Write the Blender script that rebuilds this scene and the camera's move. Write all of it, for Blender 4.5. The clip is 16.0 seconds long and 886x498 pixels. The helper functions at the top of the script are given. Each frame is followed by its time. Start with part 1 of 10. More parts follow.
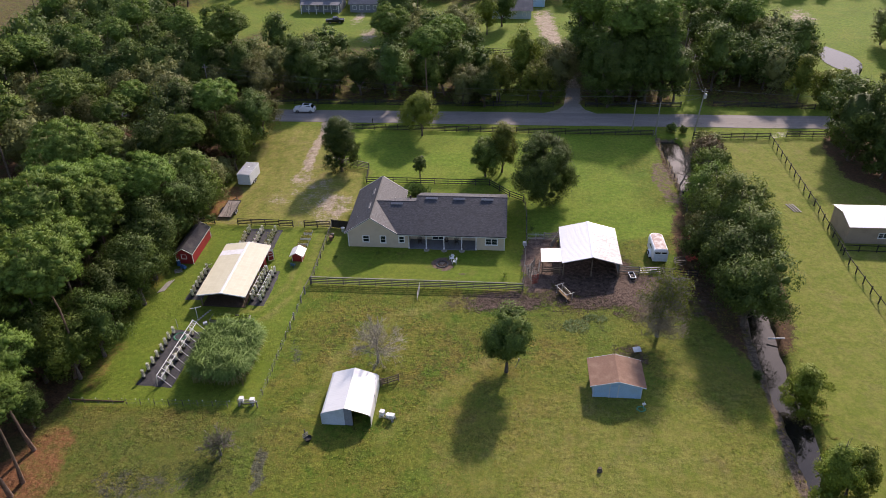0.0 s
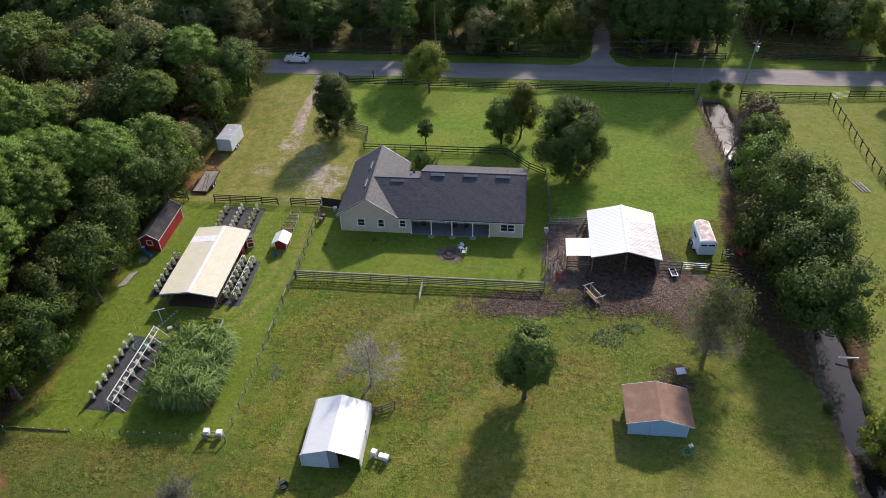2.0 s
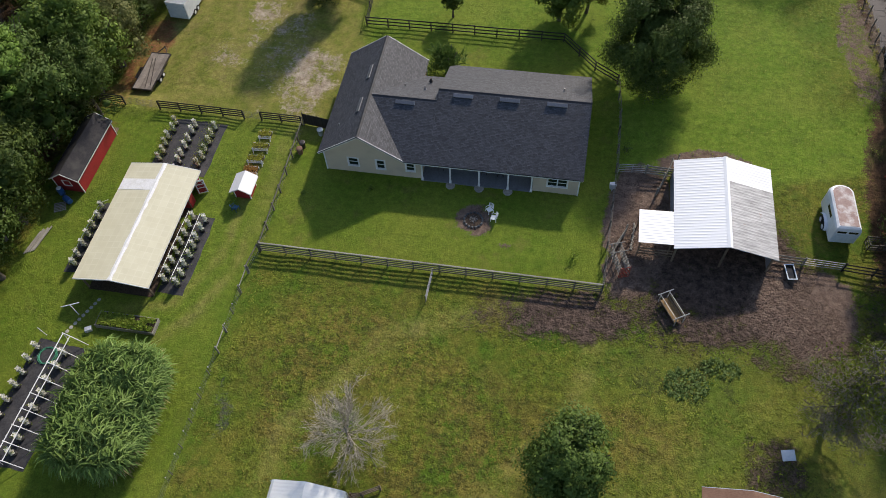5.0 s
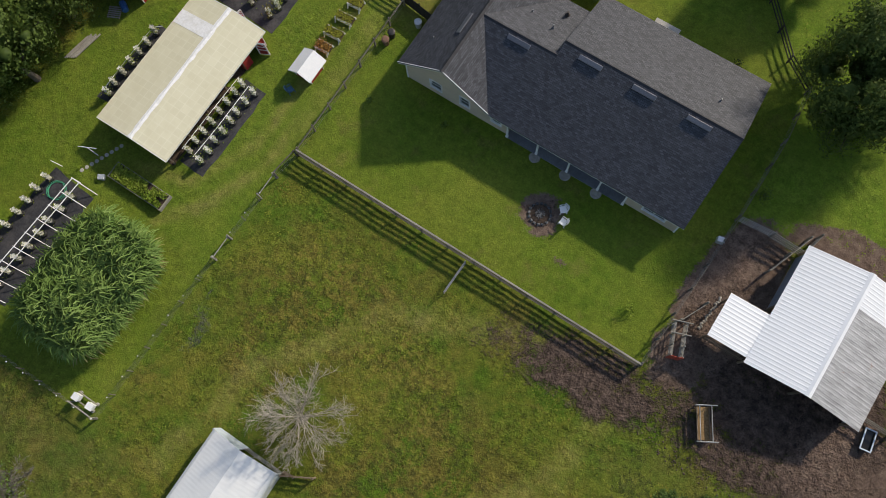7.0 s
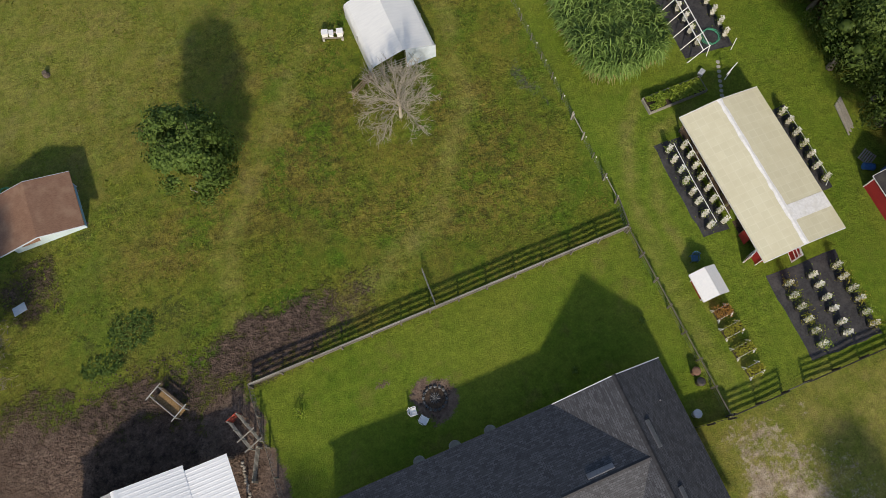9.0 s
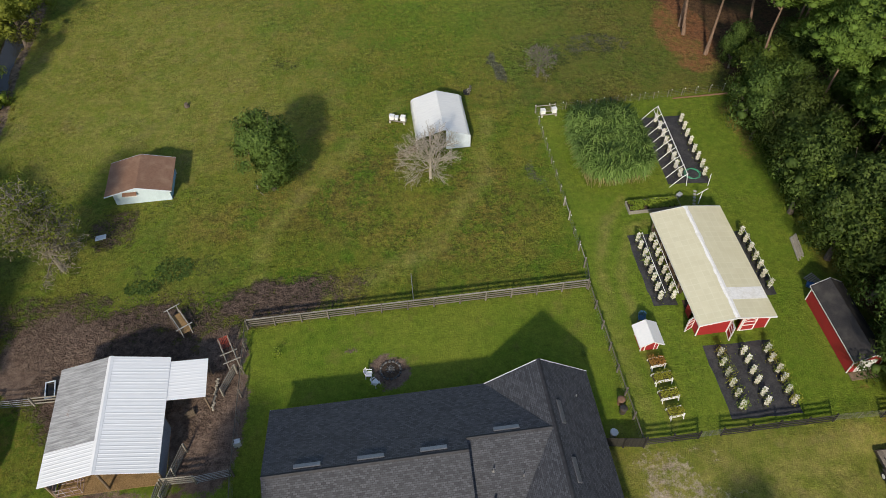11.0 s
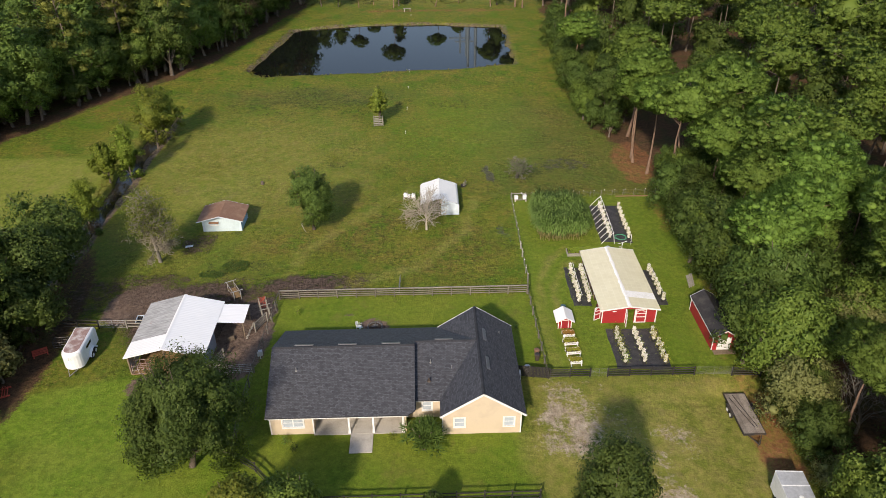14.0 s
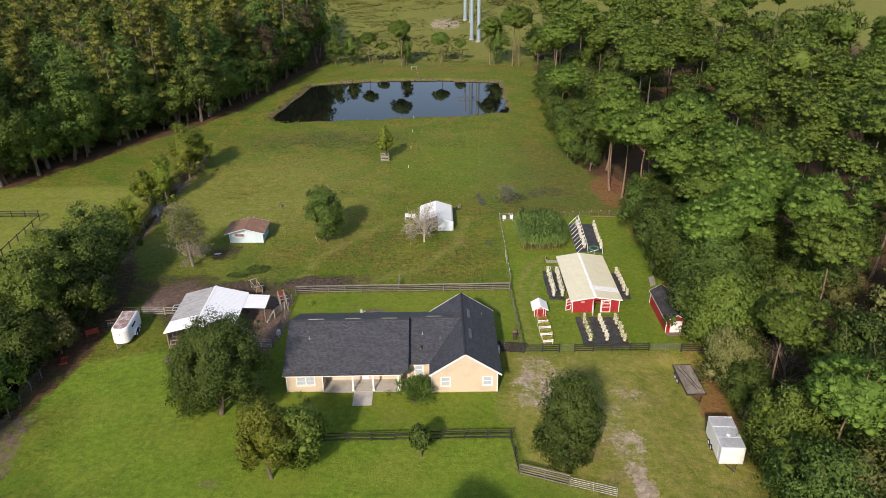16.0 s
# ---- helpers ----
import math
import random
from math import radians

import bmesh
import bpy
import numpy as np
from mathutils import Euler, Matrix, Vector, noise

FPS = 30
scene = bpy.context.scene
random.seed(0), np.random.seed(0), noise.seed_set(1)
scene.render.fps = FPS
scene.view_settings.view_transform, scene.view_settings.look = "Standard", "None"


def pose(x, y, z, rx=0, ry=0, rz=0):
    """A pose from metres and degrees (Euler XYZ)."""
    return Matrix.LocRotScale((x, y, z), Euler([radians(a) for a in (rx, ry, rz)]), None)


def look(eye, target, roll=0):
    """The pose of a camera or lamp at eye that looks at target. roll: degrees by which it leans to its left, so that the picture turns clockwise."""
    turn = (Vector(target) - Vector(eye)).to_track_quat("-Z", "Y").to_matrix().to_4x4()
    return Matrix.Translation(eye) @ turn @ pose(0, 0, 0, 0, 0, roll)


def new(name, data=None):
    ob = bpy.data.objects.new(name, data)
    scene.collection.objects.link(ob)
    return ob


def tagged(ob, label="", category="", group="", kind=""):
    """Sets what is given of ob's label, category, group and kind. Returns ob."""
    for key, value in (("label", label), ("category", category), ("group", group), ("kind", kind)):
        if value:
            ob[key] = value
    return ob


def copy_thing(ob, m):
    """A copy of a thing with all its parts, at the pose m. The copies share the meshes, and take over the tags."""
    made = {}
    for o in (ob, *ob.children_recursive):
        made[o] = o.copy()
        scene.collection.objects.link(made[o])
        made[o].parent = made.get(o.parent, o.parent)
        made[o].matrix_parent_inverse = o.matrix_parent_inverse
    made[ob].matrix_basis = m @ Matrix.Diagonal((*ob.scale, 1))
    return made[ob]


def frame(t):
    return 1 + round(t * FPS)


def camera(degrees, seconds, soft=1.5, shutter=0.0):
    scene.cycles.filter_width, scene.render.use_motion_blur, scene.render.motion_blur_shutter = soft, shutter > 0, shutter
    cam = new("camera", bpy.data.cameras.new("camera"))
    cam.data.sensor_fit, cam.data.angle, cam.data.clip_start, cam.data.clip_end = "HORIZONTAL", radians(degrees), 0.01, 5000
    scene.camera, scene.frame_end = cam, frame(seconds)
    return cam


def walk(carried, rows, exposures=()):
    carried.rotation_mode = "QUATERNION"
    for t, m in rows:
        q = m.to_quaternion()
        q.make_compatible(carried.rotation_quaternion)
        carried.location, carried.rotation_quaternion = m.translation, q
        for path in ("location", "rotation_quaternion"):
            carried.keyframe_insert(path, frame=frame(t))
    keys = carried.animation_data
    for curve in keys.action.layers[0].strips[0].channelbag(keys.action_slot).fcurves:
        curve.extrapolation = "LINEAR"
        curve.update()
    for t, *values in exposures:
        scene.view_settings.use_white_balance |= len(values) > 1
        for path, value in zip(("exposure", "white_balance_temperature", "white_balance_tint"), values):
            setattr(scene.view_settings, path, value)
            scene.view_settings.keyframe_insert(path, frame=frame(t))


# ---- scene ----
cam = camera(62.1, 16.0, 0.8)
PATH = [
    (0, (-0.275, 1.729, 62.759), (-0.428, 3.394, 61.662), -1.2),
    (0.5, (-0.521, 6.044, 61.988), (-0.681, 7.687, 60.859), -1.2),
    (1, (-0.699, 10.51, 61.167), (-0.865, 12.128, 60.003), -1.3),
    (1.5, (-1.091, 14.919, 60.328), (-1.261, 16.509, 59.127), -1.3),
    (2, (-1.292, 19.231, 59.413), (-1.469, 20.79, 58.173), -1.4),
    (2.5, (-1.424, 23.59, 58.571), (-1.61, 25.114, 57.289), -1.6),
    (3, (-1.722, 28.221, 57.851), (-1.915, 29.701, 56.519), -1.7),
    (3.5, (-1.983, 34.399, 57.039), (-2.19, 35.807, 55.634), -2.1),
    (4, (-2.295, 41.054, 56.256), (-2.517, 42.369, 54.766), -2.5),
    (6.5, (-4.397, 70.787, 55.032), (-4.688, 71.353, 53.136), -6.9),
    (6.6, (-4.467, 71.935, 54.984), (-4.762, 72.46, 53.077), -7.5),
    (7, (-4.547, 76.927, 54.772), (-4.868, 77.266, 52.827), -10.6),
    (7.5, (-5.314, 83.806, 54.781), (-5.646, 83.85, 52.81), -15.6),
    (7.8, (-6.156, 87.011, 54.973), (-6.459, 86.887, 53.0), -12.0),
    (8, (-6.435, 88.929, 55.052), (-6.713, 88.719, 53.083), -10.4),
    (8.3, (-6.637, 91.376, 54.625), (-6.889, 91.069, 52.665), -4.4),
    (8.5, (-6.876, 93.201, 54.554), (-7.116, 92.828, 52.603), -2.6),
    (9, (-7.273, 98.925, 54.383), (-7.501, 98.35, 52.481), -1.4),
    (11.5, (-9.804, 131.464, 54.044), (-9.96, 130.083, 52.605), -0.5),
    (12, (-11.007, 138.024, 53.633), (-11.134, 136.551, 52.286), -0.4),
    (12.5, (-12.317, 144.806, 53.403), (-12.416, 143.252, 52.148), -0.2),
    (13, (-13.57, 151.173, 53.27), (-13.641, 149.557, 52.094), -0.3),
    (13.5, (-14.514, 156.672, 53.308), (-14.567, 155.008, 52.199), -0.4),
    (14, (-15.009, 161.323, 53.432), (-15.054, 159.628, 52.372), -0.4),
    (14.5, (-15.48, 165.62, 53.327), (-15.515, 163.897, 52.313), -0.4),
    (15, (-15.96, 169.905, 53.312), (-15.989, 168.158, 52.338), -0.5),
    (15.5, (-16.368, 174.27, 53.195), (-16.394, 172.502, 52.26), -0.5),
    (16, (-16.975, 178.552, 53.104), (-16.994, 176.766, 52.204), -0.6),
]
walk(cam, [(t, look(eye, target, roll)) for t, eye, target, roll in PATH],
     [(0, 0.55, 6900, 26), (1.5, 0.56, 6700, 21), (3.5, 0.46, 6600, 15), (6.5, 0.12, 7000, 12), (7.2, 0.10, 7100, 11), (8.2, 0.12, 7750, 13), (9, 0.08, 7250, 12), (11.5, 0.17, 7100, 10), (14, 0.42, 7350, 15), (16, 0.47, 7200, 16)])

# ---- world, sun ----
SUN_DIR = Vector((0.315, 0.949, 0.0)).normalized()
SUN_ELEV = radians(32.5)
sky_world = bpy.data.worlds.new("sky_world")
scene.world = sky_world
sky_world.use_nodes = True
wnt = sky_world.node_tree
sky = wnt.nodes.new("ShaderNodeTexSky")
sky.sky_type = "NISHITA"
sky.sun_disc = False
sky.sun_elevation = SUN_ELEV
sky.sun_rotation = math.atan2(SUN_DIR.x, SUN_DIR.y)
sky.air_density, sky.dust_density, sky.ozone_density = 1.0, 0.8, 1.1
wbg = wnt.nodes["Background"]
wbg.inputs["Strength"].default_value = 0.15
wnt.links.new(sky.outputs["Color"], wbg.inputs["Color"])
sun_lamp = bpy.data.lights.new("sun", "SUN")
sun_lamp.energy = 3.5
sun_lamp.angle = radians(3.2)
sun_lamp.color = (1.0, 0.93, 0.82)
sun_ob = new("sun", sun_lamp)
sun_ob.matrix_basis = look((0, 0, 0), -(SUN_DIR * math.cos(SUN_ELEV) + Vector((0, 0, math.sin(SUN_ELEV)))))

# ---- materials ----
class Nodes:
    """A short way to write node trees."""

    def __init__(self, name):
        self.mat = bpy.data.materials.new(name)
        self.mat.use_nodes = True
        self.nt = self.mat.node_tree
        self.bsdf = self.nt.nodes["Principled BSDF"]
        self.out = self.nt.nodes["Material Output"]
        self.pos = None

    def node(self, kind, **props):
        n = self.nt.nodes.new(kind)
        for k, v in props.items():
            if k == "operation":
                n.operation = v
            elif k == "data_type":
                n.data_type = v
            elif k == "blend_type":
                n.blend_type = v
            elif k == "attribute_name":
                n.attribute_name = v
        return n

    def put(self, sock, v):
        if isinstance(v, bpy.types.NodeSocket):
            self.nt.links.new(v, sock)
        elif isinstance(v, tuple) and len(v) == 3 and sock.type == "RGBA":
            sock.default_value = (*v, 1)
        else:
            sock.default_value = v

    def position(self):
        if self.pos is None:
            self.pos = self.node("ShaderNodeNewGeometry")
        return self.pos.outputs["Position"]

    def scaled(self, v, s):
        n = self.node("ShaderNodeVectorMath", operation="MULTIPLY")
        self.put(n.inputs[0], v)
        n.inputs[1].default_value = s
        return n.outputs[0]

    def noise(self, scale, detail=3.0, rough=0.55, vec=None, distort=0.0):
        n = self.node("ShaderNodeTexNoise")
        self.put(n.inputs["Vector"], vec or self.position())
        n.inputs["Scale"].default_value = scale
        n.inputs["Detail"].default_value = detail
        n.inputs["Roughness"].default_value = rough
        n.inputs["Distortion"].default_value = distort
        return n.outputs["Fac"]

    def math(self, op, a, b=0.0, clamp=False):
        n = self.node("ShaderNodeMath", operation=op)
        n.use_clamp = clamp
        self.put(n.inputs[0], a)
        self.put(n.inputs[1], b)
        return n.outputs[0]

    def step(self, v, lo, hi):
        n = self.node("ShaderNodeMapRange")
        self.put(n.inputs["Value"], v)
        n.inputs["From Min"].default_value = lo
        n.inputs["From Max"].default_value = hi
        n.inputs["To Min"].default_value = 0.0
        n.inputs["To Max"].default_value = 1.0
        return n.outputs["Result"]

    def mix(self, f, a, b, blend="MIX"):
        n = self.node("ShaderNodeMix", data_type="RGBA", blend_type=blend)
        self.put(n.inputs[0], f)
        self.put(n.inputs[6], a)
        self.put(n.inputs[7], b)
        return n.outputs[2]

    def attr(self, name):
        return self.node("ShaderNodeAttribute", attribute_name=name).outputs["Fac"]

    def random(self):
        return self.node("ShaderNodeObjectInfo").outputs["Random"]

    def island(self):
        return self.node("ShaderNodeNewGeometry").outputs["Random Per Island"]

    def bump(self, height, strength, distance):
        n = self.node("ShaderNodeBump")
        n.inputs["Strength"].default_value = strength
        n.inputs["Distance"].default_value = distance
        self.put(n.inputs["Height"], height)
        self.put(self.bsdf.inputs["Normal"], n.outputs["Normal"])
        return n.outputs["Normal"]

    def finish(self, color, rough, metal=0.0, spec=0.5):
        self.put(self.bsdf.inputs["Base Color"], color)
        self.put(self.bsdf.inputs["Roughness"], rough)
        self.bsdf.inputs["Metallic"].default_value = metal
        self.bsdf.inputs["Specular IOR Level"].default_value = spec
        return self.mat


def surface(name, c1, c2, scale=6.0, rough=0.7, bump=0.3, dist=0.01, metal=0.0, spec=0.4, dirt=None, dirt_scale=0.7, vary=0.12, stretch=None):
    """A worn surface: two close colours, grain, large stains, a little tone from thing to thing."""
    g = Nodes(name)
    vec = g.scaled(g.position(), stretch) if stretch else None
    fine = g.noise(scale, 4, 0.6, vec)
    col = g.mix(g.step(fine, 0.35, 0.65), c1, c2)
    if dirt:
        col = g.mix(g.math("MULTIPLY", g.step(g.noise(dirt_scale, 4, 0.62), 0.48, 0.7), 0.8), col, dirt)
    if vary:
        tone = g.math("MULTIPLY_ADD", g.random(), 2 * vary)
        tone.node.inputs[2].default_value = 1 - vary
        grey = g.node("ShaderNodeCombineXYZ")
        for k in range(3):
            g.put(grey.inputs[k], tone)
        col = g.mix(1.0, col, grey.outputs[0], "MULTIPLY")
    if bump:
        g.bump(g.noise(scale * 3, 3, 0.6, vec), bump, dist)
    return g.finish(col, rough, metal, spec)


def leaf_material(name, dark, mid, light, trans=0.34, rough=0.58):
    g = Nodes(name)
    r = g.island()
    col = g.mix(g.step(r, -0.15, 0.5), dark, mid)
    col = g.mix(g.step(r, 0.55, 0.95), col, light)
    big = g.noise(0.45, 3, 0.6)
    col = g.mix(g.math("MULTIPLY", g.step(big, 0.4, 0.7), 0.55), col, light)
    tone = g.step(g.noise(0.13, 2, 0.5), 0.3, 0.7)
    col = g.mix(g.math("MULTIPLY", tone, 0.45), col, light)
    hsv = g.node("ShaderNodeHueSaturation")
    rnd = g.random()
    g.put(hsv.inputs["Hue"], g.math("ADD", g.math("MULTIPLY", rnd, 0.022), 0.488))
    g.put(hsv.inputs["Value"], g.math("ADD", g.math("MULTIPLY", rnd, 0.45), 0.80))
    hsv.inputs["Saturation"].default_value = 1.0
    g.put(hsv.inputs["Color"], col)
    g.finish(hsv.outputs["Color"], rough, 0.0, 0.18)
    tr = g.node("ShaderNodeBsdfTranslucent")
    g.put(tr.inputs["Color"], hsv.outputs["Color"])
    mx = g.node("ShaderNodeMixShader")
    mx.inputs[0].default_value = trans
    g.nt.links.new(g.bsdf.outputs[0], mx.inputs[1])
    g.nt.links.new(tr.outputs[0], mx.inputs[2])
    g.nt.links.new(mx.outputs[0], g.out.inputs["Surface"])
    return g.mat


def ground_material():
    g = Nodes("ground_mat")
    fine = g.noise(9.0, 5, 0.65)
    mid = g.noise(1.1, 4, 0.6)
    big = g.noise(0.11, 4, 0.6)
    tiny = g.noise(38.0, 2, 0.7)
    # pasture: rough mixed green, straw and weeds
    past = g.mix(g.step(mid, 0.34, 0.66), (0.088, 0.122, 0.013), (0.142, 0.160, 0.018))
    past = g.mix(g.math("MULTIPLY", g.step(big, 0.46, 0.62), 0.6), past, (0.205, 0.192, 0.028))
    past = g.mix(g.math("MULTIPLY", g.step(g.noise(0.19, 5, 0.66), 0.49, 0.59), 0.85), past, (0.068, 0.138, 0.009))
    past = g.mix(g.math("MULTIPLY", g.step(g.noise(0.24, 6, 0.70), 0.53, 0.70), 0.42), past, (0.170, 0.128, 0.038))
    past = g.mix(g.math("MULTIPLY", g.step(g.noise(0.9, 6, 0.75), 0.51, 0.58), 0.55), past, (0.060, 0.108, 0.009))
    past = g.mix(g.math("MULTIPLY", g.step(g.noise(1.1, 5, 0.7), 0.58, 0.74), 0.4), past, (0.150, 0.104, 0.034))
    weed = g.math("MULTIPLY", g.step(g.noise(0.13, 3, 0.6), 0.48, 0.62), g.step(g.noise(1.9, 6, 0.75), 0.50, 0.62))
    past = g.mix(g.math("MULTIPLY", weed, 0.7), past, (0.225, 0.172, 0.042))
    past = g.mix(g.math("MULTIPLY", g.step(fine, 0.56, 0.76), 0.4), past, (0.050, 0.070, 0.010))
    weedy = g.math("MAXIMUM", g.attr("weedy"), g.math("MULTIPLY", g.step(g.noise(0.11, 3, 0.6), 0.50, 0.64), 0.55))
    tan = g.mix(g.step(g.noise(0.8, 5, 0.7), 0.42, 0.60), (0.135, 0.082, 0.026), (0.250, 0.175, 0.042))
    past = g.mix(g.math("MULTIPLY", g.math("MULTIPLY", weedy, g.step(g.noise(0.42, 7, 0.78), 0.47, 0.54)), 0.75), past, tan)
    past = g.mix(g.math("MULTIPLY", g.math("MULTIPLY", weedy, g.step(g.noise(1.3, 6, 0.75), 0.51, 0.57)), 0.8), past, (0.050, 0.052, 0.014))
    # mown lawn
    lawn = g.mix(g.step(mid, 0.35, 0.65), (0.092, 0.156, 0.012), (0.134, 0.192, 0.018))
    lawn = g.mix(g.math("MULTIPLY", g.step(big, 0.42, 0.66), 0.65), lawn, (0.185, 0.212, 0.028))
    lawn = g.mix(g.math("MULTIPLY", g.step(g.noise(0.3, 5, 0.7), 0.56, 0.70), 0.5), lawn, (0.170, 0.135, 0.042))
    lawn = g.mix(g.math("MULTIPLY", g.step(fine, 0.52, 0.75), 0.35), lawn, (0.058, 0.090, 0.010))
    lush = g.mix(g.step(mid, 0.38, 0.62), (0.112, 0.192, 0.015), (0.155, 0.228, 0.023))
    lush = g.mix(g.math("MULTIPLY", g.step(g.noise(0.10, 4, 0.62), 0.46, 0.66), 0.55), lush, (0.200, 0.232, 0.034))
    lush = g.mix(g.math("MULTIPLY", g.step(g.noise(0.09, 4, 0.6), 0.50, 0.66), 0.5), lush, (0.088, 0.150, 0.014))
    lush = g.mix(g.math("MULTIPLY", g.step(g.noise(0.5, 5, 0.7), 0.55, 0.68), 0.55), lush, (0.082, 0.130, 0.018))
    lush = g.mix(g.math("MULTIPLY", g.step(g.noise(0.33, 6, 0.75), 0.62, 0.74), 0.35), lush, (0.165, 0.130, 0.055))
    dry = g.mix(g.step(g.noise(0.6, 5, 0.65), 0.4, 0.62), (0.172, 0.195, 0.031), (0.270, 0.245, 0.066))
    dry = g.mix(g.math("MULTIPLY", g.step(g.noise(0.22, 5, 0.7), 0.54, 0.68), 0.6), dry, (0.255, 0.190, 0.095))
    dry = g.mix(g.math("MULTIPLY", g.step(fine, 0.5, 0.75), 0.35), dry, (0.10, 0.095, 0.030))
    # dull mottled grass: rank growth, and cloud shade painted into the west pasture
    rank = g.mix(g.step(g.noise(0.8, 5, 0.7), 0.4, 0.62), (0.075, 0.094, 0.020), (0.125, 0.110, 0.038))
    past = g.mix(g.math("MULTIPLY", g.attr("rank"), 0.5), past, rank)
    col = g.mix(g.attr("lawn"), past, lawn)
    col = g.mix(g.attr("lush"), col, lush)
    col = g.mix(g.attr("dry"), col, dry)

    def blotch(mask, scale, lo, hi, rough=0.7, amp=1.8):
        n = g.math("ADD", g.math("MULTIPLY", g.noise(scale, 5, rough), 0.6), g.math("MULTIPLY", g.noise(scale * 6, 4, rough), 0.4))
        v = g.math("ADD", mask, g.math("MULTIPLY", g.math("SUBTRACT", n, 0.5), amp))
        return g.step(v, lo, hi)

    coarse = g.mix(g.step(g.noise(1.6, 5, 0.7), 0.4, 0.6), (0.020, 0.032, 0.008), (0.070, 0.080, 0.020))
    col = g.mix(g.math("MULTIPLY", blotch(g.attr("coarse"), 0.5, 0.50, 0.70, 0.78, 4.2), 0.7), col, coarse)
    litter = g.mix(g.step(g.noise(2.2, 5, 0.7), 0.35, 0.65), (0.060, 0.036, 0.020), (0.125, 0.070, 0.036))
    litter = g.mix(g.math("MULTIPLY", g.step(g.noise(0.25, 3), 0.5, 0.62), 0.5), litter, (0.05, 0.065, 0.015))
    col = g.mix(blotch(g.attr("litter"), 0.9, 0.42, 0.62), col, litter)
    red = g.mix(g.step(g.noise(3.0, 4, 0.7), 0.35, 0.65), (0.19, 0.075, 0.032), (0.27, 0.125, 0.062))
    col = g.mix(blotch(g.attr("needles"), 0.6, 0.50, 0.95), col, red)
    mud = g.mix(g.step(g.noise(1.6, 6, 0.72), 0.38, 0.62), (0.050, 0.034, 0.027), (0.158, 0.112, 0.088))
    mud = g.mix(g.math("MULTIPLY", g.step(g.noise(6.5, 3, 0.7), 0.52, 0.64), 0.6), mud, (0.028, 0.018, 0.013))
    mudmask = blotch(g.attr("mud"), 0.8, 0.38, 0.74, 0.75, 2.7)
    col = g.mix(mudmask, col, mud)
    packed = g.mix(g.step(g.noise(1.4, 5, 0.7), 0.35, 0.65), (0.125, 0.085, 0.066), (0.205, 0.148, 0.115))
    col = g.mix(blotch(g.attr("packed"), 1.0, 0.42, 0.60), col, packed)
    sand = g.mix(g.step(g.noise(1.0, 6, 0.72), 0.36, 0.64), (0.27, 0.205, 0.140), (0.50, 0.42, 0.325))
    sand = g.mix(g.math("MULTIPLY", g.step(fine, 0.5, 0.7), 0.5), sand, (0.25, 0.195, 0.14))
    col = g.mix(blotch(g.attr("sand"), 0.45, 0.52, 0.80, 0.75, 2.6), col, sand)
    bank = g.mix(g.step(g.noise(1.8, 5, 0.7), 0.4, 0.6), (0.075, 0.055, 0.040), (0.19, 0.145, 0.105))
    col = g.mix(blotch(g.attr("bank"), 1.2, 0.42, 0.66), col, bank)
    wet = g.mix(g.step(fine, 0.4, 0.6), (0.055, 0.056, 0.045), (0.10, 0.098, 0.085))
    col = g.mix(g.math("MULTIPLY", blotch(g.attr("wet"), 0.8, 0.45, 0.62), 0.8), col, wet)
    # grass tussocks: relief in rough patches, flat where it is mown
    mown = g.math("MAXIMUM", g.math("MAXIMUM", g.attr("lawn"), g.attr("lush")), g.attr("dry"))
    rough_zone = g.math("MULTIPLY", g.math("MAXIMUM", weedy, g.step(g.noise(0.16, 3, 0.6), 0.36, 0.60)), g.math("SUBTRACT", 1.0, g.math("MULTIPLY", mown, 0.75)))
    tuss = g.step(g.noise(1.0, 6, 0.72), 0.46, 0.70)
    h = g.math("ADD", g.math("MULTIPLY", fine, 0.35), g.math("MULTIPLY", tiny, 0.2))
    h = g.math("ADD", h, g.math("MULTIPLY", g.math("MULTIPLY", tuss, g.math("ADD", g.math("MULTIPLY", rough_zone, 0.9), 0.08)), 0.8))
    h = g.math("ADD", h, g.math("MULTIPLY", g.math("MULTIPLY", g.noise(3.2, 3, 0.7), mudmask), 2.0))
    g.bump(h, 0.9, 0.20)
    # blades, droppings and trodden spots: lighter and darker specks
    speck = g.math("ADD", g.math("MULTIPLY", g.noise(1.7, 7, 0.8), 0.9), g.math("MULTIPLY", g.noise(6.5, 4, 0.75), 0.5))
    amp = g.math("ADD", g.math("MULTIPLY", rough_zone, 2.4), 1.5)
    tone = g.math("ADD", g.math("MULTIPLY", g.math("SUBTRACT", speck, 0.7), amp), 1.0)
    grey = g.node("ShaderNodeCombineXYZ")
    for k in range(3):
        g.put(grey.inputs[k], g.math("MINIMUM", g.math("MAXIMUM", tone, 0.42), 1.65))
    col = g.mix(1.0, col, grey.outputs[0], "MULTIPLY")
    return g.finish(col, 0.92, 0.0, 0.2)


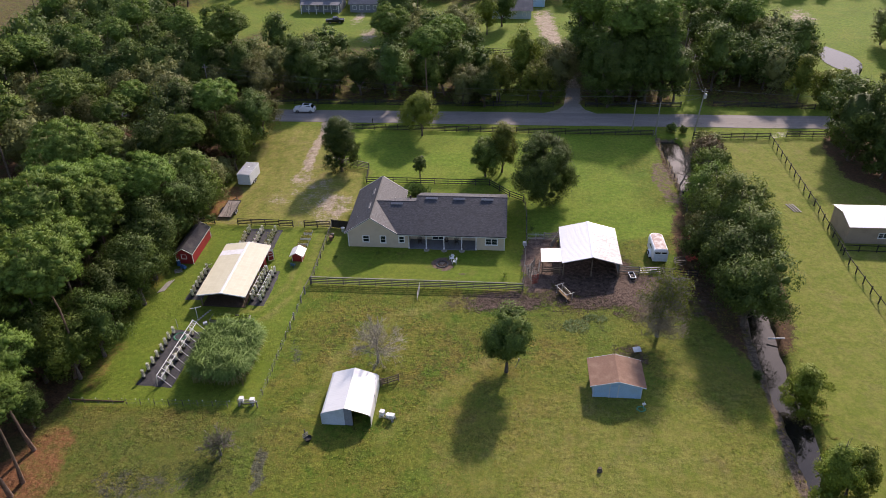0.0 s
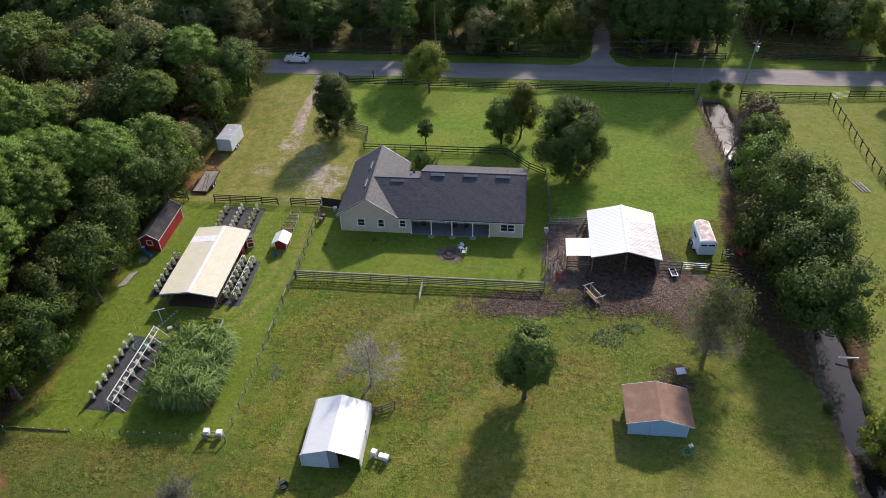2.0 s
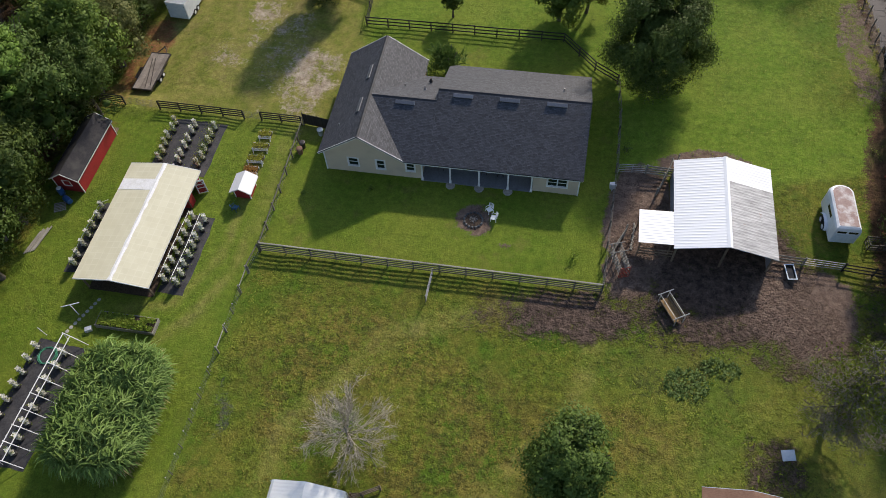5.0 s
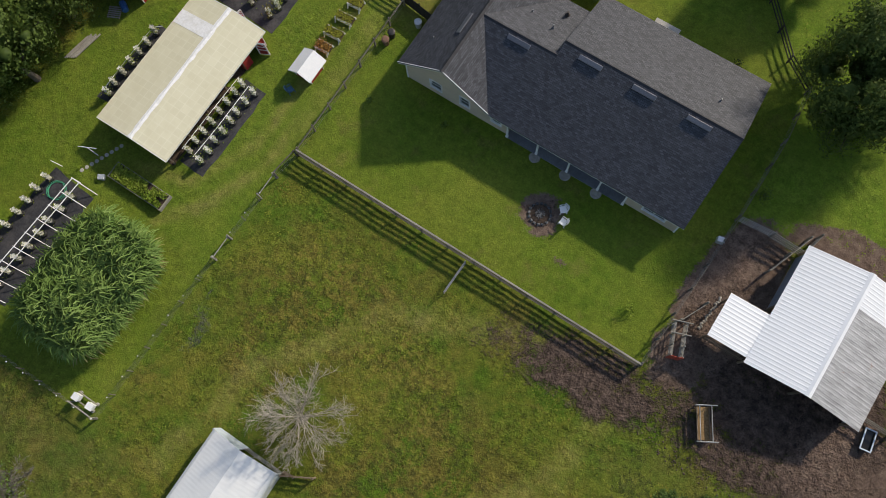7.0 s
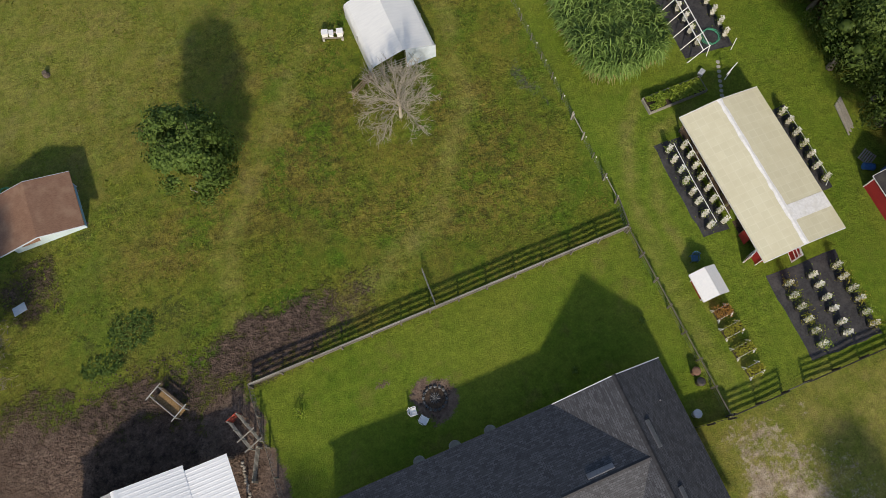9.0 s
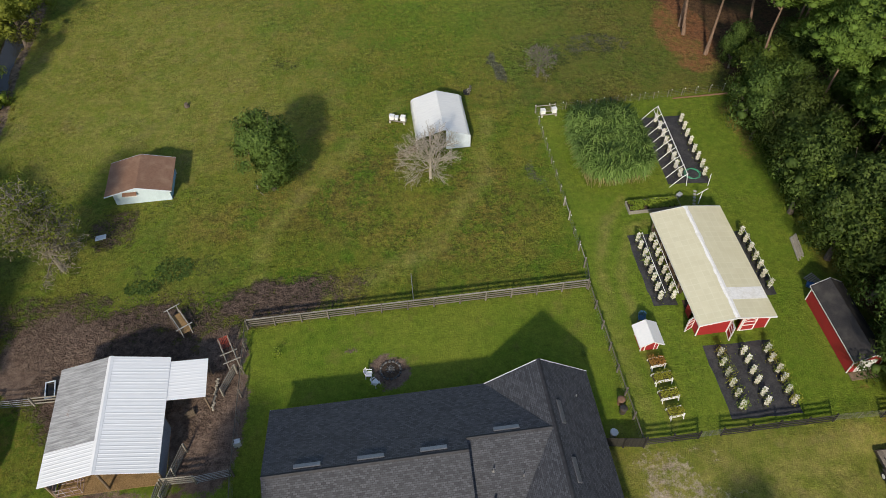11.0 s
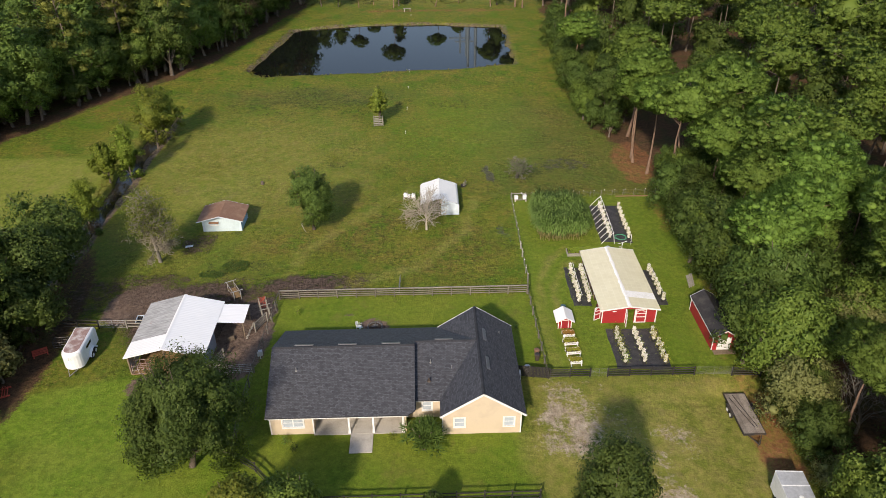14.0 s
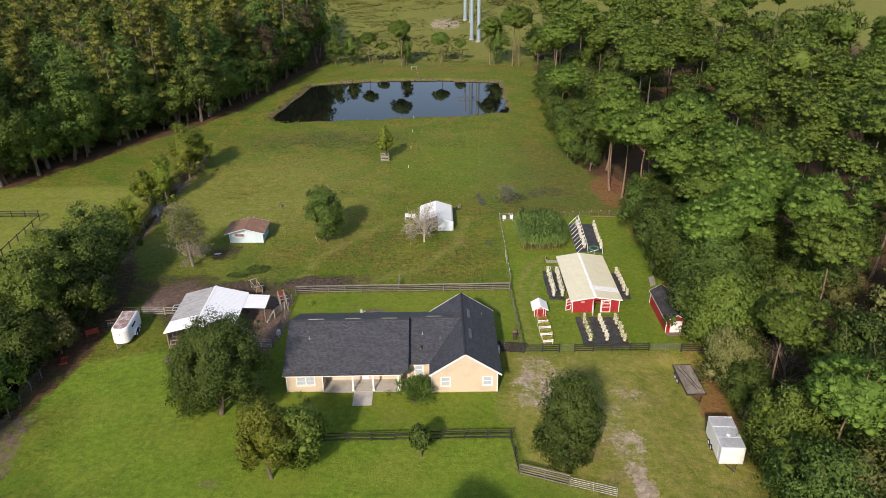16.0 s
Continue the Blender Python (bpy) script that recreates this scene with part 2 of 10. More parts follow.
def shingle_material():
    g = Nodes("shingle_mat")
    tex = g.node("ShaderNodeTexCoord").outputs["UV"]
    b = g.node("ShaderNodeTexBrick")
    g.put(b.inputs["Vector"], tex)
    for k, v in (("Scale", 1.0), ("Mortar Size", 0.013), ("Brick Width", 0.30), ("Row Height", 0.145), ("Bias", 0.0)):
        b.inputs[k].default_value = v
    b.inputs["Color1"].default_value = (0.024, 0.027, 0.035, 1)
    b.inputs["Color2"].default_value = (0.106, 0.113, 0.130, 1)
    # near-black lines: the shadow under each shingle course, painted in
    b.inputs["Mortar"].default_value = (0.006, 0.006, 0.008, 1)
    col = g.mix(0.08, b.outputs["Color"], (0.034, 0.038, 0.050))
    col = g.mix(g.math("MULTIPLY", g.step(g.noise(4.5, 4, 0.7), 0.42, 0.62), 0.5), col, (0.030, 0.032, 0.040))
    col = g.mix(g.math("MULTIPLY", g.step(g.noise(1.3, 5, 0.65), 0.45, 0.65), 0.35), col, (0.066, 0.069, 0.080))
    col = g.mix(g.math("MULTIPLY", g.noise(45.0, 2), 0.4), col, (0.028, 0.028, 0.034))
    g.bump(g.math("ADD", b.outputs["Fac"], g.math("MULTIPLY", g.noise(60.0, 2), 0.5)), 0.5, 0.01)
    return g.finish(col, 0.66, 0.0, 0.5)


def sheet_metal(name, c1, c2, rough, rust=0.0, metal=0.0):
    g = Nodes(name)
    streak = g.noise(2.4, 4, 0.65, g.scaled(g.position(), (0.25, 2.2, 1.0)))
    col = g.mix(g.step(streak, 0.35, 0.65), c1, c2)
    col = g.mix(g.math("MULTIPLY", g.step(g.noise(0.5, 4), 0.5, 0.7), 0.35), col, c2)
    if rust:
        col = g.mix(g.math("MULTIPLY", g.step(g.noise(1.1, 6, 0.72), 0.62, 0.70), rust), col, (0.28, 0.13, 0.07))
    g.bump(g.noise(14.0, 2), 0.12, 0.01)
    return g.finish(col, rough, metal, 0.5)


def panel_roof_material():
    """Cream translucent roof sheets; the frame below shows as a faint grid."""
    g = Nodes("fibreglass_roof")
    b = g.node("ShaderNodeTexBrick")
    b.offset = 0.0
    g.put(b.inputs["Vector"], g.node("ShaderNodeTexCoord").outputs["UV"])
    for k, v in (("Scale", 1.0), ("Mortar Size", 0.045), ("Mortar Smooth", 0.4), ("Brick Width", 0.62), ("Row Height", 0.62)):
        b.inputs[k].default_value = v
    b.inputs["Color1"].default_value = (0.70, 0.665, 0.485, 1)
    b.inputs["Color2"].default_value = (0.66, 0.625, 0.45, 1)
    b.inputs["Mortar"].default_value = (0.715, 0.682, 0.515, 1)
    col = g.mix(g.math("MULTIPLY", g.step(g.noise(0.8, 5, 0.65), 0.4, 0.66), 0.5), b.outputs["Color"], (0.61, 0.565, 0.39))
    g.bump(g.noise(30.0, 2), 0.1, 0.005)
    return g.finish(col, 0.42, 0.0, 0.5)


def water_material(name, tint, wave, scale, rough=0.03, ior=1.333):
    g = Nodes(name)
    g.bump(g.noise(scale, 3, 0.5), wave, 0.05)
    g.bsdf.inputs["IOR"].default_value = ior
    return g.finish(tint, rough, 0.0, 0.5)


def asphalt_material():
    g = Nodes("asphalt_mat")
    col = g.mix(g.step(g.noise(14.0, 4, 0.7), 0.35, 0.65), (0.195, 0.173, 0.155), (0.258, 0.231, 0.208))
    col = g.mix(g.math("MULTIPLY", g.step(g.noise(0.35, 5, 0.7, g.scaled(g.position(), (0.35, 1.6, 1))), 0.48, 0.66), 0.6), col, (0.310, 0.280, 0.262))
    col = g.mix(g.math("MULTIPLY", g.step(g.noise(0.9, 5, 0.75), 0.6, 0.68), 0.6), col, (0.11, 0.103, 0.100))
    g.bump(g.noise(50.0, 2), 0.3, 0.01)
    return g.finish(col, 0.85, 0.0, 0.35)


def glass_material():
    g = Nodes("window_glass")
    return g.finish(g.mix(g.noise(0.6), (0.010, 0.018, 0.020), (0.022, 0.034, 0.036)), 0.05, 0.0, 0.6)


M = {}
M["ground"] = ground_material()
M["shingle"] = shingle_material()
M["asphalt"] = asphalt_material()
M["glass"] = glass_material()
M["pond"] = water_material("pond_water", (0.006, 0.007, 0.006), 0.02, 0.9)
M["ditch"] = water_material("ditch_water", (0.020, 0.018, 0.014), 0.14, 2.6, 0.04, 1.5)
M["stucco"] = surface("stucco_mat", (0.57, 0.475, 0.355), (0.61, 0.51, 0.385), 14, 0.85, 0.25, 0.006, dirt=(0.51, 0.42, 0.325), vary=0)
M["white"] = surface("white_paint", (0.74, 0.75, 0.75), (0.80, 0.80, 0.79), 9, 0.5, 0.1, 0.004, dirt=(0.62, 0.62, 0.60), vary=0.03)
M["pvc"] = surface("white_pvc", (0.78, 0.79, 0.79), (0.83, 0.83, 0.82), 6, 0.35, 0.0, vary=0.02)
M["concrete"] = surface("concrete_mat", (0.36, 0.34, 0.31), (0.45, 0.43, 0.39), 12, 0.85, 0.3, 0.006, dirt=(0.26, 0.25, 0.22))
M["slate"] = surface("porch_floor", (0.16, 0.17, 0.19), (0.21, 0.22, 0.24), 8, 0.7, 0.2, 0.005, dirt=(0.12, 0.13, 0.14))
M["fence"] = surface("weathered_board", (0.115, 0.100, 0.082), (0.205, 0.185, 0.155), 11, 0.85, 0.5, 0.008, dirt=(0.085, 0.080, 0.066), vary=0.22, stretch=(1, 1, 5))
M["cap"] = surface("silvered_board", (0.24, 0.225, 0.19), (0.35, 0.33, 0.285), 11, 0.85, 0.5, 0.008, dirt=(0.22, 0.20, 0.17), vary=0.18)
M["black"] = surface("black_board", (0.018, 0.017, 0.016), (0.034, 0.032, 0.029), 11, 0.75, 0.4, 0.006, dirt=(0.05, 0.047, 0.04), vary=0.25)
M["red"] = surface("barn_red", (0.29, 0.018, 0.022), (0.36, 0.027, 0.030), 7, 0.6, 0.2, 0.006, dirt=(0.23, 0.020, 0.022), vary=0.05, stretch=(5, 5, 0.6))
M["darkroof"] = surface("dark_shed_roof", (0.022, 0.021, 0.023), (0.042, 0.040, 0.043), 18, 0.95, 0.4, 0.01, dirt=(0.075, 0.070, 0.065))
M["brownroof"] = surface("brown_roll_roof", (0.170, 0.092, 0.060), (0.225, 0.128, 0.084), 5, 0.8, 0.3, 0.01, dirt=(0.265, 0.170, 0.115), dirt_scale=0.9, stretch=(1, 3, 1))
M["blue"] = surface("blue_boards", (0.28, 0.47, 0.64), (0.34, 0.53, 0.70), 6, 0.7, 0.25, 0.006, dirt=(0.30, 0.42, 0.52), stretch=(4, 4, 0.6))
# paler copy of the blue boards: sunlight put into the lit wall's colour
M["bleached"] = surface("sun_bleached_blue", (0.50, 0.62, 0.68), (0.57, 0.69, 0.74), 6, 0.7, 0.25, 0.006, dirt=(0.44, 0.55, 0.60), stretch=(4, 4, 0.6))
M["paleblue"] = surface("pale_metal", (0.50, 0.58, 0.66), (0.58, 0.65, 0.72), 4, 0.5, 0.1, 0.005, dirt=(0.42, 0.48, 0.54))
M["carport"] = sheet_metal("carport_metal", (0.74, 0.75, 0.74), (0.80, 0.81, 0.79), 0.5, 0.0, 0.05)
M["newtin"] = sheet_metal("new_tin", (0.82, 0.84, 0.855), (0.87, 0.885, 0.895), 0.40, 0.0, 0.08)
M["oldtin"] = sheet_metal("old_tin", (0.29, 0.29, 0.29), (0.52, 0.525, 0.525), 0.6, 0.6, 0.15)
M["fibre"] = panel_roof_material()
M["ridgewhite"] = surface("white_sealant", (0.72, 0.72, 0.71), (0.84, 0.84, 0.83), 5, 0.6, 0.4, 0.02, dirt=(0.66, 0.65, 0.60), dirt_scale=1.6)
M["wood"] = surface("old_wood", (0.15, 0.11, 0.075), (0.26, 0.20, 0.14), 9, 0.85, 0.5, 0.01, dirt=(0.11, 0.085, 0.06), vary=0.2)
M["plank"] = surface("trailer_plank", (0.22, 0.19, 0.165), (0.34, 0.30, 0.26), 8, 0.5, 0.4, 0.008, dirt=(0.15, 0.125, 0.105), vary=0.2)
M["steel"] = surface("grey_steel", (0.28, 0.28, 0.28), (0.38, 0.38, 0.38), 8, 0.45, 0.1, 0.004, metal=0.6, vary=0.1)
M["vent"] = surface("dark_vent_metal", (0.17, 0.175, 0.19), (0.22, 0.225, 0.24), 8, 0.32, 0.1, 0.004, metal=0.6, vary=0.1)
# pale bluish panes for the windows that face +y
M["blind"] = surface("window_blind", (0.38, 0.44, 0.50), (0.46, 0.52, 0.57), 4, 0.12, 0.0, vary=0.05)
M["gate"] = surface("gate_tube", (0.36, 0.36, 0.35), (0.47, 0.47, 0.45), 8, 0.5, 0.1, 0.004, metal=0.4, dirt=(0.22, 0.18, 0.14))
M["trailer"] = surface("white_trailer_skin", (0.70, 0.72, 0.74), (0.78, 0.79, 0.80), 3, 0.4, 0.08, 0.004, dirt=(0.58, 0.60, 0.62))
M["alu"] = surface("aluminium_roof", (0.50, 0.52, 0.55), (0.62, 0.64, 0.67), 3, 0.35, 0.1, 0.005, dirt=(0.42, 0.44, 0.46), metal=0.3)
M["rusty"] = surface("rusty_paint", (0.24, 0.15, 0.14), (0.32, 0.22, 0.20), 3, 0.6, 0.2, 0.005, dirt=(0.62, 0.60, 0.60), dirt_scale=1.3)
M["rubber"] = surface("tyre_rubber", (0.018, 0.018, 0.018), (0.03, 0.03, 0.03), 10, 0.8, 0.2, 0.004)
M["darkmetal"] = surface("dark_metal", (0.025, 0.024, 0.024), (0.05, 0.047, 0.045), 9, 0.55, 0.2, 0.004, dirt=(0.10, 0.07, 0.05))
M["fabric"] = surface("weed_fabric", (0.026, 0.026, 0.030), (0.050, 0.050, 0.056), 6, 0.7, 0.6, 0.03, dirt=(0.085, 0.080, 0.080), dirt_scale=0.9)
M["pot"] = surface("cream_planter", (0.70, 0.68, 0.60), (0.80, 0.78, 0.70), 7, 0.55, 0.1, 0.004, dirt=(0.50, 0.46, 0.36), vary=0.08)
M["potdark"] = surface("black_pot", (0.02, 0.02, 0.02), (0.035, 0.035, 0.033), 7, 0.6, 0.1, 0.004)
M["redpaint"] = surface("faded_red", (0.40, 0.055, 0.035), (0.50, 0.095, 0.06), 7, 0.6, 0.2, 0.006, dirt=(0.28, 0.08, 0.05))
M["bluepl"] = surface("blue_plastic", (0.022, 0.085, 0.24), (0.035, 0.12, 0.31), 6, 0.4, 0.0)
M["chairblue"] = surface("chair_blue", (0.03, 0.085, 0.15), (0.05, 0.125, 0.21), 6, 0.5, 0.1, 0.004)
M["hose"] = surface("green_hose", (0.04, 0.25, 0.14), (0.07, 0.34, 0.20), 6, 0.45, 0.0)
M["tan"] = surface("tan_siding", (0.36, 0.275, 0.205), (0.42, 0.325, 0.245), 6, 0.7, 0.2, 0.005, dirt=(0.30, 0.235, 0.18), stretch=(5, 5, 0.6))
M["bark"] = surface("bark_grey", (0.075, 0.058, 0.045), (0.16, 0.130, 0.105), 7, 0.92, 0.8, 0.03, vary=0.2, stretch=(1, 1, 0.3))
M["pinebark"] = surface("pine_bark", (0.14, 0.085, 0.058), (0.26, 0.175, 0.125), 7, 0.92, 0.8, 0.03, vary=0.2, stretch=(1, 1, 0.3))
M["deadwood"] = surface("dead_wood", (0.34, 0.30, 0.245), (0.50, 0.45, 0.375), 6, 0.9, 0.4, 0.01)
M["greybark"] = surface("mossy_bark", (0.13, 0.115, 0.095), (0.24, 0.22, 0.19), 6, 0.9, 0.4, 0.01)
M["char"] = surface("burnt_ash", (0.02, 0.02, 0.02), (0.22, 0.22, 0.22), 9, 0.95, 0.8, 0.04, dirt=(0.05, 0.05, 0.05))
M["stone"] = surface("field_stone", (0.26, 0.235, 0.20), (0.38, 0.35, 0.30), 5, 0.9, 0.5, 0.02, vary=0.2)
M["soil"] = surface("garden_soil", (0.040, 0.027, 0.018), (0.085, 0.058, 0.040), 6, 0.95, 0.7, 0.03)
M["mudclod"] = surface("mud_clod", (0.060, 0.042, 0.034), (0.130, 0.092, 0.072), 6, 0.95, 0.7, 0.03)
M["gravel"] = surface("pale_gravel", (0.27, 0.24, 0.21), (0.38, 0.345, 0.305), 9, 0.95, 0.6, 0.03, dirt=(0.24, 0.21, 0.17), vary=0)
M["pole"] = surface("pole_wood", (0.21, 0.19, 0.165), (0.30, 0.275, 0.24), 6, 0.9, 0.4, 0.01, stretch=(1, 1, 0.2))
M["pylon"] = surface("galvanised_pole", (0.24, 0.31, 0.37), (0.30, 0.37, 0.42), 2, 0.5, 0.05, 0.005, metal=0.2)
M["wire"] = surface("fence_wire", (0.16, 0.16, 0.155), (0.22, 0.22, 0.21), 5, 0.5, 0.0, metal=0.5)
M["carwhite"] = surface("car_white", (0.72, 0.73, 0.75), (0.76, 0.77, 0.79), 2, 0.25, 0.0, vary=0)
M["carblack"] = surface("car_black", (0.012, 0.012, 0.014), (0.018, 0.018, 0.02), 2, 0.2, 0.0, vary=0)
M["greysiding"] = surface("grey_siding", (0.22, 0.24, 0.28), (0.28, 0.30, 0.34), 6, 0.75, 0.2, 0.006)
M["greyroof"] = surface("grey_roof", (0.10, 0.105, 0.12), (0.16, 0.165, 0.18), 7, 0.85, 0.3, 0.01, dirt=(0.20, 0.20, 0.21))
M["straw"] = surface("old_straw", (0.21, 0.13, 0.055), (0.34, 0.225, 0.11), 9, 0.95, 0.8, 0.05, dirt=(0.13, 0.08, 0.04))
M["oak"] = leaf_material("oak_leaves", (0.044, 0.085, 0.018), (0.092, 0.159, 0.028), (0.182, 0.258, 0.050))
M["oakdark"] = leaf_material("dark_leaves", (0.026, 0.055, 0.015), (0.057, 0.101, 0.021), (0.111, 0.162, 0.036))
M["hardwood"] = leaf_material("hardwood_leaves", (0.034, 0.071, 0.020), (0.077, 0.137, 0.030), (0.150, 0.221, 0.048))
M["maple"] = leaf_material("yellowing_leaves", (0.057, 0.099, 0.015), (0.121, 0.171, 0.025), (0.237, 0.259, 0.043))
M["pine"] = leaf_material("pine_needles", (0.046, 0.093, 0.018), (0.096, 0.168, 0.028), (0.160, 0.245, 0.046), 0.32)
M["greenoak"] = leaf_material("bright_oak_leaves", (0.060, 0.098, 0.015), (0.122, 0.174, 0.023), (0.220, 0.262, 0.040))
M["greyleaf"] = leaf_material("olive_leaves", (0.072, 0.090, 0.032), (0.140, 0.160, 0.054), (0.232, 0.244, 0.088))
M["cypress"] = leaf_material("cypress_needles", (0.060, 0.086, 0.020), (0.120, 0.144, 0.030), (0.198, 0.206, 0.047), 0.36)
M["russet"] = leaf_material("russet_leaves", (0.052, 0.043, 0.023), (0.105, 0.076, 0.042), (0.145, 0.12, 0.058))
M["moss"] = leaf_material("hanging_moss", (0.185, 0.160, 0.120), (0.260, 0.228, 0.172), (0.330, 0.290, 0.220), 0.3)
M["cane"] = leaf_material("cane_leaves", (0.068, 0.150, 0.030), (0.128, 0.250, 0.050), (0.225, 0.365, 0.095), 0.15, 0.55)
M["canedry"] = leaf_material("cane_dry", (0.200, 0.170, 0.070), (0.300, 0.260, 0.110), (0.400, 0.340, 0.160), 0.25)
M["herb"] = leaf_material("bed_plants", (0.072, 0.138, 0.017), (0.144, 0.228, 0.026), (0.276, 0.324, 0.048))
M["tuft"] = leaf_material("grass_tufts", (0.125, 0.138, 0.018), (0.165, 0.170, 0.024), (0.215, 0.200, 0.036), 0.08, 0.8)
M["lushtuft"] = leaf_material("green_tufts", (0.105, 0.150, 0.016), (0.140, 0.185, 0.020), (0.185, 0.215, 0.028), 0.08, 0.8)
M["flower"] = leaf_material("orange_flowers", (0.160, 0.140, 0.030), (0.320, 0.210, 0.045), (0.420, 0.200, 0.060), 0.3)
M["yellowflower"] = leaf_material("yellow_foliage", (0.140, 0.160, 0.020), (0.240, 0.250, 0.030), (0.360, 0.330, 0.050), 0.3)
M["scrub"] = leaf_material("field_scrub", (0.072, 0.096, 0.022), (0.126, 0.144, 0.036), (0.204, 0.198, 0.060), 0.08, 0.8)

# ---- geometry helpers ----
def box(bm, x0, x1, y0, y1, z0, z1, m=None):
    pts = [(x, y, z) for z in (z0, z1) for x, y in ((x0, y0), (x1, y0), (x1, y1), (x0, y1))]
    v = [bm.verts.new(m @ Vector(p) if m else p) for p in pts]
    for f in ((3, 2, 1, 0), (4, 5, 6, 7), (0, 1, 5, 4), (1, 2, 6, 5), (2, 3, 7, 6), (3, 0, 4, 7)):
        bm.faces.new([v[i] for i in f])


def bar(bm, a, b, w, h):
    """A board from a to b: w across, h high."""
    a, b = Vector(a), Vector(b)
    d = b - a
    side = Vector((-d.y, d.x, 0))
    side = side.normalized() if side.length > 1e-6 else Vector((1, 0, 0))
    up = d.cross(side).normalized() * -1 if d.length > 0 else Vector((0, 0, 1))
    s, u = side * w / 2, up * h / 2
    v = [bm.verts.new(p + i * s + j * u) for p in (a, b) for i, j in ((-1, -1), (1, -1), (1, 1), (-1, 1))]
    for f in ((0, 1, 2, 3), (7, 6, 5, 4), (0, 4, 5, 1), (1, 5, 6, 2), (2, 6, 7, 3), (3, 7, 4, 0)):
        bm.faces.new([v[i] for i in f])


def tube(bm, pts, radii, n=6, cap=True):
    """A round bar along points."""
    pts = [Vector(p) for p in pts]
    rings = []
    for i, p in enumerate(pts):
        d = (pts[min(i + 1, len(pts) - 1)] - pts[max(i - 1, 0)]).normalized()
        ref = Vector((0, 0, 1)) if abs(d.z) < 0.9 else Vector((1, 0, 0))
        s = d.cross(ref).normalized()
        u = s.cross(d)
        r = radii[i] if isinstance(radii, (list, tuple)) else radii
        rings.append([bm.verts.new(p + r * (math.cos(2 * math.pi * k / n) * s + math.sin(2 * math.pi * k / n) * u)) for k in range(n)])
    for a, b in zip(rings, rings[1:]):
        for k in range(n):
            bm.faces.new((a[k], b[k], b[(k + 1) % n], a[(k + 1) % n]))
    if cap:
        bm.faces.new(rings[0])
        bm.faces.new(rings[-1][::-1])


def lathe(bm, profile, n=12, cx=0.0, cy=0.0, lobes=0, lobe=0.0):
    """A turned shape from (radius, height) pairs, with optional lobes."""
    rings = []
    for r, z in profile:
        ring = []
        for k in range(n):
            a = 2 * math.pi * k / n
            rr = r * (1 + lobe * math.cos(lobes * a)) if lobes else r
            ring.append(bm.verts.new((cx + rr * math.cos(a), cy + rr * math.sin(a), z)))
        rings.append(ring)
    for a, b in zip(rings, rings[1:]):
        for k in range(n):
            bm.faces.new((a[k], a[(k + 1) % n], b[(k + 1) % n], b[k]))
    bm.faces.new(rings[0][::-1])
    bm.faces.new(rings[-1])


def slab(bm, corners, thick, uv_u=None, uv_v=None):
    """A plate with the given upper corners, thickness downwards, with a metric uv along two ways."""
    top = [Vector(c) for c in corners]
    low = [p - Vector((0, 0, thick)) for p in top]
    vt, vl = [bm.verts.new(p) for p in top], [bm.verts.new(p) for p in low]
    n = len(top)
    faces = [bm.faces.new(vt), bm.faces.new(vl[::-1])]
    for k in range(n):
        faces.append(bm.faces.new((vt[k], vl[k], vl[(k + 1) % n], vt[(k + 1) % n])))
    if uv_u:
        uv = bm.loops.layers.uv.verify()
        uu, vv = Vector(uv_u).normalized(), Vector(uv_v).normalized()
        for f in faces:
            for loop in f.loops:
                loop[uv].uv = (loop.vert.co.dot(uu), loop.vert.co.dot(vv))


def thing(name, loc=(0, 0, 0), rz=0.0, label="", category="", group="", kind=""):
    ob = new(name)
    ob.empty_display_size = 0.2
    ob.matrix_basis = pose(*loc, 0, 0, rz)
    return tagged(ob, label, category, group, kind)


def part(name, bm, material, parent, label="", world=False, smooth=False, bevel=0.0):
    """Links a bmesh as one mesh object under a thing or a part. world: its points are in the world's metres."""
    if bevel:
        bmesh.ops.bevel(bm, geom=bm.edges[:], offset=bevel, segments=1, affect="EDGES")
    bmesh.ops.recalc_face_normals(bm, faces=bm.faces[:])
    me = bpy.data.meshes.new(name)
    if world and parent is not None:
        at = Matrix.Identity(4)
        o = parent
        while o is not None:
            at = o.matrix_basis @ at
            o = o.parent
        bm.transform(at.inverted())
    bm.to_mesh(me)
    bm.free()
    me.materials.append(material)
    if smooth:
        me.polygons.foreach_set("use_smooth", [True] * len(me.polygons))
    ob = new(name, me)
    ob.parent = parent
    return tagged(ob, label)


def again(name, ob, parent, m):
    """Another object on the same mesh."""
    o = new(name, ob.data)
    o.parent = parent
    o.matrix_basis = m
    return o


def B():
    return bmesh.new()


def array_mesh(name, verts, faces, material, parent=None, normals=None):
    """A mesh from arrays of points and of equal-sided faces."""
    me = bpy.data.meshes.new(name)
    k = faces.shape[1]
    me.vertices.add(len(verts))
    me.vertices.foreach_set("co", np.ascontiguousarray(verts, dtype=np.float32).ravel())
    me.loops.add(faces.size)
    me.loops.foreach_set("vertex_index", np.ascontiguousarray(faces, dtype=np.int32).ravel())
    me.polygons.add(len(faces))
    me.polygons.foreach_set("loop_start", np.arange(0, faces.size, k, dtype=np.int32))
    me.polygons.foreach_set("loop_total", np.full(len(faces), k, dtype=np.int32))
    me.update(calc_edges=True)
    if normals is not None:
        a = me.attributes.new("custom_normal", "FLOAT_VECTOR", "POINT")
        a.data.foreach_set("vector", np.ascontiguousarray(normals, dtype=np.float32).ravel())
    me.materials.append(material)
    ob = new(name, me)
    ob.parent = parent
    return ob


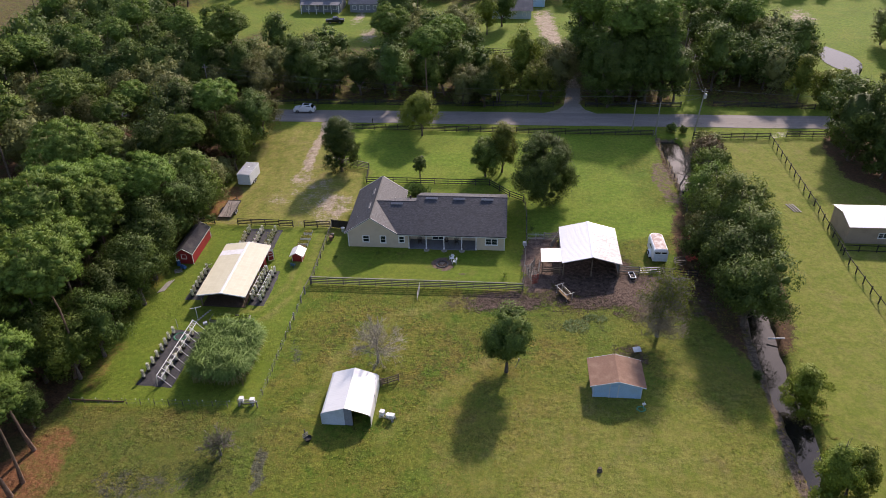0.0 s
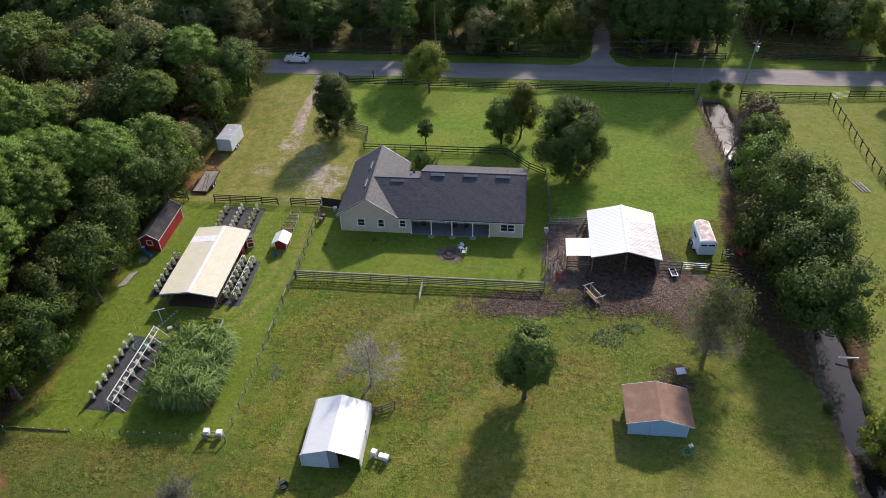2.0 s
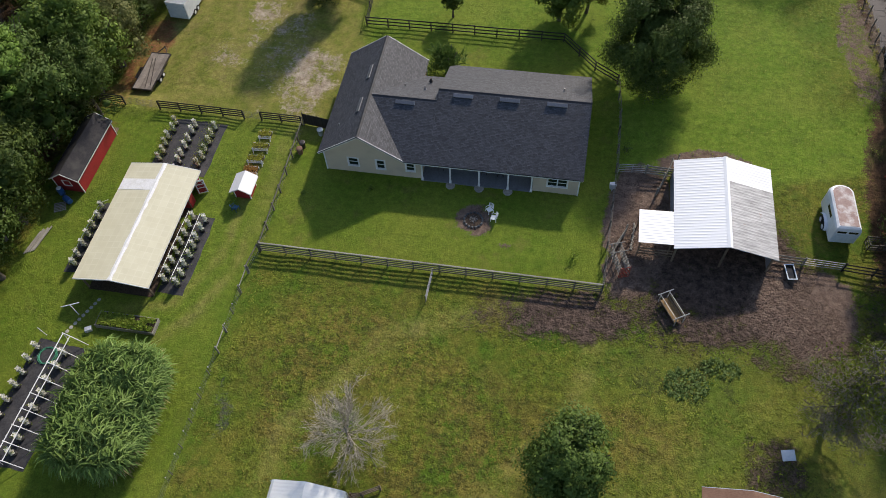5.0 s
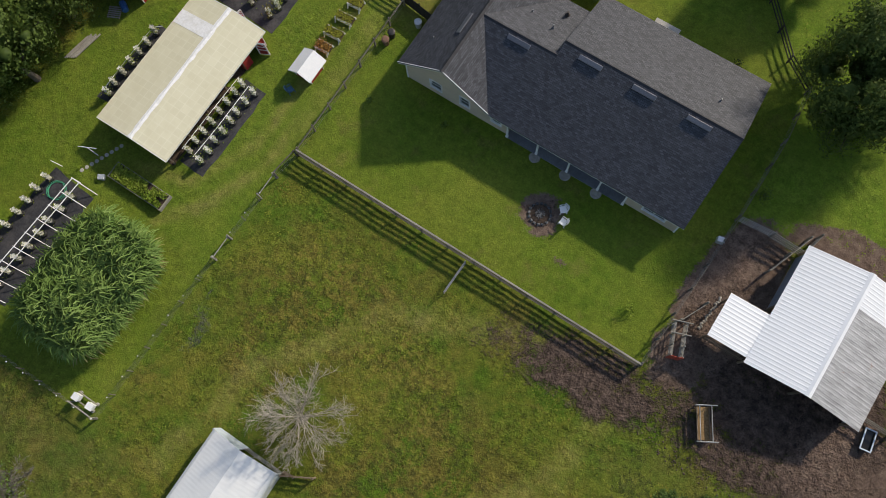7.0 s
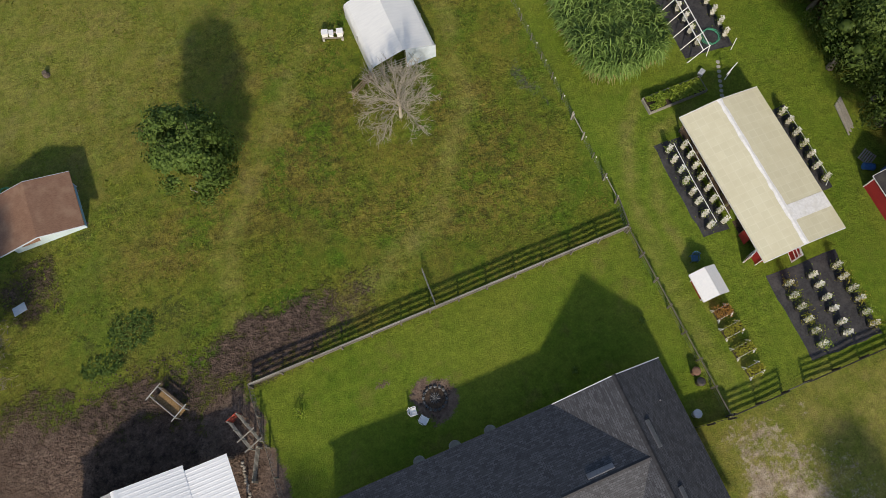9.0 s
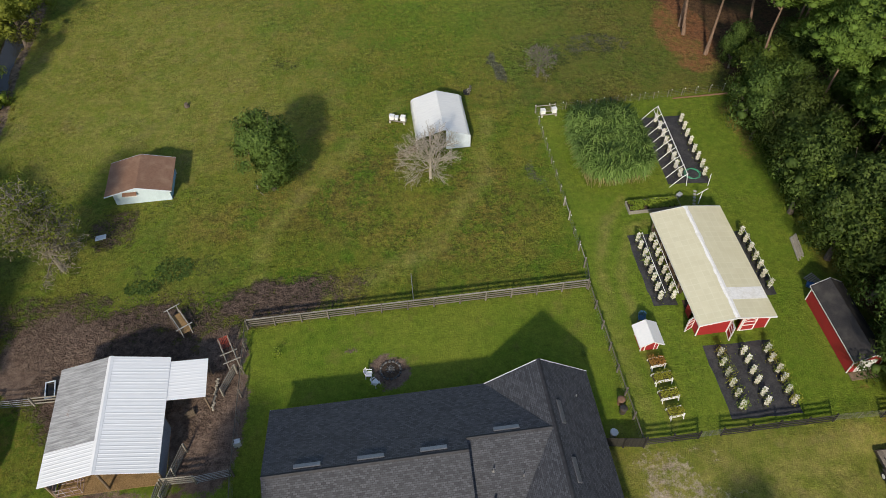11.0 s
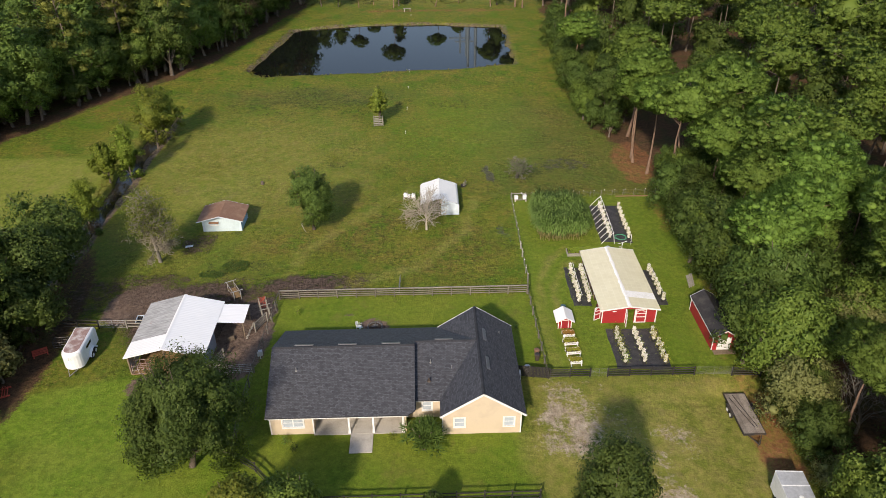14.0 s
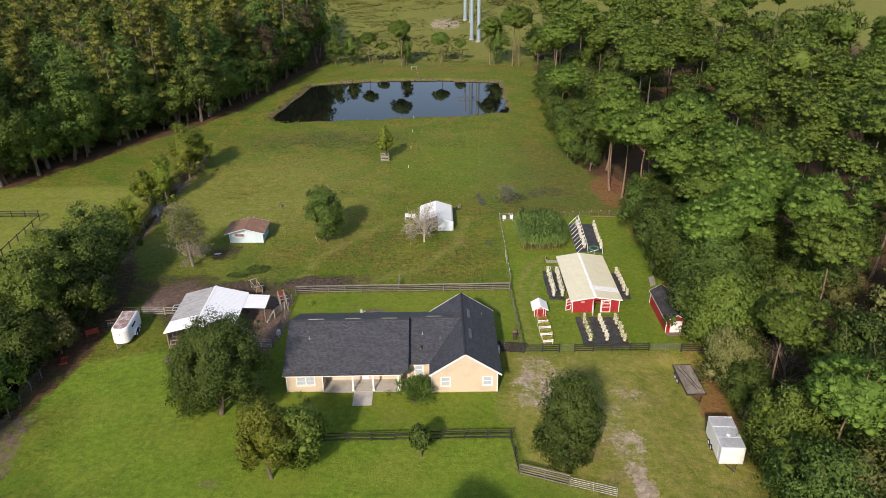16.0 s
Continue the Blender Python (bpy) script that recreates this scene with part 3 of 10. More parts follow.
def value_noise(x, y, scale, seed=0):
    """Smooth noise of -1 to 1 for arrays of places."""
    x, y = np.asarray(x) * scale, np.asarray(y) * scale
    xi, yi = np.floor(x), np.floor(y)
    fx, fy = x - xi, y - yi
    fx, fy = fx * fx * (3 - 2 * fx), fy * fy * (3 - 2 * fy)

    def h(a, b):
        v = np.sin(a * 127.1 + b * 311.7 + seed * 74.7) * 43758.5453
        return 2 * (v - np.floor(v)) - 1

    return (h(xi, yi) * (1 - fx) + h(xi + 1, yi) * fx) * (1 - fy) + (h(xi, yi + 1) * (1 - fx) + h(xi + 1, yi + 1) * fx) * fy


def inside_distance(x, y, poly):
    """Distance to a polygon's edge: above 0 inside it."""
    x, y = np.asarray(x, float), np.asarray(y, float)
    best = np.full(x.shape, 1e9)
    odd = np.zeros(x.shape, bool)
    n = len(poly)
    for k in range(n):
        (ax, ay), (bx, by) = poly[k], poly[(k + 1) % n]
        dx, dy = bx - ax, by - ay
        t = np.clip(((x - ax) * dx + (y - ay) * dy) / (dx * dx + dy * dy), 0, 1)
        best = np.minimum(best, np.hypot(x - ax - t * dx, y - ay - t * dy))
        cross = (ay > y) != (by > y)
        with np.errstate(divide="ignore", invalid="ignore"):
            at = ax + (y - ay) / (dy if dy else 1e-9) * dx
        odd ^= cross & (x < at)
    return np.where(odd, best, -best)


def line_distance(x, y, pts):
    best = np.full(np.shape(x), 1e9)
    for (ax, ay), (bx, by) in zip(pts, pts[1:]):
        dx, dy = bx - ax, by - ay
        t = np.clip(((x - ax) * dx + (y - ay) * dy) / (dx * dx + dy * dy), 0, 1)
        best = np.minimum(best, np.hypot(x - ax - t * dx, y - ay - t * dy))
    return best


def soft(d, w):
    """0 to 1 over a width w on either side of an edge."""
    return np.clip(0.5 + d / (2 * w), 0, 1)


def blob(x, y, cx, cy, rx, ry, w=0.35):
    return np.clip((1 - np.hypot((x - cx) / rx, (y - cy) / ry)) / w + 0.5, 0, 1)

# ---- the ground: one sheet to the horizon ----
POND = [(-36.5, -36.0), (-36.0, -4.0), (-20.0, -1.0), (0.0, 0.5), (20.0, 2.2), (24.5, -2.0), (22.0, -14.0), (19.0, -34.0), (8.0, -38.0), (-15.0, -39.5)]
WEST_WOOD = [(-47.5, 141.5), (-48.5, 128.0), (-49.8, 104.0), (-50.0, 84.0), (-48.5, 66.0), (-51.5, 56.0), (-46.5, 42.0), (-43.5, 34.0), (-44.5, -10.0), (-47.0, -52.0), (-52.0, -92.0), (-160.0, -96.0), (-230.0, 20.0), (-190.0, 150.0), (-70.0, 143.0)]
EAST_WOOD = [(66.0, 43.0), (53.0, 20.5), (40.0, 2.0), (33.0, -12.0), (26.0, -40.0), (19.0, -60.0), (24.0, -105.0), (120.0, -150.0), (230.0, -120.0), (230.0, 70.0), (110.0, 62.0)]


def ditch_x(y):
    y = np.asarray(y, float)
    return 34.0 + 0.8 * np.exp(-((y - 82) / 11) ** 2) - 1.1 * soft(y - 119, 9) + 0.25 * np.sin(y * 0.31)


def ground_height(x, y):
    x, y = np.asarray(x, float), np.asarray(y, float)
    z = 0.05 * value_noise(x, y, 0.35, 1) + 0.04 * value_noise(x, y, 0.9, 2)
    near = soft(y - 22, 6) * soft(139.2 - y, 0.6)
    d = np.abs(x - ditch_x(y)) + 0.3 * value_noise(x, y, 0.5, 3) + 0.3 * value_noise(x, y, 0.22, 13)
    z = z - 1.7 * near * np.clip((1.85 + 0.3 * soft(y - 112, 8) - d) / np.where(x > ditch_x(y), 0.75, 0.5), 0, 1)
    z = z - 1.5 * np.clip((inside_distance(x, y, POND) + 0.8 + 0.7 * value_noise(x, y, 0.25, 4)) / 2.6, 0, 1)
    z = z - 0.9 * soft(-43.0 - x, 3.0) * soft(y - 104.0, 1.5) * soft(131 - y, 6.0)
    flat = soft(np.abs(y - 148.2) - 5, 1.0)
    return z * flat - 0.05 * (1 - flat)


def build_ground():
    def axis(lo, hi, step, extra=()):
        far = np.array([2, 4, 8, 14, 22, 32, 45, 62, 85, 120, 180, 280, 450, 800, 1500, 3000.0])
        mid = np.arange(lo, hi + step / 2, step)
        return np.unique(np.concatenate([lo - far, mid, hi + far, np.array(extra, float)]).round(3))

    xs = axis(-62, 62, 0.8, np.arange(30.4, 38.4, 0.32))
    ys = axis(-44, 160, 0.8)
    X, Y = np.meshgrid(xs, ys)
    Z = ground_height(X, Y)
    nx, ny = len(xs), len(ys)
    verts = np.stack([X.ravel(), Y.ravel(), Z.ravel()], 1)
    i = (np.arange(ny - 1)[:, None] * nx + np.arange(nx - 1)[None]).ravel()
    faces = np.stack([i, i + 1, i + nx + 1, i + nx], 1)
    ob = array_mesh("ground", verts, faces, M["ground"])
    ob.data.polygons.foreach_set("use_smooth", [True] * len(faces))
    x, y = X.ravel(), Y.ravel()
    wob = 1.2 * value_noise(x, y, 0.16, 7) + 0.6 * value_noise(x, y, 0.5, 8)
    yard = soft(inside_distance(x, y, [(-27.5, 86.8), (3.6, 86.8), (3.9, 113), (-2, 118), (-24.5, 118), (-24.5, 102.3), (-27.5, 102.3)]), 0.3)
    garden = soft(inside_distance(x, y, [(-50, 61.3), (-28, 61.6), (-27.6, 102.3), (-49.5, 102.3)]), 0.4)
    front = soft(inside_distance(x, y, [(4.2, 101), (20, 101), (30.2, 104), (30.2, 140.2), (-31.7, 141), (-31.7, 126), (-25, 118), (-2.5, 118), (3.8, 113)]), 0.4)
    drive = soft(inside_distance(x + wob, y + wob, [(-49, 102.5), (-24.5, 102.5), (-24.5, 123), (-32.5, 127), (-32.5, 144), (-49, 140)]), 1.5)
    verge = soft(9.0 - np.abs(y - 148.2), 1.5)
    east = soft(inside_distance(x, y, [(37, 139), (37, 44), (66, 44), (80, 60), (80, 140)]), 1.0)
    north = soft(y - 152, 1.5)
    wood = np.maximum.reduce([soft(inside_distance(x + wob, y + wob, WEST_WOOD) - 1.8 - 0.8 * soft(y - 64, 2), 1.5), soft(inside_distance(x + wob, y + wob, EAST_WOOD) + 1.5, 1.5), blob(x, y, 33.5, 95, 7, 22), blob(x, y, 33.5, 128, 4, 9), blob(x + wob, y + wob, 70, 131, 9, 16)])
    lane = np.maximum(soft(inside_distance(x, y, [(37, 153), (43, 153), (46, 260), (40, 260)]), 0.8), soft(inside_distance(x, y, [(66, 150), (130, 150), (150, 260), (60, 260)]), 2.0))
    clear = np.maximum.reduce([lane, blob(x, y, 8, 220, 20, 20), blob(x, y, -45, 220, 30, 18), blob(x, y, -86, 222, 17, 24), blob(x, y, 4, 166, 9, 11), blob(x, y, 2, 198, 12, 12)])
    wood = np.maximum(wood, 0.55 * north * soft(y - 155, 1.5) * (1 - clear) * (y < 330))
    masks = {
        "lawn": np.maximum.reduce([yard, 0.2 * blob(x + 2 * wob, y + 2 * wob, -19, 76, 12, 12, 0.9), 0.75 * garden, east, verge]),
        "lush": np.maximum.reduce([front, 0.3 * east, 0.8 * clear * north, 0.35 * garden, 0.42 * blob(x + 3 * wob, y + 3 * wob, -21, 34, 12, 17, 1.2), 0.3 * blob(x + 3 * wob, y + 3 * wob, 19, 60, 9, 9, 1.2), 0.3 * blob(x + 3 * wob, y + 3 * wob, 14, 78.5, 9, 4, 1.2)]) * (1 - 0.6 * blob(x + 2 * wob, y + wob, 27, 122, 6, 10)),
        "dry": np.maximum(np.maximum.reduce([drive * 0.9, 0.55 * east, 0.45 * blob(x + 2 * wob, y + 2 * wob, 45, 78, 5, 9, 0.9), 0.62 * blob(x + 2 * wob, y + 2 * wob, 17, 50, 22, 21, 0.9), 0.75 * soft(0.42 - line_distance(x, y, [(-30.9, 101), (-30.6, 92), (-31.0, 85.5), (-33.5, 80.2), (-37.5, 79.3)]), 0.3), 0.75 * soft(0.42 - line_distance(x, y, [(-28.9, 101), (-28.7, 90), (-29.2, 84.5), (-31.5, 79.0), (-34, 76.2)]), 0.3), 0.6 * soft(0.9 - line_distance(x + 0.6 * wob, y, [(-4, 84.5), (-14, 80), (-20, 72), (-22, 62)]), 0.6), 0.6 * soft(0.8 - line_distance(x + 0.6 * wob, y, [(3, 84), (2, 76), (-6, 66), (-13, 58)]), 0.6)]), 0.55 * soft(-62 - y, 4) * (np.abs(x) < 400)),
        # its west part, x below -24, is cloud shade put into the grass colour
        "rank": np.maximum.reduce([0.7 * soft(-62 - y, 4) * (value_noise(x, y, 0.05, 33) > -0.1), soft(-24 - x, 5) * soft(60.5 - y, 1.5) * soft(y - 22, 6), 0.5 * blob(x + wob, y + wob, 16, 80, 12, 4), 0.9 * blob(x + wob, y + wob, 8, 16, 22, 5, 0.8), 0.6 * blob(x + wob, y + wob, 26, 76, 5, 10)]),
        "weedy": np.clip(blob(x + 2 * wob, y + wob, -17, 79, 8.5, 5.0, 0.8) + blob(x + wob, y + 2 * wob, -20, 72, 3.5, 4.0, 0.8) + 0.8 * blob(x + 2 * wob, y + 2 * wob, -6, 71, 6.0, 5.5, 0.8) + 0.7 * blob(x + 2 * wob, y + wob, 4, 74, 5.0, 3.0, 0.8) + 0.6 * blob(x + wob, y + wob, 8, 62, 9, 5, 0.8), 0, 1),
        "coarse": np.maximum.reduce([0.55 * blob(x + 3 * wob, y + 3 * wob, 7, 20, 22, 9.0, 1.2), 0.62 * blob(x + 2 * wob, y + 2 * wob, -35.5, 50.5, 8, 3.4, 1.2), 0.5 * blob(x + wob, y + wob, -20, 22, 6, 3.5, 0.9), 0.5 * blob(x + wob, y + wob, -0.5, 48, 3.5, 1.8, 0.9), 0.58 * blob(x + 2 * wob, y + 2 * wob, 9.8, 79.6, 6.0, 3.4, 1.2), 0.5 * blob(x + 2 * wob, y + 2 * wob, 16, 73, 5, 3.5, 1.2)]),
        "litter": wood,
        "needles": np.maximum.reduce([0.75 * blob(x + 0.6 * wob, y + 0.6 * wob, 12.5, 102.0, 3.6, 1.6), 0.8 * blob(x + wob, y + wob, -50.5, 49, 4, 8), 0.6 * blob(x + wob, y, -49.0, 68, 1.6, 6), 0.6 * blob(x, y + wob, -49.5, 104, 3, 3), 0.75 * blob(x, y, -20, -52, 24, 1.8), 0.8 * blob(x + 0.5 * wob, y, -48.6, 111, 2.2, 7), 0.45 * blob(x, y, 1.0, 69.6, 1.3, 1.1), 0.6 * blob(x, y, -47.5, 99.5, 1.2, 1.0), 0.5 * blob(x + wob, y, 48, 20, 6, 8)]),
        "mud": np.maximum.reduce([0.8 * blob(x + 1.5 * wob, y + wob, 12.5, 85.6, 9.0, 2.6, 0.7), 0.95 * blob(x + wob, y + 0.6 * wob, 13, 92, 8.0, 6), 0.85 * blob(x + 0.8 * wob, y + 0.5 * wob, 1.0, 84.2, 5.5, 2.6, 0.6), 0.5 * blob(x + 1.2 * wob, y + 0.8 * wob, -3.5, 83.8, 4.5, 2.2, 0.8), 0.5 * blob(x + wob, y + wob, 27.5, 87, 4, 6), 0.55 * blob(x + wob, y + wob, 21, 83, 6, 2.4), 0.62 * blob(x + wob, y + wob, 16.5, 73.5, 3.2, 2.4), 0.5 * blob(x, y, -8.8, 92.8, 1.4, 1.3)]),
        "packed": np.maximum.reduce([0.75 * blob(x + 0.6 * wob, y + 0.6 * wob, 12.5, 102.3, 4.6, 1.9), 0.98 * blob(x + 0.4 * wob, y + 0.4 * wob, 6.4, 95.2, 3.2, 6.6), 0.85 * blob(x + wob, y + wob, 19.5, 87, 4.5, 4.5), 0.8 * blob(x + 0.4 * wob, y + 0.4 * wob, 5.2, 88.6, 2.4, 2.6), 0.55 * blob(x + wob, y, 28.8, 121, 2.4, 9), 0.55 * blob(x, y, 5.5, 124, 1.5, 0.9), 0.7 * blob(x + 0.5 * wob, y + 0.5 * wob, 13.5, 101.6, 3.6, 1.9), 0.55 * blob(x, y, -5.7, 90.2, 0.9, 0.6), 0.85 * blob(x + 0.3 * wob, y + 0.3 * wob, -8.7, 92.8, 2.0, 1.8), 0.6 * blob(x, y, 40, 96, 2, 1.2)]),
        "sand": np.maximum.reduce([0.70 * blob(x + wob, y + wob, -29.8, 108.2, 5.6, 6.2, 0.9), 0.55 * blob(x + wob, y + wob, -33.5, 114.5, 4, 6, 0.9), 0.62 * blob(x + wob, y + wob, -38.5, 112, 2.5, 3, 0.9), 0.95 * soft(1.1 - line_distance(x + 0.4 * wob, y, [(-37.2, 145.5), (-37.0, 138), (-37.2, 130), (-36.2, 123)]), 0.6), 0.7 * blob(x + wob, y, -37, 119, 2, 4, 0.9), 0.95 * soft(1.9 - line_distance(x, y, [(14.6, 151), (15.6, 168), (14, 185), (12, 204)]), 0.8), 0.9 * soft(2.0 - line_distance(x, y, [(-44, 226), (-45, 216), (-42, 208), (-33, 200)]), 1.6), 0.9 * soft(3.2 - line_distance(x, y, [(12, 204), (12, 218), (8, 230)]), 1.5), 0.9 * soft(1.0 - line_distance(x, y, [(84, 222), (150, 212)]), 0.5), 0.85 * soft(1.5 - line_distance(x, y, [(-60, -121), (-15, -121), (20, -118), (45, -112)]), 0.8), 0.9 * blob(x, y, -22, -126, 9, 4.5), 0.8 * soft(1.0 - line_distance(x, y, [(-90, -128), (-300, -124)]), 0.5), 0.75 * blob(x, y, -33.5, 146, 3.5, 2)]),
        "bank": np.maximum.reduce([0.95 * soft(np.where(x < ditch_x(y), 2.9, 1.35) - np.abs(x - ditch_x(y)), 0.5) * soft(y - 24, 4) * soft(139.6 - y, 0.5), 0.6 * soft(inside_distance(x, y, POND) + 1.3, 0.8)]),
        "wet": np.maximum.reduce([0.8 * blob(x + 0.4 * wob, y + wob, -25.4, 53, 0.9, 4.2), 0.5 * blob(x + 0.9 * wob, y + 2 * wob, -25.9, 72.5, 1.2, 4.5), 0.5 * blob(x + wob, y + wob, -38, 50, 6, 2.4)] ),
    }
    for k, v in masks.items():
        a = ob.data.attributes.new(k, "FLOAT", "POINT")
        a.data.foreach_set("value", np.ascontiguousarray(np.clip(v, 0, 1), dtype=np.float32))
    tagged(ob, "grass pasture and lawn with bare muddy patches", "ground", kind="structure")


def build_water():
    def sheet(name, pts, z, mat, label):
        bm = B()
        bm.faces.new([bm.verts.new((x, y, z)) for x, y in pts])
        tagged(part(name, bm, mat, None), label, "water", kind="structure")

    sheet("pond_water", [(-40, -44), (28, -44), (28, 6), (-40, 6)], -0.55, M["pond"], "still dark pond reflecting sky and pines")
    sheet("ditch_water", [(31.2, 26), (37.4, 26), (37.4, 139.3), (31.2, 139.3)], -0.8, M["ditch"], "narrow drainage ditch with shallow water")


def build_road():
    bm = B()
    xs = np.arange(-220, 221, 2.0)
    rows = []
    for k, x in enumerate(xs):
        a = 0.16 * float(value_noise(x, 1, 0.21, 5)) + 0.08 * float(value_noise(x, 3, 0.9, 6))
        b = 0.16 * float(value_noise(x, 9, 0.21, 5)) + 0.08 * float(value_noise(x, 7, 0.9, 6))
        c = 0.006 * x
        ys = (144.9 + a + c, 145.0 + a + c, 148.2 + c, 151.4 + b + c, 151.5 + b + c)
        zs = (-0.10, 0.015, 0.075, 0.015, -0.10)
        rows.append([bm.verts.new((x, y, z)) for y, z in zip(ys, zs)])
    for r, s in zip(rows, rows[1:]):
        for j in range(4):
            bm.faces.new((r[j], s[j], s[j + 1], r[j + 1]))
    tagged(part("road", bm, M["asphalt"], None), "weathered grey asphalt country road with soft edges", "road", kind="structure")
    bm = B()
    pts = [(8.6, 151.3), (19.6, 151.4), (17.4, 153.2), (16.6, 155.6), (16.6, 160), (17.2, 166), (14.2, 166), (13.4, 160), (12.8, 155.6), (11.4, 153.2)]
    bm.faces.new([bm.verts.new((x, y, 0.03)) for x, y in pts])
    tagged(part("driveway", bm, M["gravel"], None), "pale gravel drive joining the road", "driveway", kind="structure")


build_ground()
build_water()
build_road()

# ---- trees ----
def unit(v):
    return v / np.maximum(np.linalg.norm(v, axis=-1, keepdims=True), 1e-6)


def facing(verts, n):
    """Turns triangles (m, 3, 3) to the side of their clump's outward way n; gives vertices, faces, soft normals."""
    g = np.cross(verts[:, 1] - verts[:, 0], verts[:, 2] - verts[:, 0])
    back = (g * n).sum(1) < 0
    verts[back] = verts[back][:, ::-1]
    return verts.reshape(-1, 3), np.arange(3 * len(verts)).reshape(-1, 3), np.repeat(n, 3, axis=0)


def cards(rng, at, normal, length, width, outward=None):
    """Small leaf clumps: one bent-off triangle each, facing along its normal."""
    n = len(at)
    normal = unit(normal)
    u = unit(np.cross(normal, rng.normal(size=(n, 3))))
    v = np.cross(normal, u)
    L, W = np.reshape(length, (-1, 1)) / 2, np.reshape(width, (-1, 1)) / 2
    k = rng.uniform(-0.7, 0.7, (n, 1))
    verts = np.stack([at + u * L, at - u * L * 0.8 + v * W * (1 + k), at - u * L * 0.8 - v * W * (1 - k)], 1)
    if outward is None:
        return verts.reshape(-1, 3), np.arange(3 * n).reshape(-1, 3)
    return facing(verts, unit(outward))


def spiky(rng, centre, radius, n, length, width, flat=0.7, soften=False, lift=None):
    """Needle tufts: narrow triangles that point outwards and up from a puff's centre."""
    d = unit(rng.normal(size=(n, 3)))
    d[:, 2] = np.abs(d[:, 2]) * 1.1 - 0.35
    at = centre + d * radius * rng.uniform(0.7 if soften else 0.45, 1.0, (n, 1)) * np.array([1, 1, flat])
    up = unit(d + [0, 0, 0.35] + 0.25 * rng.normal(size=(n, 3)))
    side = unit(np.cross(up, rng.normal(size=(n, 3))))
    L = length * rng.uniform(0.7, 1.2, (n, 1))
    W = width * rng.uniform(0.7, 1.2, (n, 1))
    verts = np.stack([at - up * L * 0.4 - side * W * 0.5, at - up * L * 0.4 + side * W * 0.5, at + up * L * 0.6], 1)
    if not soften:
        return verts.reshape(-1, 3), np.arange(3 * n).reshape(-1, 3)
    return facing(verts, unit(d * [1, 1, 1.2] + (0 if lift is None else 0.5 * lift) + [0, 0, 0.15] + 0.3 * rng.normal(size=(n, 3))))


PHI = (1 + 5 ** 0.5) / 2
ICO_V = np.array([(-1, PHI, 0), (1, PHI, 0), (-1, -PHI, 0), (1, -PHI, 0), (0, -1, PHI), (0, 1, PHI), (0, -1, -PHI), (0, 1, -PHI), (PHI, 0, -1), (PHI, 0, 1), (-PHI, 0, -1), (-PHI, 0, 1)]) / math.hypot(1, PHI)
ICO_F = np.array([(0, 11, 5), (0, 5, 1), (0, 1, 7), (0, 7, 10), (0, 10, 11), (1, 5, 9), (5, 11, 4), (11, 10, 2), (10, 7, 6), (7, 1, 8), (3, 9, 4), (3, 4, 2), (3, 2, 6), (3, 6, 8), (3, 8, 9), (4, 9, 5), (2, 4, 11), (6, 2, 10), (8, 6, 7), (9, 8, 1)])


def core(rng, c, q, flat):
    """The leafy inside of a clump, too dense to see through."""
    v = c + ICO_V * q * rng.uniform(0.7, 1.2, (12, 1)) * np.array([1, 1, flat])
    return v, ICO_F, ICO_V


def split_ico():
    """An icosphere of 42 vertices and 80 faces."""
    vs, fs, mids = list(map(tuple, ICO_V)), [], {}
    for a, b, c in ICO_F.tolist():
        m = []
        for p, q in ((a, b), (b, c), (c, a)):
            k = (min(p, q), max(p, q))
            if k not in mids:
                mids[k] = len(vs)
                w = np.array(vs[p]) + np.array(vs[q])
                vs.append(tuple(w / np.linalg.norm(w)))
            m.append(mids[k])
        fs += [(a, m[0], m[2]), (b, m[1], m[0]), (c, m[2], m[1]), tuple(m)]
    return np.array(vs), np.array(fs)


BALL_V, BALL_F = split_ico()


def join_arrays(lists):
    vs, fs, ns, off = [], [], [], 0
    for v, f, *n in lists:
        vs.append(v)
        fs.append(f + off)
        ns.extend(n)
        off += len(v)
    if len(ns) == len(vs):
        return np.concatenate(vs), np.concatenate(fs), np.concatenate(ns)
    return np.concatenate(vs), np.concatenate(fs)


def limb_arrays(pts, radii, n=5):
    """A tapered limb as quads."""
    pts = np.array(pts, float)
    d = np.gradient(pts, axis=0)
    d /= np.maximum(np.linalg.norm(d, axis=1, keepdims=True), 1e-6)
    ref = np.where(np.abs(d[:, 2:3]) < 0.9, np.array([[0, 0, 1.0]]), np.array([[1.0, 0, 0]]))
    s = np.cross(d, ref)
    s /= np.linalg.norm(s, axis=1, keepdims=True)
    u = np.cross(s, d)
    a = 2 * np.pi * np.arange(n) / n
    r = np.array(radii, float)[:, None, None]
    verts = (pts[:, None] + r * (np.cos(a)[None, :, None] * s[:, None] + np.sin(a)[None, :, None] * u[:, None])).reshape(-1, 3)
    f = []
    for i in range(len(pts) - 1):
        for k in range(n):
            f.append((i * n + k, i * n + (k + 1) % n, (i + 1) * n + (k + 1) % n, (i + 1) * n + k))
    return verts, np.array(f)


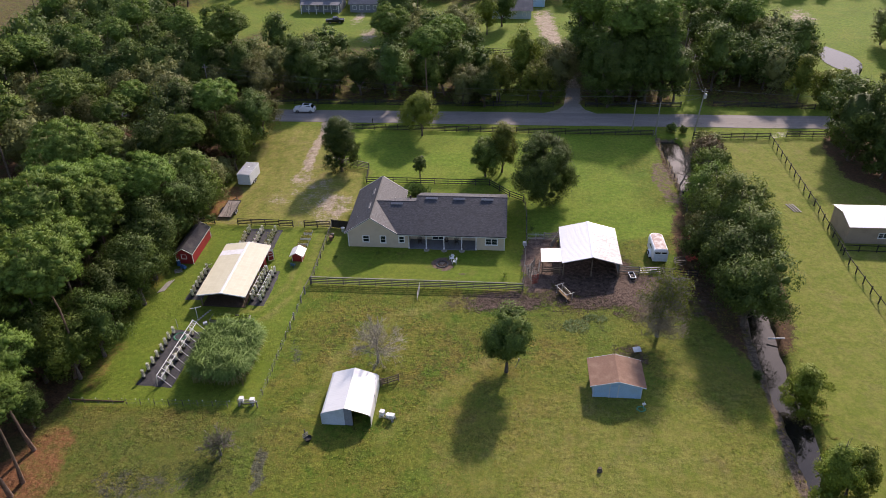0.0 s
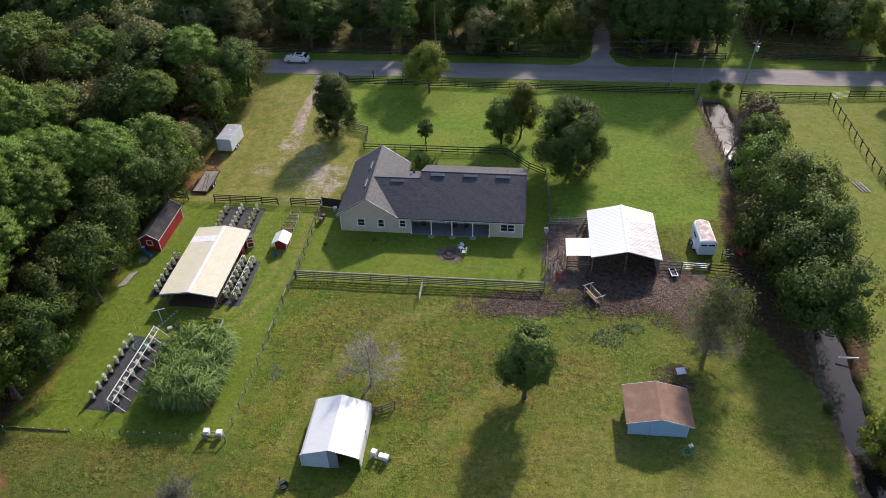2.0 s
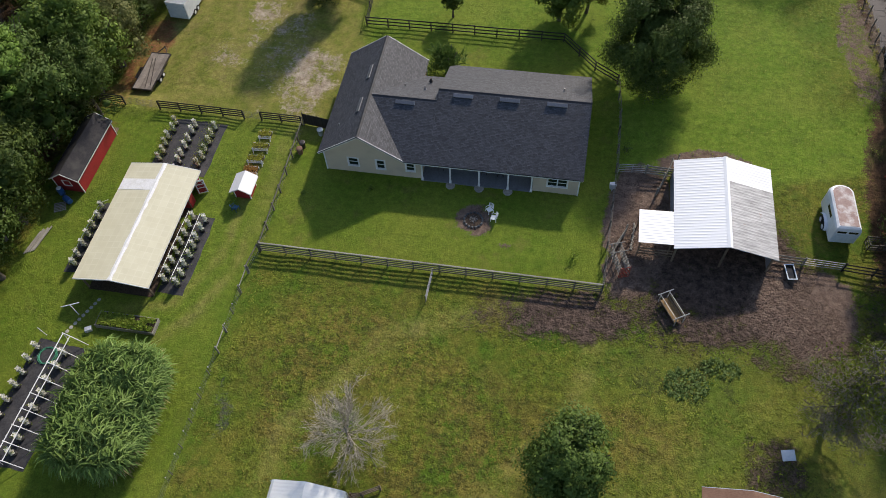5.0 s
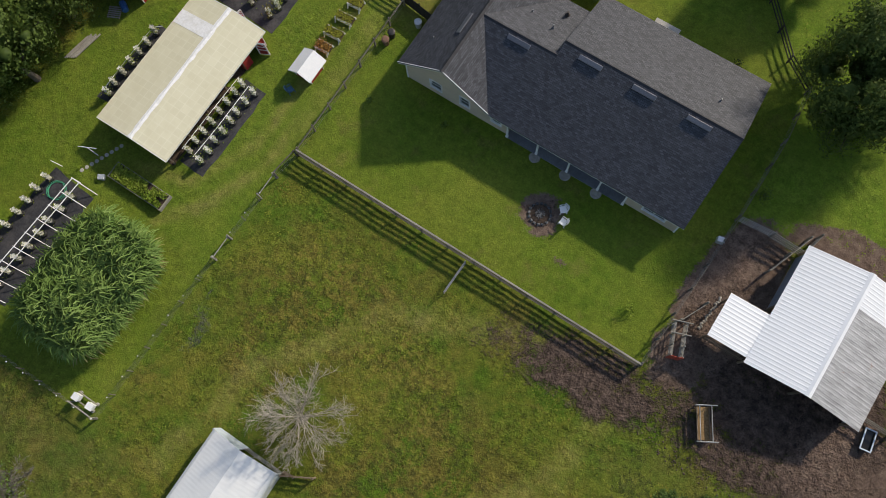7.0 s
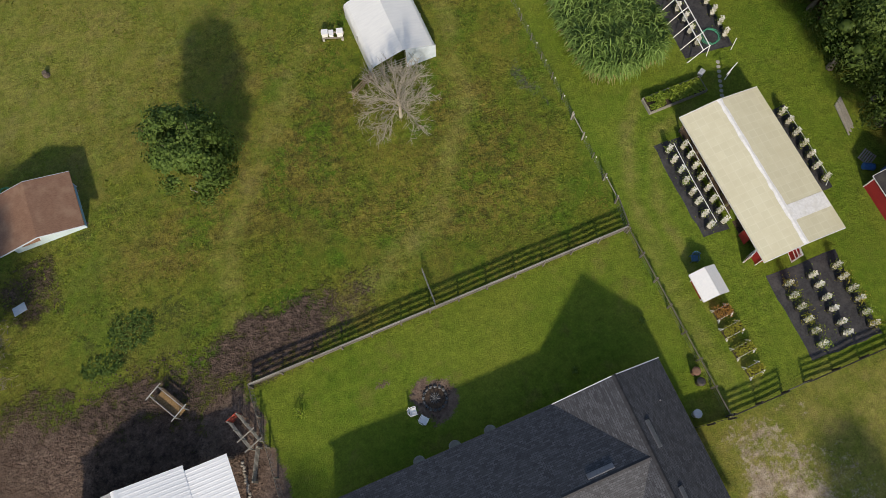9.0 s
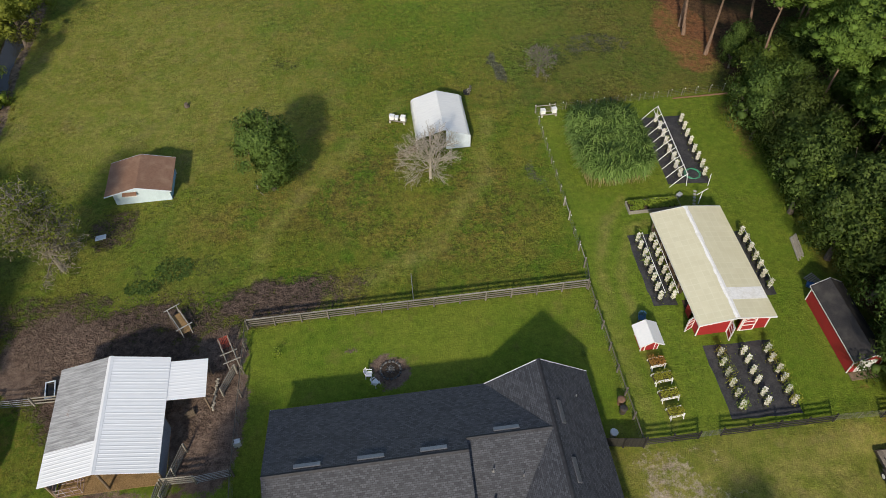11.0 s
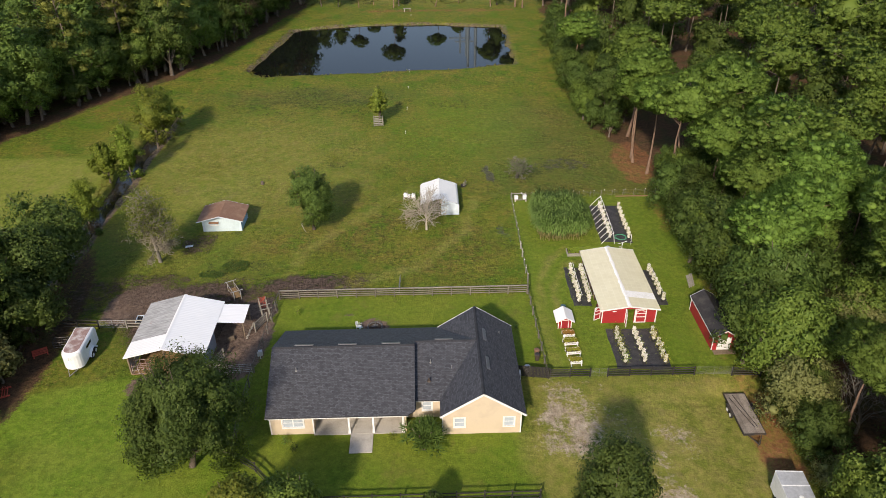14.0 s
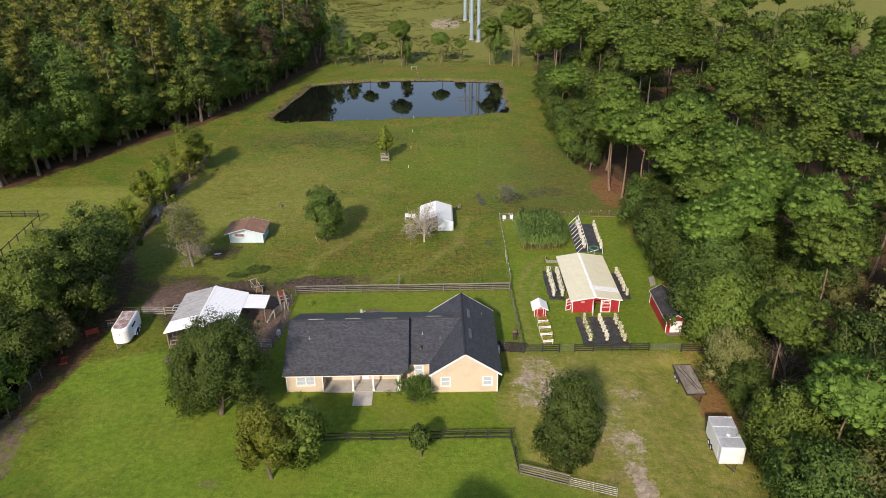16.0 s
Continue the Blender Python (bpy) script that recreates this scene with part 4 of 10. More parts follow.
def tree_arrays(kind, seed, h, r, base, leaves, size, limbs=9, trunk=None, lean=0.0, puff=None):
    """Trunk with limbs, and crown. h: height, r: crown radius, base: height at which the crown begins."""
    rng = np.random.default_rng(seed)
    trunk = trunk or (0.009 * h + 0.05 if kind in ("pine", "cypress") else 0.016 * h + 0.05 if kind == "oak" else 0.011 * h + 0.04)
    top = np.array([lean * h, rng.normal() * 0.02 * h, h * (0.86 if kind == "pine" else 0.9 if kind == "cypress" else 0.74)])
    bend = rng.normal(size=3) * 0.03 * h * np.array([1, 1, 0])
    ts = np.linspace(0, 1, 6)
    stem = ts[:, None] * top + (ts * (1 - ts))[:, None] * 3 * bend
    stem[0, 2] = -0.25
    rad = trunk * (1 - 0.8 * ts)
    rad[0] *= 1.5
    wood = [limb_arrays(stem, rad, 7 if leaves > 1500 else 4)]
    crown = []

    def on_stem(z):
        t = np.clip(z / top[2], 0, 1)
        return np.array([np.interp(t, ts, stem[:, k]) for k in range(3)])

    near = leaves > 1500
    lobes = rng.normal(size=(9, 3))
    lobes /= np.linalg.norm(lobes, axis=1, keepdims=True)
    amp = rng.uniform(0.08, 0.34, 9)

    def shell(low):
        """A direction out of the crown, seldom downwards, and how far the crown bulges there."""
        d = rng.normal(size=3)
        d /= np.linalg.norm(d)
        if d[2] < low:
            d[2] *= -0.5
            d /= np.linalg.norm(d)
        return d, min(1.14, 0.78 + float((amp * np.clip(lobes @ d, 0, 1) ** 4).sum()))

    def body(centre, size_xyz, share):
        """The shaded heart of the crown, lobed like its outside."""
        w = np.minimum(1.14, 0.78 + (amp * np.clip(BALL_V @ lobes.T, 0, 1) ** 4).sum(1, keepdims=True))
        v = centre + BALL_V * w * share * rng.uniform(0.85, 1.1, (len(BALL_V), 1)) * np.array(size_xyz)
        v[:, 2] = np.maximum(v[:, 2], 0.4)
        crown.append((v, BALL_F, BALL_V))
        m = leaves // 6
        pick = rng.integers(len(BALL_F), size=m)
        w3 = rng.dirichlet((1, 1, 1), m)[:, :, None]
        at, way = (v[BALL_F[pick]] * w3).sum(1), (BALL_V[BALL_F[pick]] * w3).sum(1)
        sz = 1.25 * size * rng.uniform(0.6, 1.3, m)
        crown.append(cards(rng, at + 0.25 * way, way + 0.5 * rng.normal(size=(m, 3)), sz, sz * 0.7, way + 0.5 * rng.normal(size=(m, 3))))

    cz, rz = (base + h) / 2, (h - base) / 2
    skirt = 1.15 if base < 1.3 else 1.0
    if kind == "pine":
        # a lobed dome of flattened needle pads at the branch ends
        count = 120 if near else 64
        body(on_stem(cz) * [1, 1, 0] + [0, 0, cz + 0.05 * rz], (r, r, rz), 0.52)
        for k in range(count):
            d, swell = shell(-0.15)
            f = rng.uniform(0.55, 1.0) ** 0.25 * swell * 0.92
            tip = on_stem(cz) * [1, 1, 0] + np.array([d[0] * r * f, d[1] * r * f, cz + d[2] * rz * f])
            if k % 6 == 0:
                p0 = on_stem(max(base * 0.9, tip[2] - 0.35 * math.hypot(tip[0], tip[1]) - 0.6))
                wood.append(limb_arrays([p0, (p0 + tip) / 2 + [0, 0, -0.04 * r], tip], [trunk * 0.30, trunk * 0.2, trunk * 0.08], 4 if near else 3))
            pr = (0.19 if near else 0.235) * r * rng.uniform(0.6, 1.3)
            crown.append(spiky(rng, tip, pr, max(8, leaves // count), size, size * 0.34, 0.7, True, 2.2 * d))
            if near:
                crown.append(core(rng, tip - [0, 0, 0.12 * pr], 0.5 * pr, 0.6))
    elif kind == "cypress":
        count = limbs * 5 if near else limbs * 2
        for k in range(count):
            f = ((k + rng.uniform(0, 1)) / count) ** 0.85
            z = base + (h - base) * f
            reach = r * (1.05 - 0.85 * f) * rng.uniform(0.35, 1.1)
            a = 2.4 * k + rng.normal() * 0.5
            p0 = on_stem(z * 0.9)
            tip = p0 + np.array([reach * math.cos(a), reach * math.sin(a), z * 0.1 + reach * rng.uniform(-0.12, 0.10)])
            if k % 3 == 0 or not near:
                wood.append(limb_arrays([p0, (p0 + tip) / 2 + [0, 0, 0.06 * reach], tip], [trunk * 0.30, trunk * 0.2, trunk * 0.09], 4 if near else 3))
            pr = (0.30 if near else 0.42) * r * rng.uniform(0.7, 1.3)
            crown.append(spiky(rng, tip + [0, 0, 0.1 * pr], pr, max(8, leaves // count), size, size * 0.36, 0.72, True, unit(tip - p0)))
            crown.append(core(rng, tip, 0.55 * pr, 0.6))
        crown.append(spiky(rng, on_stem(h) + [0, 0, 0.03 * h], 0.3 * r, max(10, leaves // 30), size, size * 0.34, 0.7, True))
    else:
        # boughs round the stem, each bearing smaller leafy sprays on its outer side
        nb = (40 if leaves < 9000 else 56 if leaves < 20000 else 90) if near else 17
        ns = 6 if near else 2
        body(np.array([lean * cz, 0, cz]), (r * (1.0 if kind == "oak" else 0.85), r * (1.0 if kind == "oak" else 0.85), rz), 0.55 if leaves < 15000 else 0.44)
        per = max(5, leaves // (nb * (ns + 1)))
        tips = []
        for k in range(nb):
            d, swell = shell(-0.9)
            f = rng.uniform(0.35, 1.0) ** (0.22 if leaves < 15000 else 0.34) * swell * (0.84 if leaves < 15000 else 0.90)
            wide = 1.0 if kind == "oak" else (1.16 - 0.55 * max(0, d[2])) * (0.95 if d[2] > 0 else 1.0)
            c = np.array([d[0] * r * wide * f + lean * cz, d[1] * r * wide * f, max(0.5, cz + d[2] * rz * f * (skirt if d[2] < 0 else 1.0))])
            tips.append(c)
            q = (min(0.34 * r, 1.6) if near else 0.40 * r) * rng.uniform(0.65, 1.2)
            axis = (c - [0, 0, cz]) / r
            if near:
                crown.append(core(rng, c - 0.3 * q * axis, 0.42 * q, 0.75))
            for i in range(ns + 1):
                e = rng.normal(size=3) + 0.9 * axis
                e /= np.linalg.norm(e)
                p = c + e * q * (0.72 if i else 0.0) * np.array([1, 1, 0.8])
                p[2] = max(p[2], 0.3)
                qq = q * rng.uniform(0.42, 0.72) if i else q * 0.9
                dd = rng.normal(size=(per, 3))
                dd /= np.linalg.norm(dd, axis=1, keepdims=True)
                at = p + dd * qq * rng.uniform(0.5, 1.15, (per, 1)) * np.array([1, 1, 0.75])
                soft_way = 0.75 * dd + 0.5 * e + 0.8 * axis + [0, 0, 0.15]
                sz = size * rng.uniform(0.6, 1.35, per)
                crown.append(cards(rng, at, unit(soft_way) + 0.42 * rng.normal(size=(per, 3)), sz, sz * 0.66, soft_way + 0.5 * rng.normal(size=(per, 3))))
        for k in range(limbs):
            tip = tips[rng.integers(nb)]
            p0 = on_stem(rng.uniform(0.45, 0.95) * min(base + 0.3 * rz, top[2]))
            mid = (p0 + tip) / 2 + [0, 0, 0.05 * h]
            wood.append(limb_arrays([p0, mid, tip + (tip - mid) * 0.5], [trunk * 0.5, trunk * 0.3, trunk * 0.1], 5 if near else 3))
    return join_arrays(wood), join_arrays(crown)


def tree(name, arrays, bark, leaf, loc, rz, label, category="tree", group="", scale=1.0):
    (wv, wf), (cv, cf, cn) = arrays
    ob = thing(name, loc, rz, label, category, group)
    ob.matrix_basis = pose(*loc, 0, 0, rz) @ Matrix.Scale(scale, 4)
    t = array_mesh("trunk", wv, wf, bark, ob)
    t.data.polygons.foreach_set("use_smooth", [True] * len(wf))
    array_mesh("crown", cv, cf, leaf, ob, cn)
    return ob


def bare_arrays(seed, h, r, depth=6, trunk=0.16):
    """A leafless tree: limbs that fork again and again."""
    rng = np.random.default_rng(seed)
    out = []

    def grow(p, d, length, rad, level):
        steps = 3 if level < 3 else 2
        pts, q = [p], p
        for k in range(steps):
            d = d + rng.normal(size=3) * 0.16
            d /= np.linalg.norm(d)
            q = q + d * length / steps
            pts.append(q)
        rr = np.linspace(rad, rad * 0.55, steps + 1)
        out.append(limb_arrays(pts, np.maximum(rr, 0.010), 5 if level < 2 else 3))
        if level == depth:
            return
        for k in range(3 if level else 15):
            a = rng.normal(size=3)
            side = np.cross(d, a)
            side /= np.linalg.norm(side)
            spread = rng.uniform(0.35, 0.85) if level else rng.uniform(0.3, 1.25)
            nd = d * math.cos(spread) + side * math.sin(spread)
            nd[2] = nd[2] * 0.6 + (0.30 if level else 0.42)
            start = pts[-1] if k == 0 else pts[rng.integers(1, len(pts))]
            grow(start, nd / np.linalg.norm(nd), length * rng.uniform(0.52, 0.8) * (1.0 if level else 1.55 * r / (0.62 * h)), rad * (0.5 if level else 0.30), level + 1)

    grow(np.array([0, 0, -0.2]), np.array([0.02, 0.0, 1.0]), h * 0.40, trunk, 0)
    return join_arrays(out)


def fan_arrays(seed, h, r):
    """A leafless tree: a short stem, limbs that fan out from it, and many fine twigs in a round head."""
    rng = np.random.default_rng(seed)
    fork = 0.26 * h
    out = [limb_arrays([(0, 0, -0.2), (0.03, 0.02, 0.6 * fork), (0, 0.03, fork), (0.02, 0, 0.62 * h)], [0.19, 0.14, 0.11, 0.05], 7)]
    for k in range(34):
        a, lift = 2.4 * k + rng.normal() * 0.2, rng.uniform(-0.12, 1.35)
        d = np.array([math.cos(a) * math.cos(lift), math.sin(a) * math.cos(lift), math.sin(lift)])
        p0 = np.array([0, 0, fork + rng.uniform(-0.1, 0.26) * h])
        reach = np.array([r, r, 0.72 * h - fork]) * rng.uniform(0.75, 1.05)
        tip = p0 + d * reach
        mid = p0 + (tip - p0) * 0.5 + rng.normal(size=3) * 0.12 + [0, 0, 0.15]
        out.append(limb_arrays([p0, mid, tip], [0.042, 0.024, 0.011], 4))
        for i in range(9):
            f = rng.uniform(0.25, 1.0)
            b = (p0 + (mid - p0) * 2 * f) if f < 0.5 else (mid + (tip - mid) * (2 * f - 1))
            d2 = unit(d + rng.normal(size=3) * 0.55 + [0, 0, 0.15])
            e = b + d2 * r * rng.uniform(0.22, 0.42)
            m2 = (b + e) / 2 + rng.normal(size=3) * 0.05
            out.append(limb_arrays([b, m2, e], [0.022, 0.016, 0.010], 3))
            for j in range(6):
                b3 = b + (e - b) * rng.uniform(0.3, 1.0)
                out.append(limb_arrays([b3, b3 + unit(d2 + rng.normal(size=3) * 0.6) * r * rng.uniform(0.1, 0.22)], [0.012, 0.008], 3))
    return join_arrays(out)


def upright_arrays(seed, h, r, trunk):
    """A straight stem with short side limbs that fork into twigs."""
    rng = np.random.default_rng(seed)
    ts = np.linspace(0, 1, 7)
    stem = np.stack([0.25 * np.sin(ts * 3), 0.2 * np.sin(ts * 4 + 1), ts * h - 0.25], 1)
    out = [limb_arrays(stem, trunk * (1 - 0.85 * ts), 7)]
    for k in range(84):
        f = rng.uniform(0.14, 0.98)
        p = np.array([np.interp(f, ts, stem[:, i]) for i in range(3)])
        a = rng.uniform(0, 6.28)
        reach = r * (1.1 - 0.55 * f) * min(1.0, 0.45 + 2.2 * f) * rng.uniform(0.5, 1.1)
        tip = p + np.array([math.cos(a) * reach, math.sin(a) * reach, reach * rng.uniform(-0.05, 0.7)])
        mid = (p + tip) / 2 + rng.normal(size=3) * 0.15
        out.append(limb_arrays([p, mid, tip], [trunk * 0.3, trunk * 0.18, 0.015], 4))
        for i in range(9):
            b = p + (tip - p) * rng.uniform(0.3, 1.0)
            t2 = b + rng.normal(size=3) * 0.6 * np.array([1, 1, 0.8])
            out.append(limb_arrays([b, (b + t2) / 2 + rng.normal(size=3) * 0.08, t2], [0.03, 0.02, 0.009], 3))
    return join_arrays(out)


def low_tree(kind, seed, h, r, base, leaves, size, **kw):
    return tree_arrays(kind, seed, h, r, base, leaves, size, limbs=4 if kind not in ("pine", "cypress") else 6, **kw)


def turned(v, x, y, rz, s, sz):
    c, n = math.cos(rz), math.sin(rz)
    out = np.empty_like(v)
    out[:, 0] = (v[:, 0] * c - v[:, 1] * n) * s + x
    out[:, 1] = (v[:, 0] * n + v[:, 1] * c) * s + y
    out[:, 2] = v[:, 2] * sz
    return out


def spots(poly, step, seed, jitter=0.42):
    """Places inside a polygon on a shaken grid."""
    rng = np.random.default_rng(seed)
    p = np.array(poly)
    xs, ys = np.arange(p[:, 0].min(), p[:, 0].max(), step), np.arange(p[:, 1].min(), p[:, 1].max(), step)
    X, Y = np.meshgrid(xs, ys)
    X = X + (np.arange(len(ys)) % 2)[:, None] * step / 2
    x = X.ravel() + rng.uniform(-jitter, jitter, X.size) * step
    y = Y.ravel() + rng.uniform(-jitter, jitter, X.size) * step
    d = inside_distance(x, y, poly)
    keep = d > 0
    return x[keep], y[keep], d[keep]


# (leaf, bark, kind, height, radius, crown base, leaves near, leaf size near, seeds)
KINDS = {
    "pine": ("pine", "pinebark", "pine", 18.5, 4.9, 9.0, 9000, 0.33, (11, 12, 13)),
    "oak": ("oak", "bark", "oak", 12.5, 4.6, 1.6, 8500, 0.33, (21, 22, 23)),
    "dark": ("oakdark", "bark", "oak", 13.0, 4.6, 1.2, 8500, 0.32, (31, 32)),
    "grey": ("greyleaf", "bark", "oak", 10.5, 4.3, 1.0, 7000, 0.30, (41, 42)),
    "maple": ("maple", "bark", "cone", 12.0, 3.6, 1.4, 5000, 0.32, (51, 52)),
    "cypress": ("cypress", "bark", "cypress", 22.0, 3.6, 5.0, 4600, 0.48, (61, 62)),
    "russet": ("russet", "bark", "oak", 15.0, 4.4, 4.0, 5400, 0.33, (71,)),
    "tall": ("hardwood", "bark", "cone", 17.0, 4.6, 1.2, 8500, 0.35, (81, 82)),
    "bush": ("oakdark", "bark", "oak", 4.0, 2.4, 0.0, 1800, 0.28, (91, 92)),
}
LABELS = {
    "pine": "tall slash pine with bare trunk and bright needle puffs",
    "oak": "broad green oak at the edge of the woods",
    "dark": "dark green evergreen oak with dense crown",
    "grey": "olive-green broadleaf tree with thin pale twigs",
    "maple": "yellowing maple with upright crown",
    "cypress": "tall cypress with feathery yellow-green layers",
    "russet": "broadleaf tree turning russet brown",
    "tall": "tall green hardwood tree with full crown",
    "bush": "low dark shrub at the foot of the trees",
}
NEAR, FAR = {}, {}


def template(k):
    """Detailed trees of a kind, built once each on first use."""
    if k not in NEAR:
        leaf, bark, kind, h, r, base, n, size, seeds = KINDS[k]
        NEAR[k] = [tree_arrays(kind, s, h, r, base, n, size) for s in seeds]
    return NEAR[k]


def far_template(k, level=0):
    """Trees of the deep woods: fewer, larger leaf clumps; level 1 for those far away."""
    if (k, level) not in FAR:
        leaf, bark, kind, h, r, base, n, size, seeds = KINDS[k]
        share, grow = ((0.24, 1.55), (0.045, 3.0))[level]
        FAR[k, level] = [low_tree(kind, s + 100, h, r, base, int(n * share), size * grow) for s in seeds]
    return FAR[k, level]


FIRST = {}


def plant(k, x, y, s, rng, name=None, label=None, group=""):
    """One tree as a thing: the first of its kind is built, the others copy it."""
    i = int(rng.integers(len(template(k))))
    rz = float(rng.uniform(0, 360))
    z = float(ground_height(x, y)) - 0.02
    key = (k, i)
    m = pose(x, y, z, 0, 0, rz) @ Matrix.Diagonal((s, s, s * float(rng.uniform(0.9, 1.1)), 1))
    if key not in FIRST:
        leaf, bark = KINDS[k][:2]
        FIRST[key] = tree(k + "_tree" if k != "bush" else "shrub", template(k)[i], M[bark], M[leaf], (x, y, z), rz, label or LABELS[k], "shrub" if k == "bush" else "tree", group or "woodland trees")
        FIRST[key].matrix_basis = m
        FIRST[key].name = {"dark": "oak_tree", "grey": "broadleaf_tree", "tall": "hardwood_tree", "russet": "broadleaf_tree"}.get(k, FIRST[key].name)
        return FIRST[key]
    first = FIRST[key]
    keep = first.matrix_basis.copy()
    first.matrix_basis = Matrix.Identity(4)
    ob = copy_thing(first, m)
    first.matrix_basis = keep
    if label:
        ob["label"] = label
    return ob


def woodland(name, label, spots_kinds, seed):
    """A distant wood as one thing of kind stuff: trunks and crowns, joined by leaf."""
    rng = np.random.default_rng(seed)
    ob = thing(name, (0, 0, 0), 0, label, "woods", kind="stuff")
    crowns, trunks = {}, []
    for k, x, y, s in spots_kinds:
        t = far_template(k, int(y < -150 or y > 205 or abs(x) > 112))
        (wv, wf), (cv, cf, cn) = t[int(rng.integers(len(t)))]
        rz, sz = float(rng.uniform(0, 6.28)), s * float(rng.uniform(0.88, 1.12))
        crowns.setdefault(KINDS[k][0], []).append((turned(cv, x, y, rz, s, sz), cf, turned(cn, 0, 0, rz, 1, 1)))
        trunks.append((turned(wv, x, y, rz, s, sz), wf))
    for leaf, some in crowns.items():
        v, f, n = join_arrays(some)
        tagged(array_mesh("crowns", v, f, M[leaf], ob, n), kind="stuff")
    v, f = join_arrays(trunks)
    tagged(array_mesh("trunks", v, f, M["bark"], ob), kind="stuff")


def choose(rng, table):
    names, weights = zip(*table)
    w = np.array(weights, float)
    return names[int(rng.choice(len(names), p=w / w.sum()))]


def build_woods():
    rng = np.random.default_rng(5)
    far = []
    # the wood along the west side
    x, y, d = spots([p if p[0] > -135 else (-135.0, p[1]) for p in WEST_WOOD], 7.6, 3)
    for a, b, e in zip(x, y, d):
        north = b > 92
        if north:
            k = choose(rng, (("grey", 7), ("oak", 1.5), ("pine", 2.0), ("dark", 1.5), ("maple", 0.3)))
        elif 45 < b <= 92:
            k = choose(rng, (("dark", 3), ("oak", 2))) if e < 4.5 and b > 62 else choose(rng, (("dark", 1.2), ("oak", 1), ("pine", 5)))
        else:
            k = choose(rng, (("pine", 4.5), ("oak", 2), ("dark", 4)))
        if e > 5 and rng.random() < 0.08:
            continue
        s = float(rng.uniform(0.78, 1.28)) if k == "pine" else float(rng.uniform(0.62, 1.0))
        if b > 112:
            s = float(rng.uniform(0.95, 1.3)) * (0.75 if k == "pine" else 1.0)
        if 38 < b < 60 and e < 4:
            continue
        if e < 2.2 and 60 < b < 142:
            continue
        if e < 9 and b < 25 and b > -30 or e < (20 if b < 105 else 14) and 25 < b < 142:
            plant(k, a, b, s, rng)
        else:
            far.append((k, a, b, s))
    # full low crowns right along the wood's edge
    edge = [(-49.0, 138.0), (-50.0, 128.0), (-51.2, 104.0), (-52.2, 96.0), (-51.6, 84.0), (-50.4, 70.0), (-52.4, 61.0)]
    for (x0, y0), (x1, y1) in zip(edge, edge[1:]):
        m = max(1, round(math.hypot(x1 - x0, y1 - y0) / 4.4))
        for i in range(m):
            a, b = x0 + (x1 - x0) * i / m - float(rng.uniform(0, 0.8)), y0 + (y1 - y0) * i / m + float(rng.uniform(-0.6, 0.6))
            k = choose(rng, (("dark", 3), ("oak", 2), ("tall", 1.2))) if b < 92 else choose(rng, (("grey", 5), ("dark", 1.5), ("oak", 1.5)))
            plant(k, a, b, float(rng.uniform(0.62, 1.08)) * (0.8 if k == "tall" else 1.0) * (0.75 if 106 < b < 122 else 1.15 if b > 122 else 1.0), rng)
    for k in range(17):
        b = 58 - 4.6 * k
        if 43 < b < 55:
            continue
        a = float(np.interp(b, [-52, -10, 34, 42, 56], [-47.0, -44.5, -43.5, -46.5, -51.5])) - float(rng.uniform(1.2, 3.2))
        plant(choose(rng, (("dark", 4), ("oak", 2))), a, b + float(rng.uniform(-1, 1)), float(rng.uniform(0.4, 0.72)), rng)
    for k, a, b, s in (("dark", -49.3, 100.7, 0.80), ("dark", -55.5, 64.5, 0.85), ("oak", -58.5, 70.0, 0.9), ("dark", -59.5, 60.5, 0.8), ("dark", -61.5, 75.5, 0.9), ("dark", -58.0, 93.5, 0.9), ("oak", -62.5, 88.0, 0.95), ("dark", -66.5, 94.5, 1.0), ("oak", -60.5, 100.0, 0.9), ("dark", -64.0, 82.0, 0.9), ("oak", -52.0, 103.6, 1.0), ("dark", -52.6, 96.8, 1.05), ("dark", -50.8, 86.6, 0.98), ("dark", -49.9, 80.5, 0.9), ("grey", -50.6, 109.0, 0.9)):
        plant(k, a, b, s, rng)
    for a, b, s in ((-50.2, 47.8, 1.00), (-50.0, 49.6, 0.95), (-51.2, 54.0, 0.92), (-52.4, 65.5, 1.05), (-57.6, 60.8, 1.05), (-54.5, 73.0, 0.98), (-55.0, 83.5, 0.92), (-53.0, 93.4, 0.92), (-63.5, 101.3, 1.0), (-54.2, 113.5, 0.85), (-59.5, 78.0, 1.12), (-62.5, 71.5, 1.08), (-60.5, 85.5, 1.1)):
        plant("pine", a, b, s, rng)
    woodland("west_woods", "dense mixed pine and oak woods", far, 1)
    # the wood to the south-east
    far = []
    x, y, d = spots([(min(p[0], 135.0), max(p[1], -112.0)) for p in EAST_WOOD], 6.0, 4)
    for a, b, e in zip(x, y, d):
        k = choose(rng, (("tall", 4), ("oak", 2.5), ("cypress", 3.2), ("dark", 1.5), ("russet", 0.5)))
        if a > 75 and b > -60:
            k = choose(rng, (("cypress", 5), ("tall", 2), ("oak", 2)))
        s = float(rng.uniform(1.0, 1.32)) * (1.12 if e < 12 else 1.0)
        if e < 7 and b > -40 and a < 75:
            plant(k, a, b, s, rng)
        else:
            far.append((k, a, b, s))
    # leafy edge down to the ground
    edge = [(66.0, 43.0), (53.0, 20.5), (40.0, 2.0), (33.0, -12.0), (26.0, -40.0), (21.0, -58.0)]
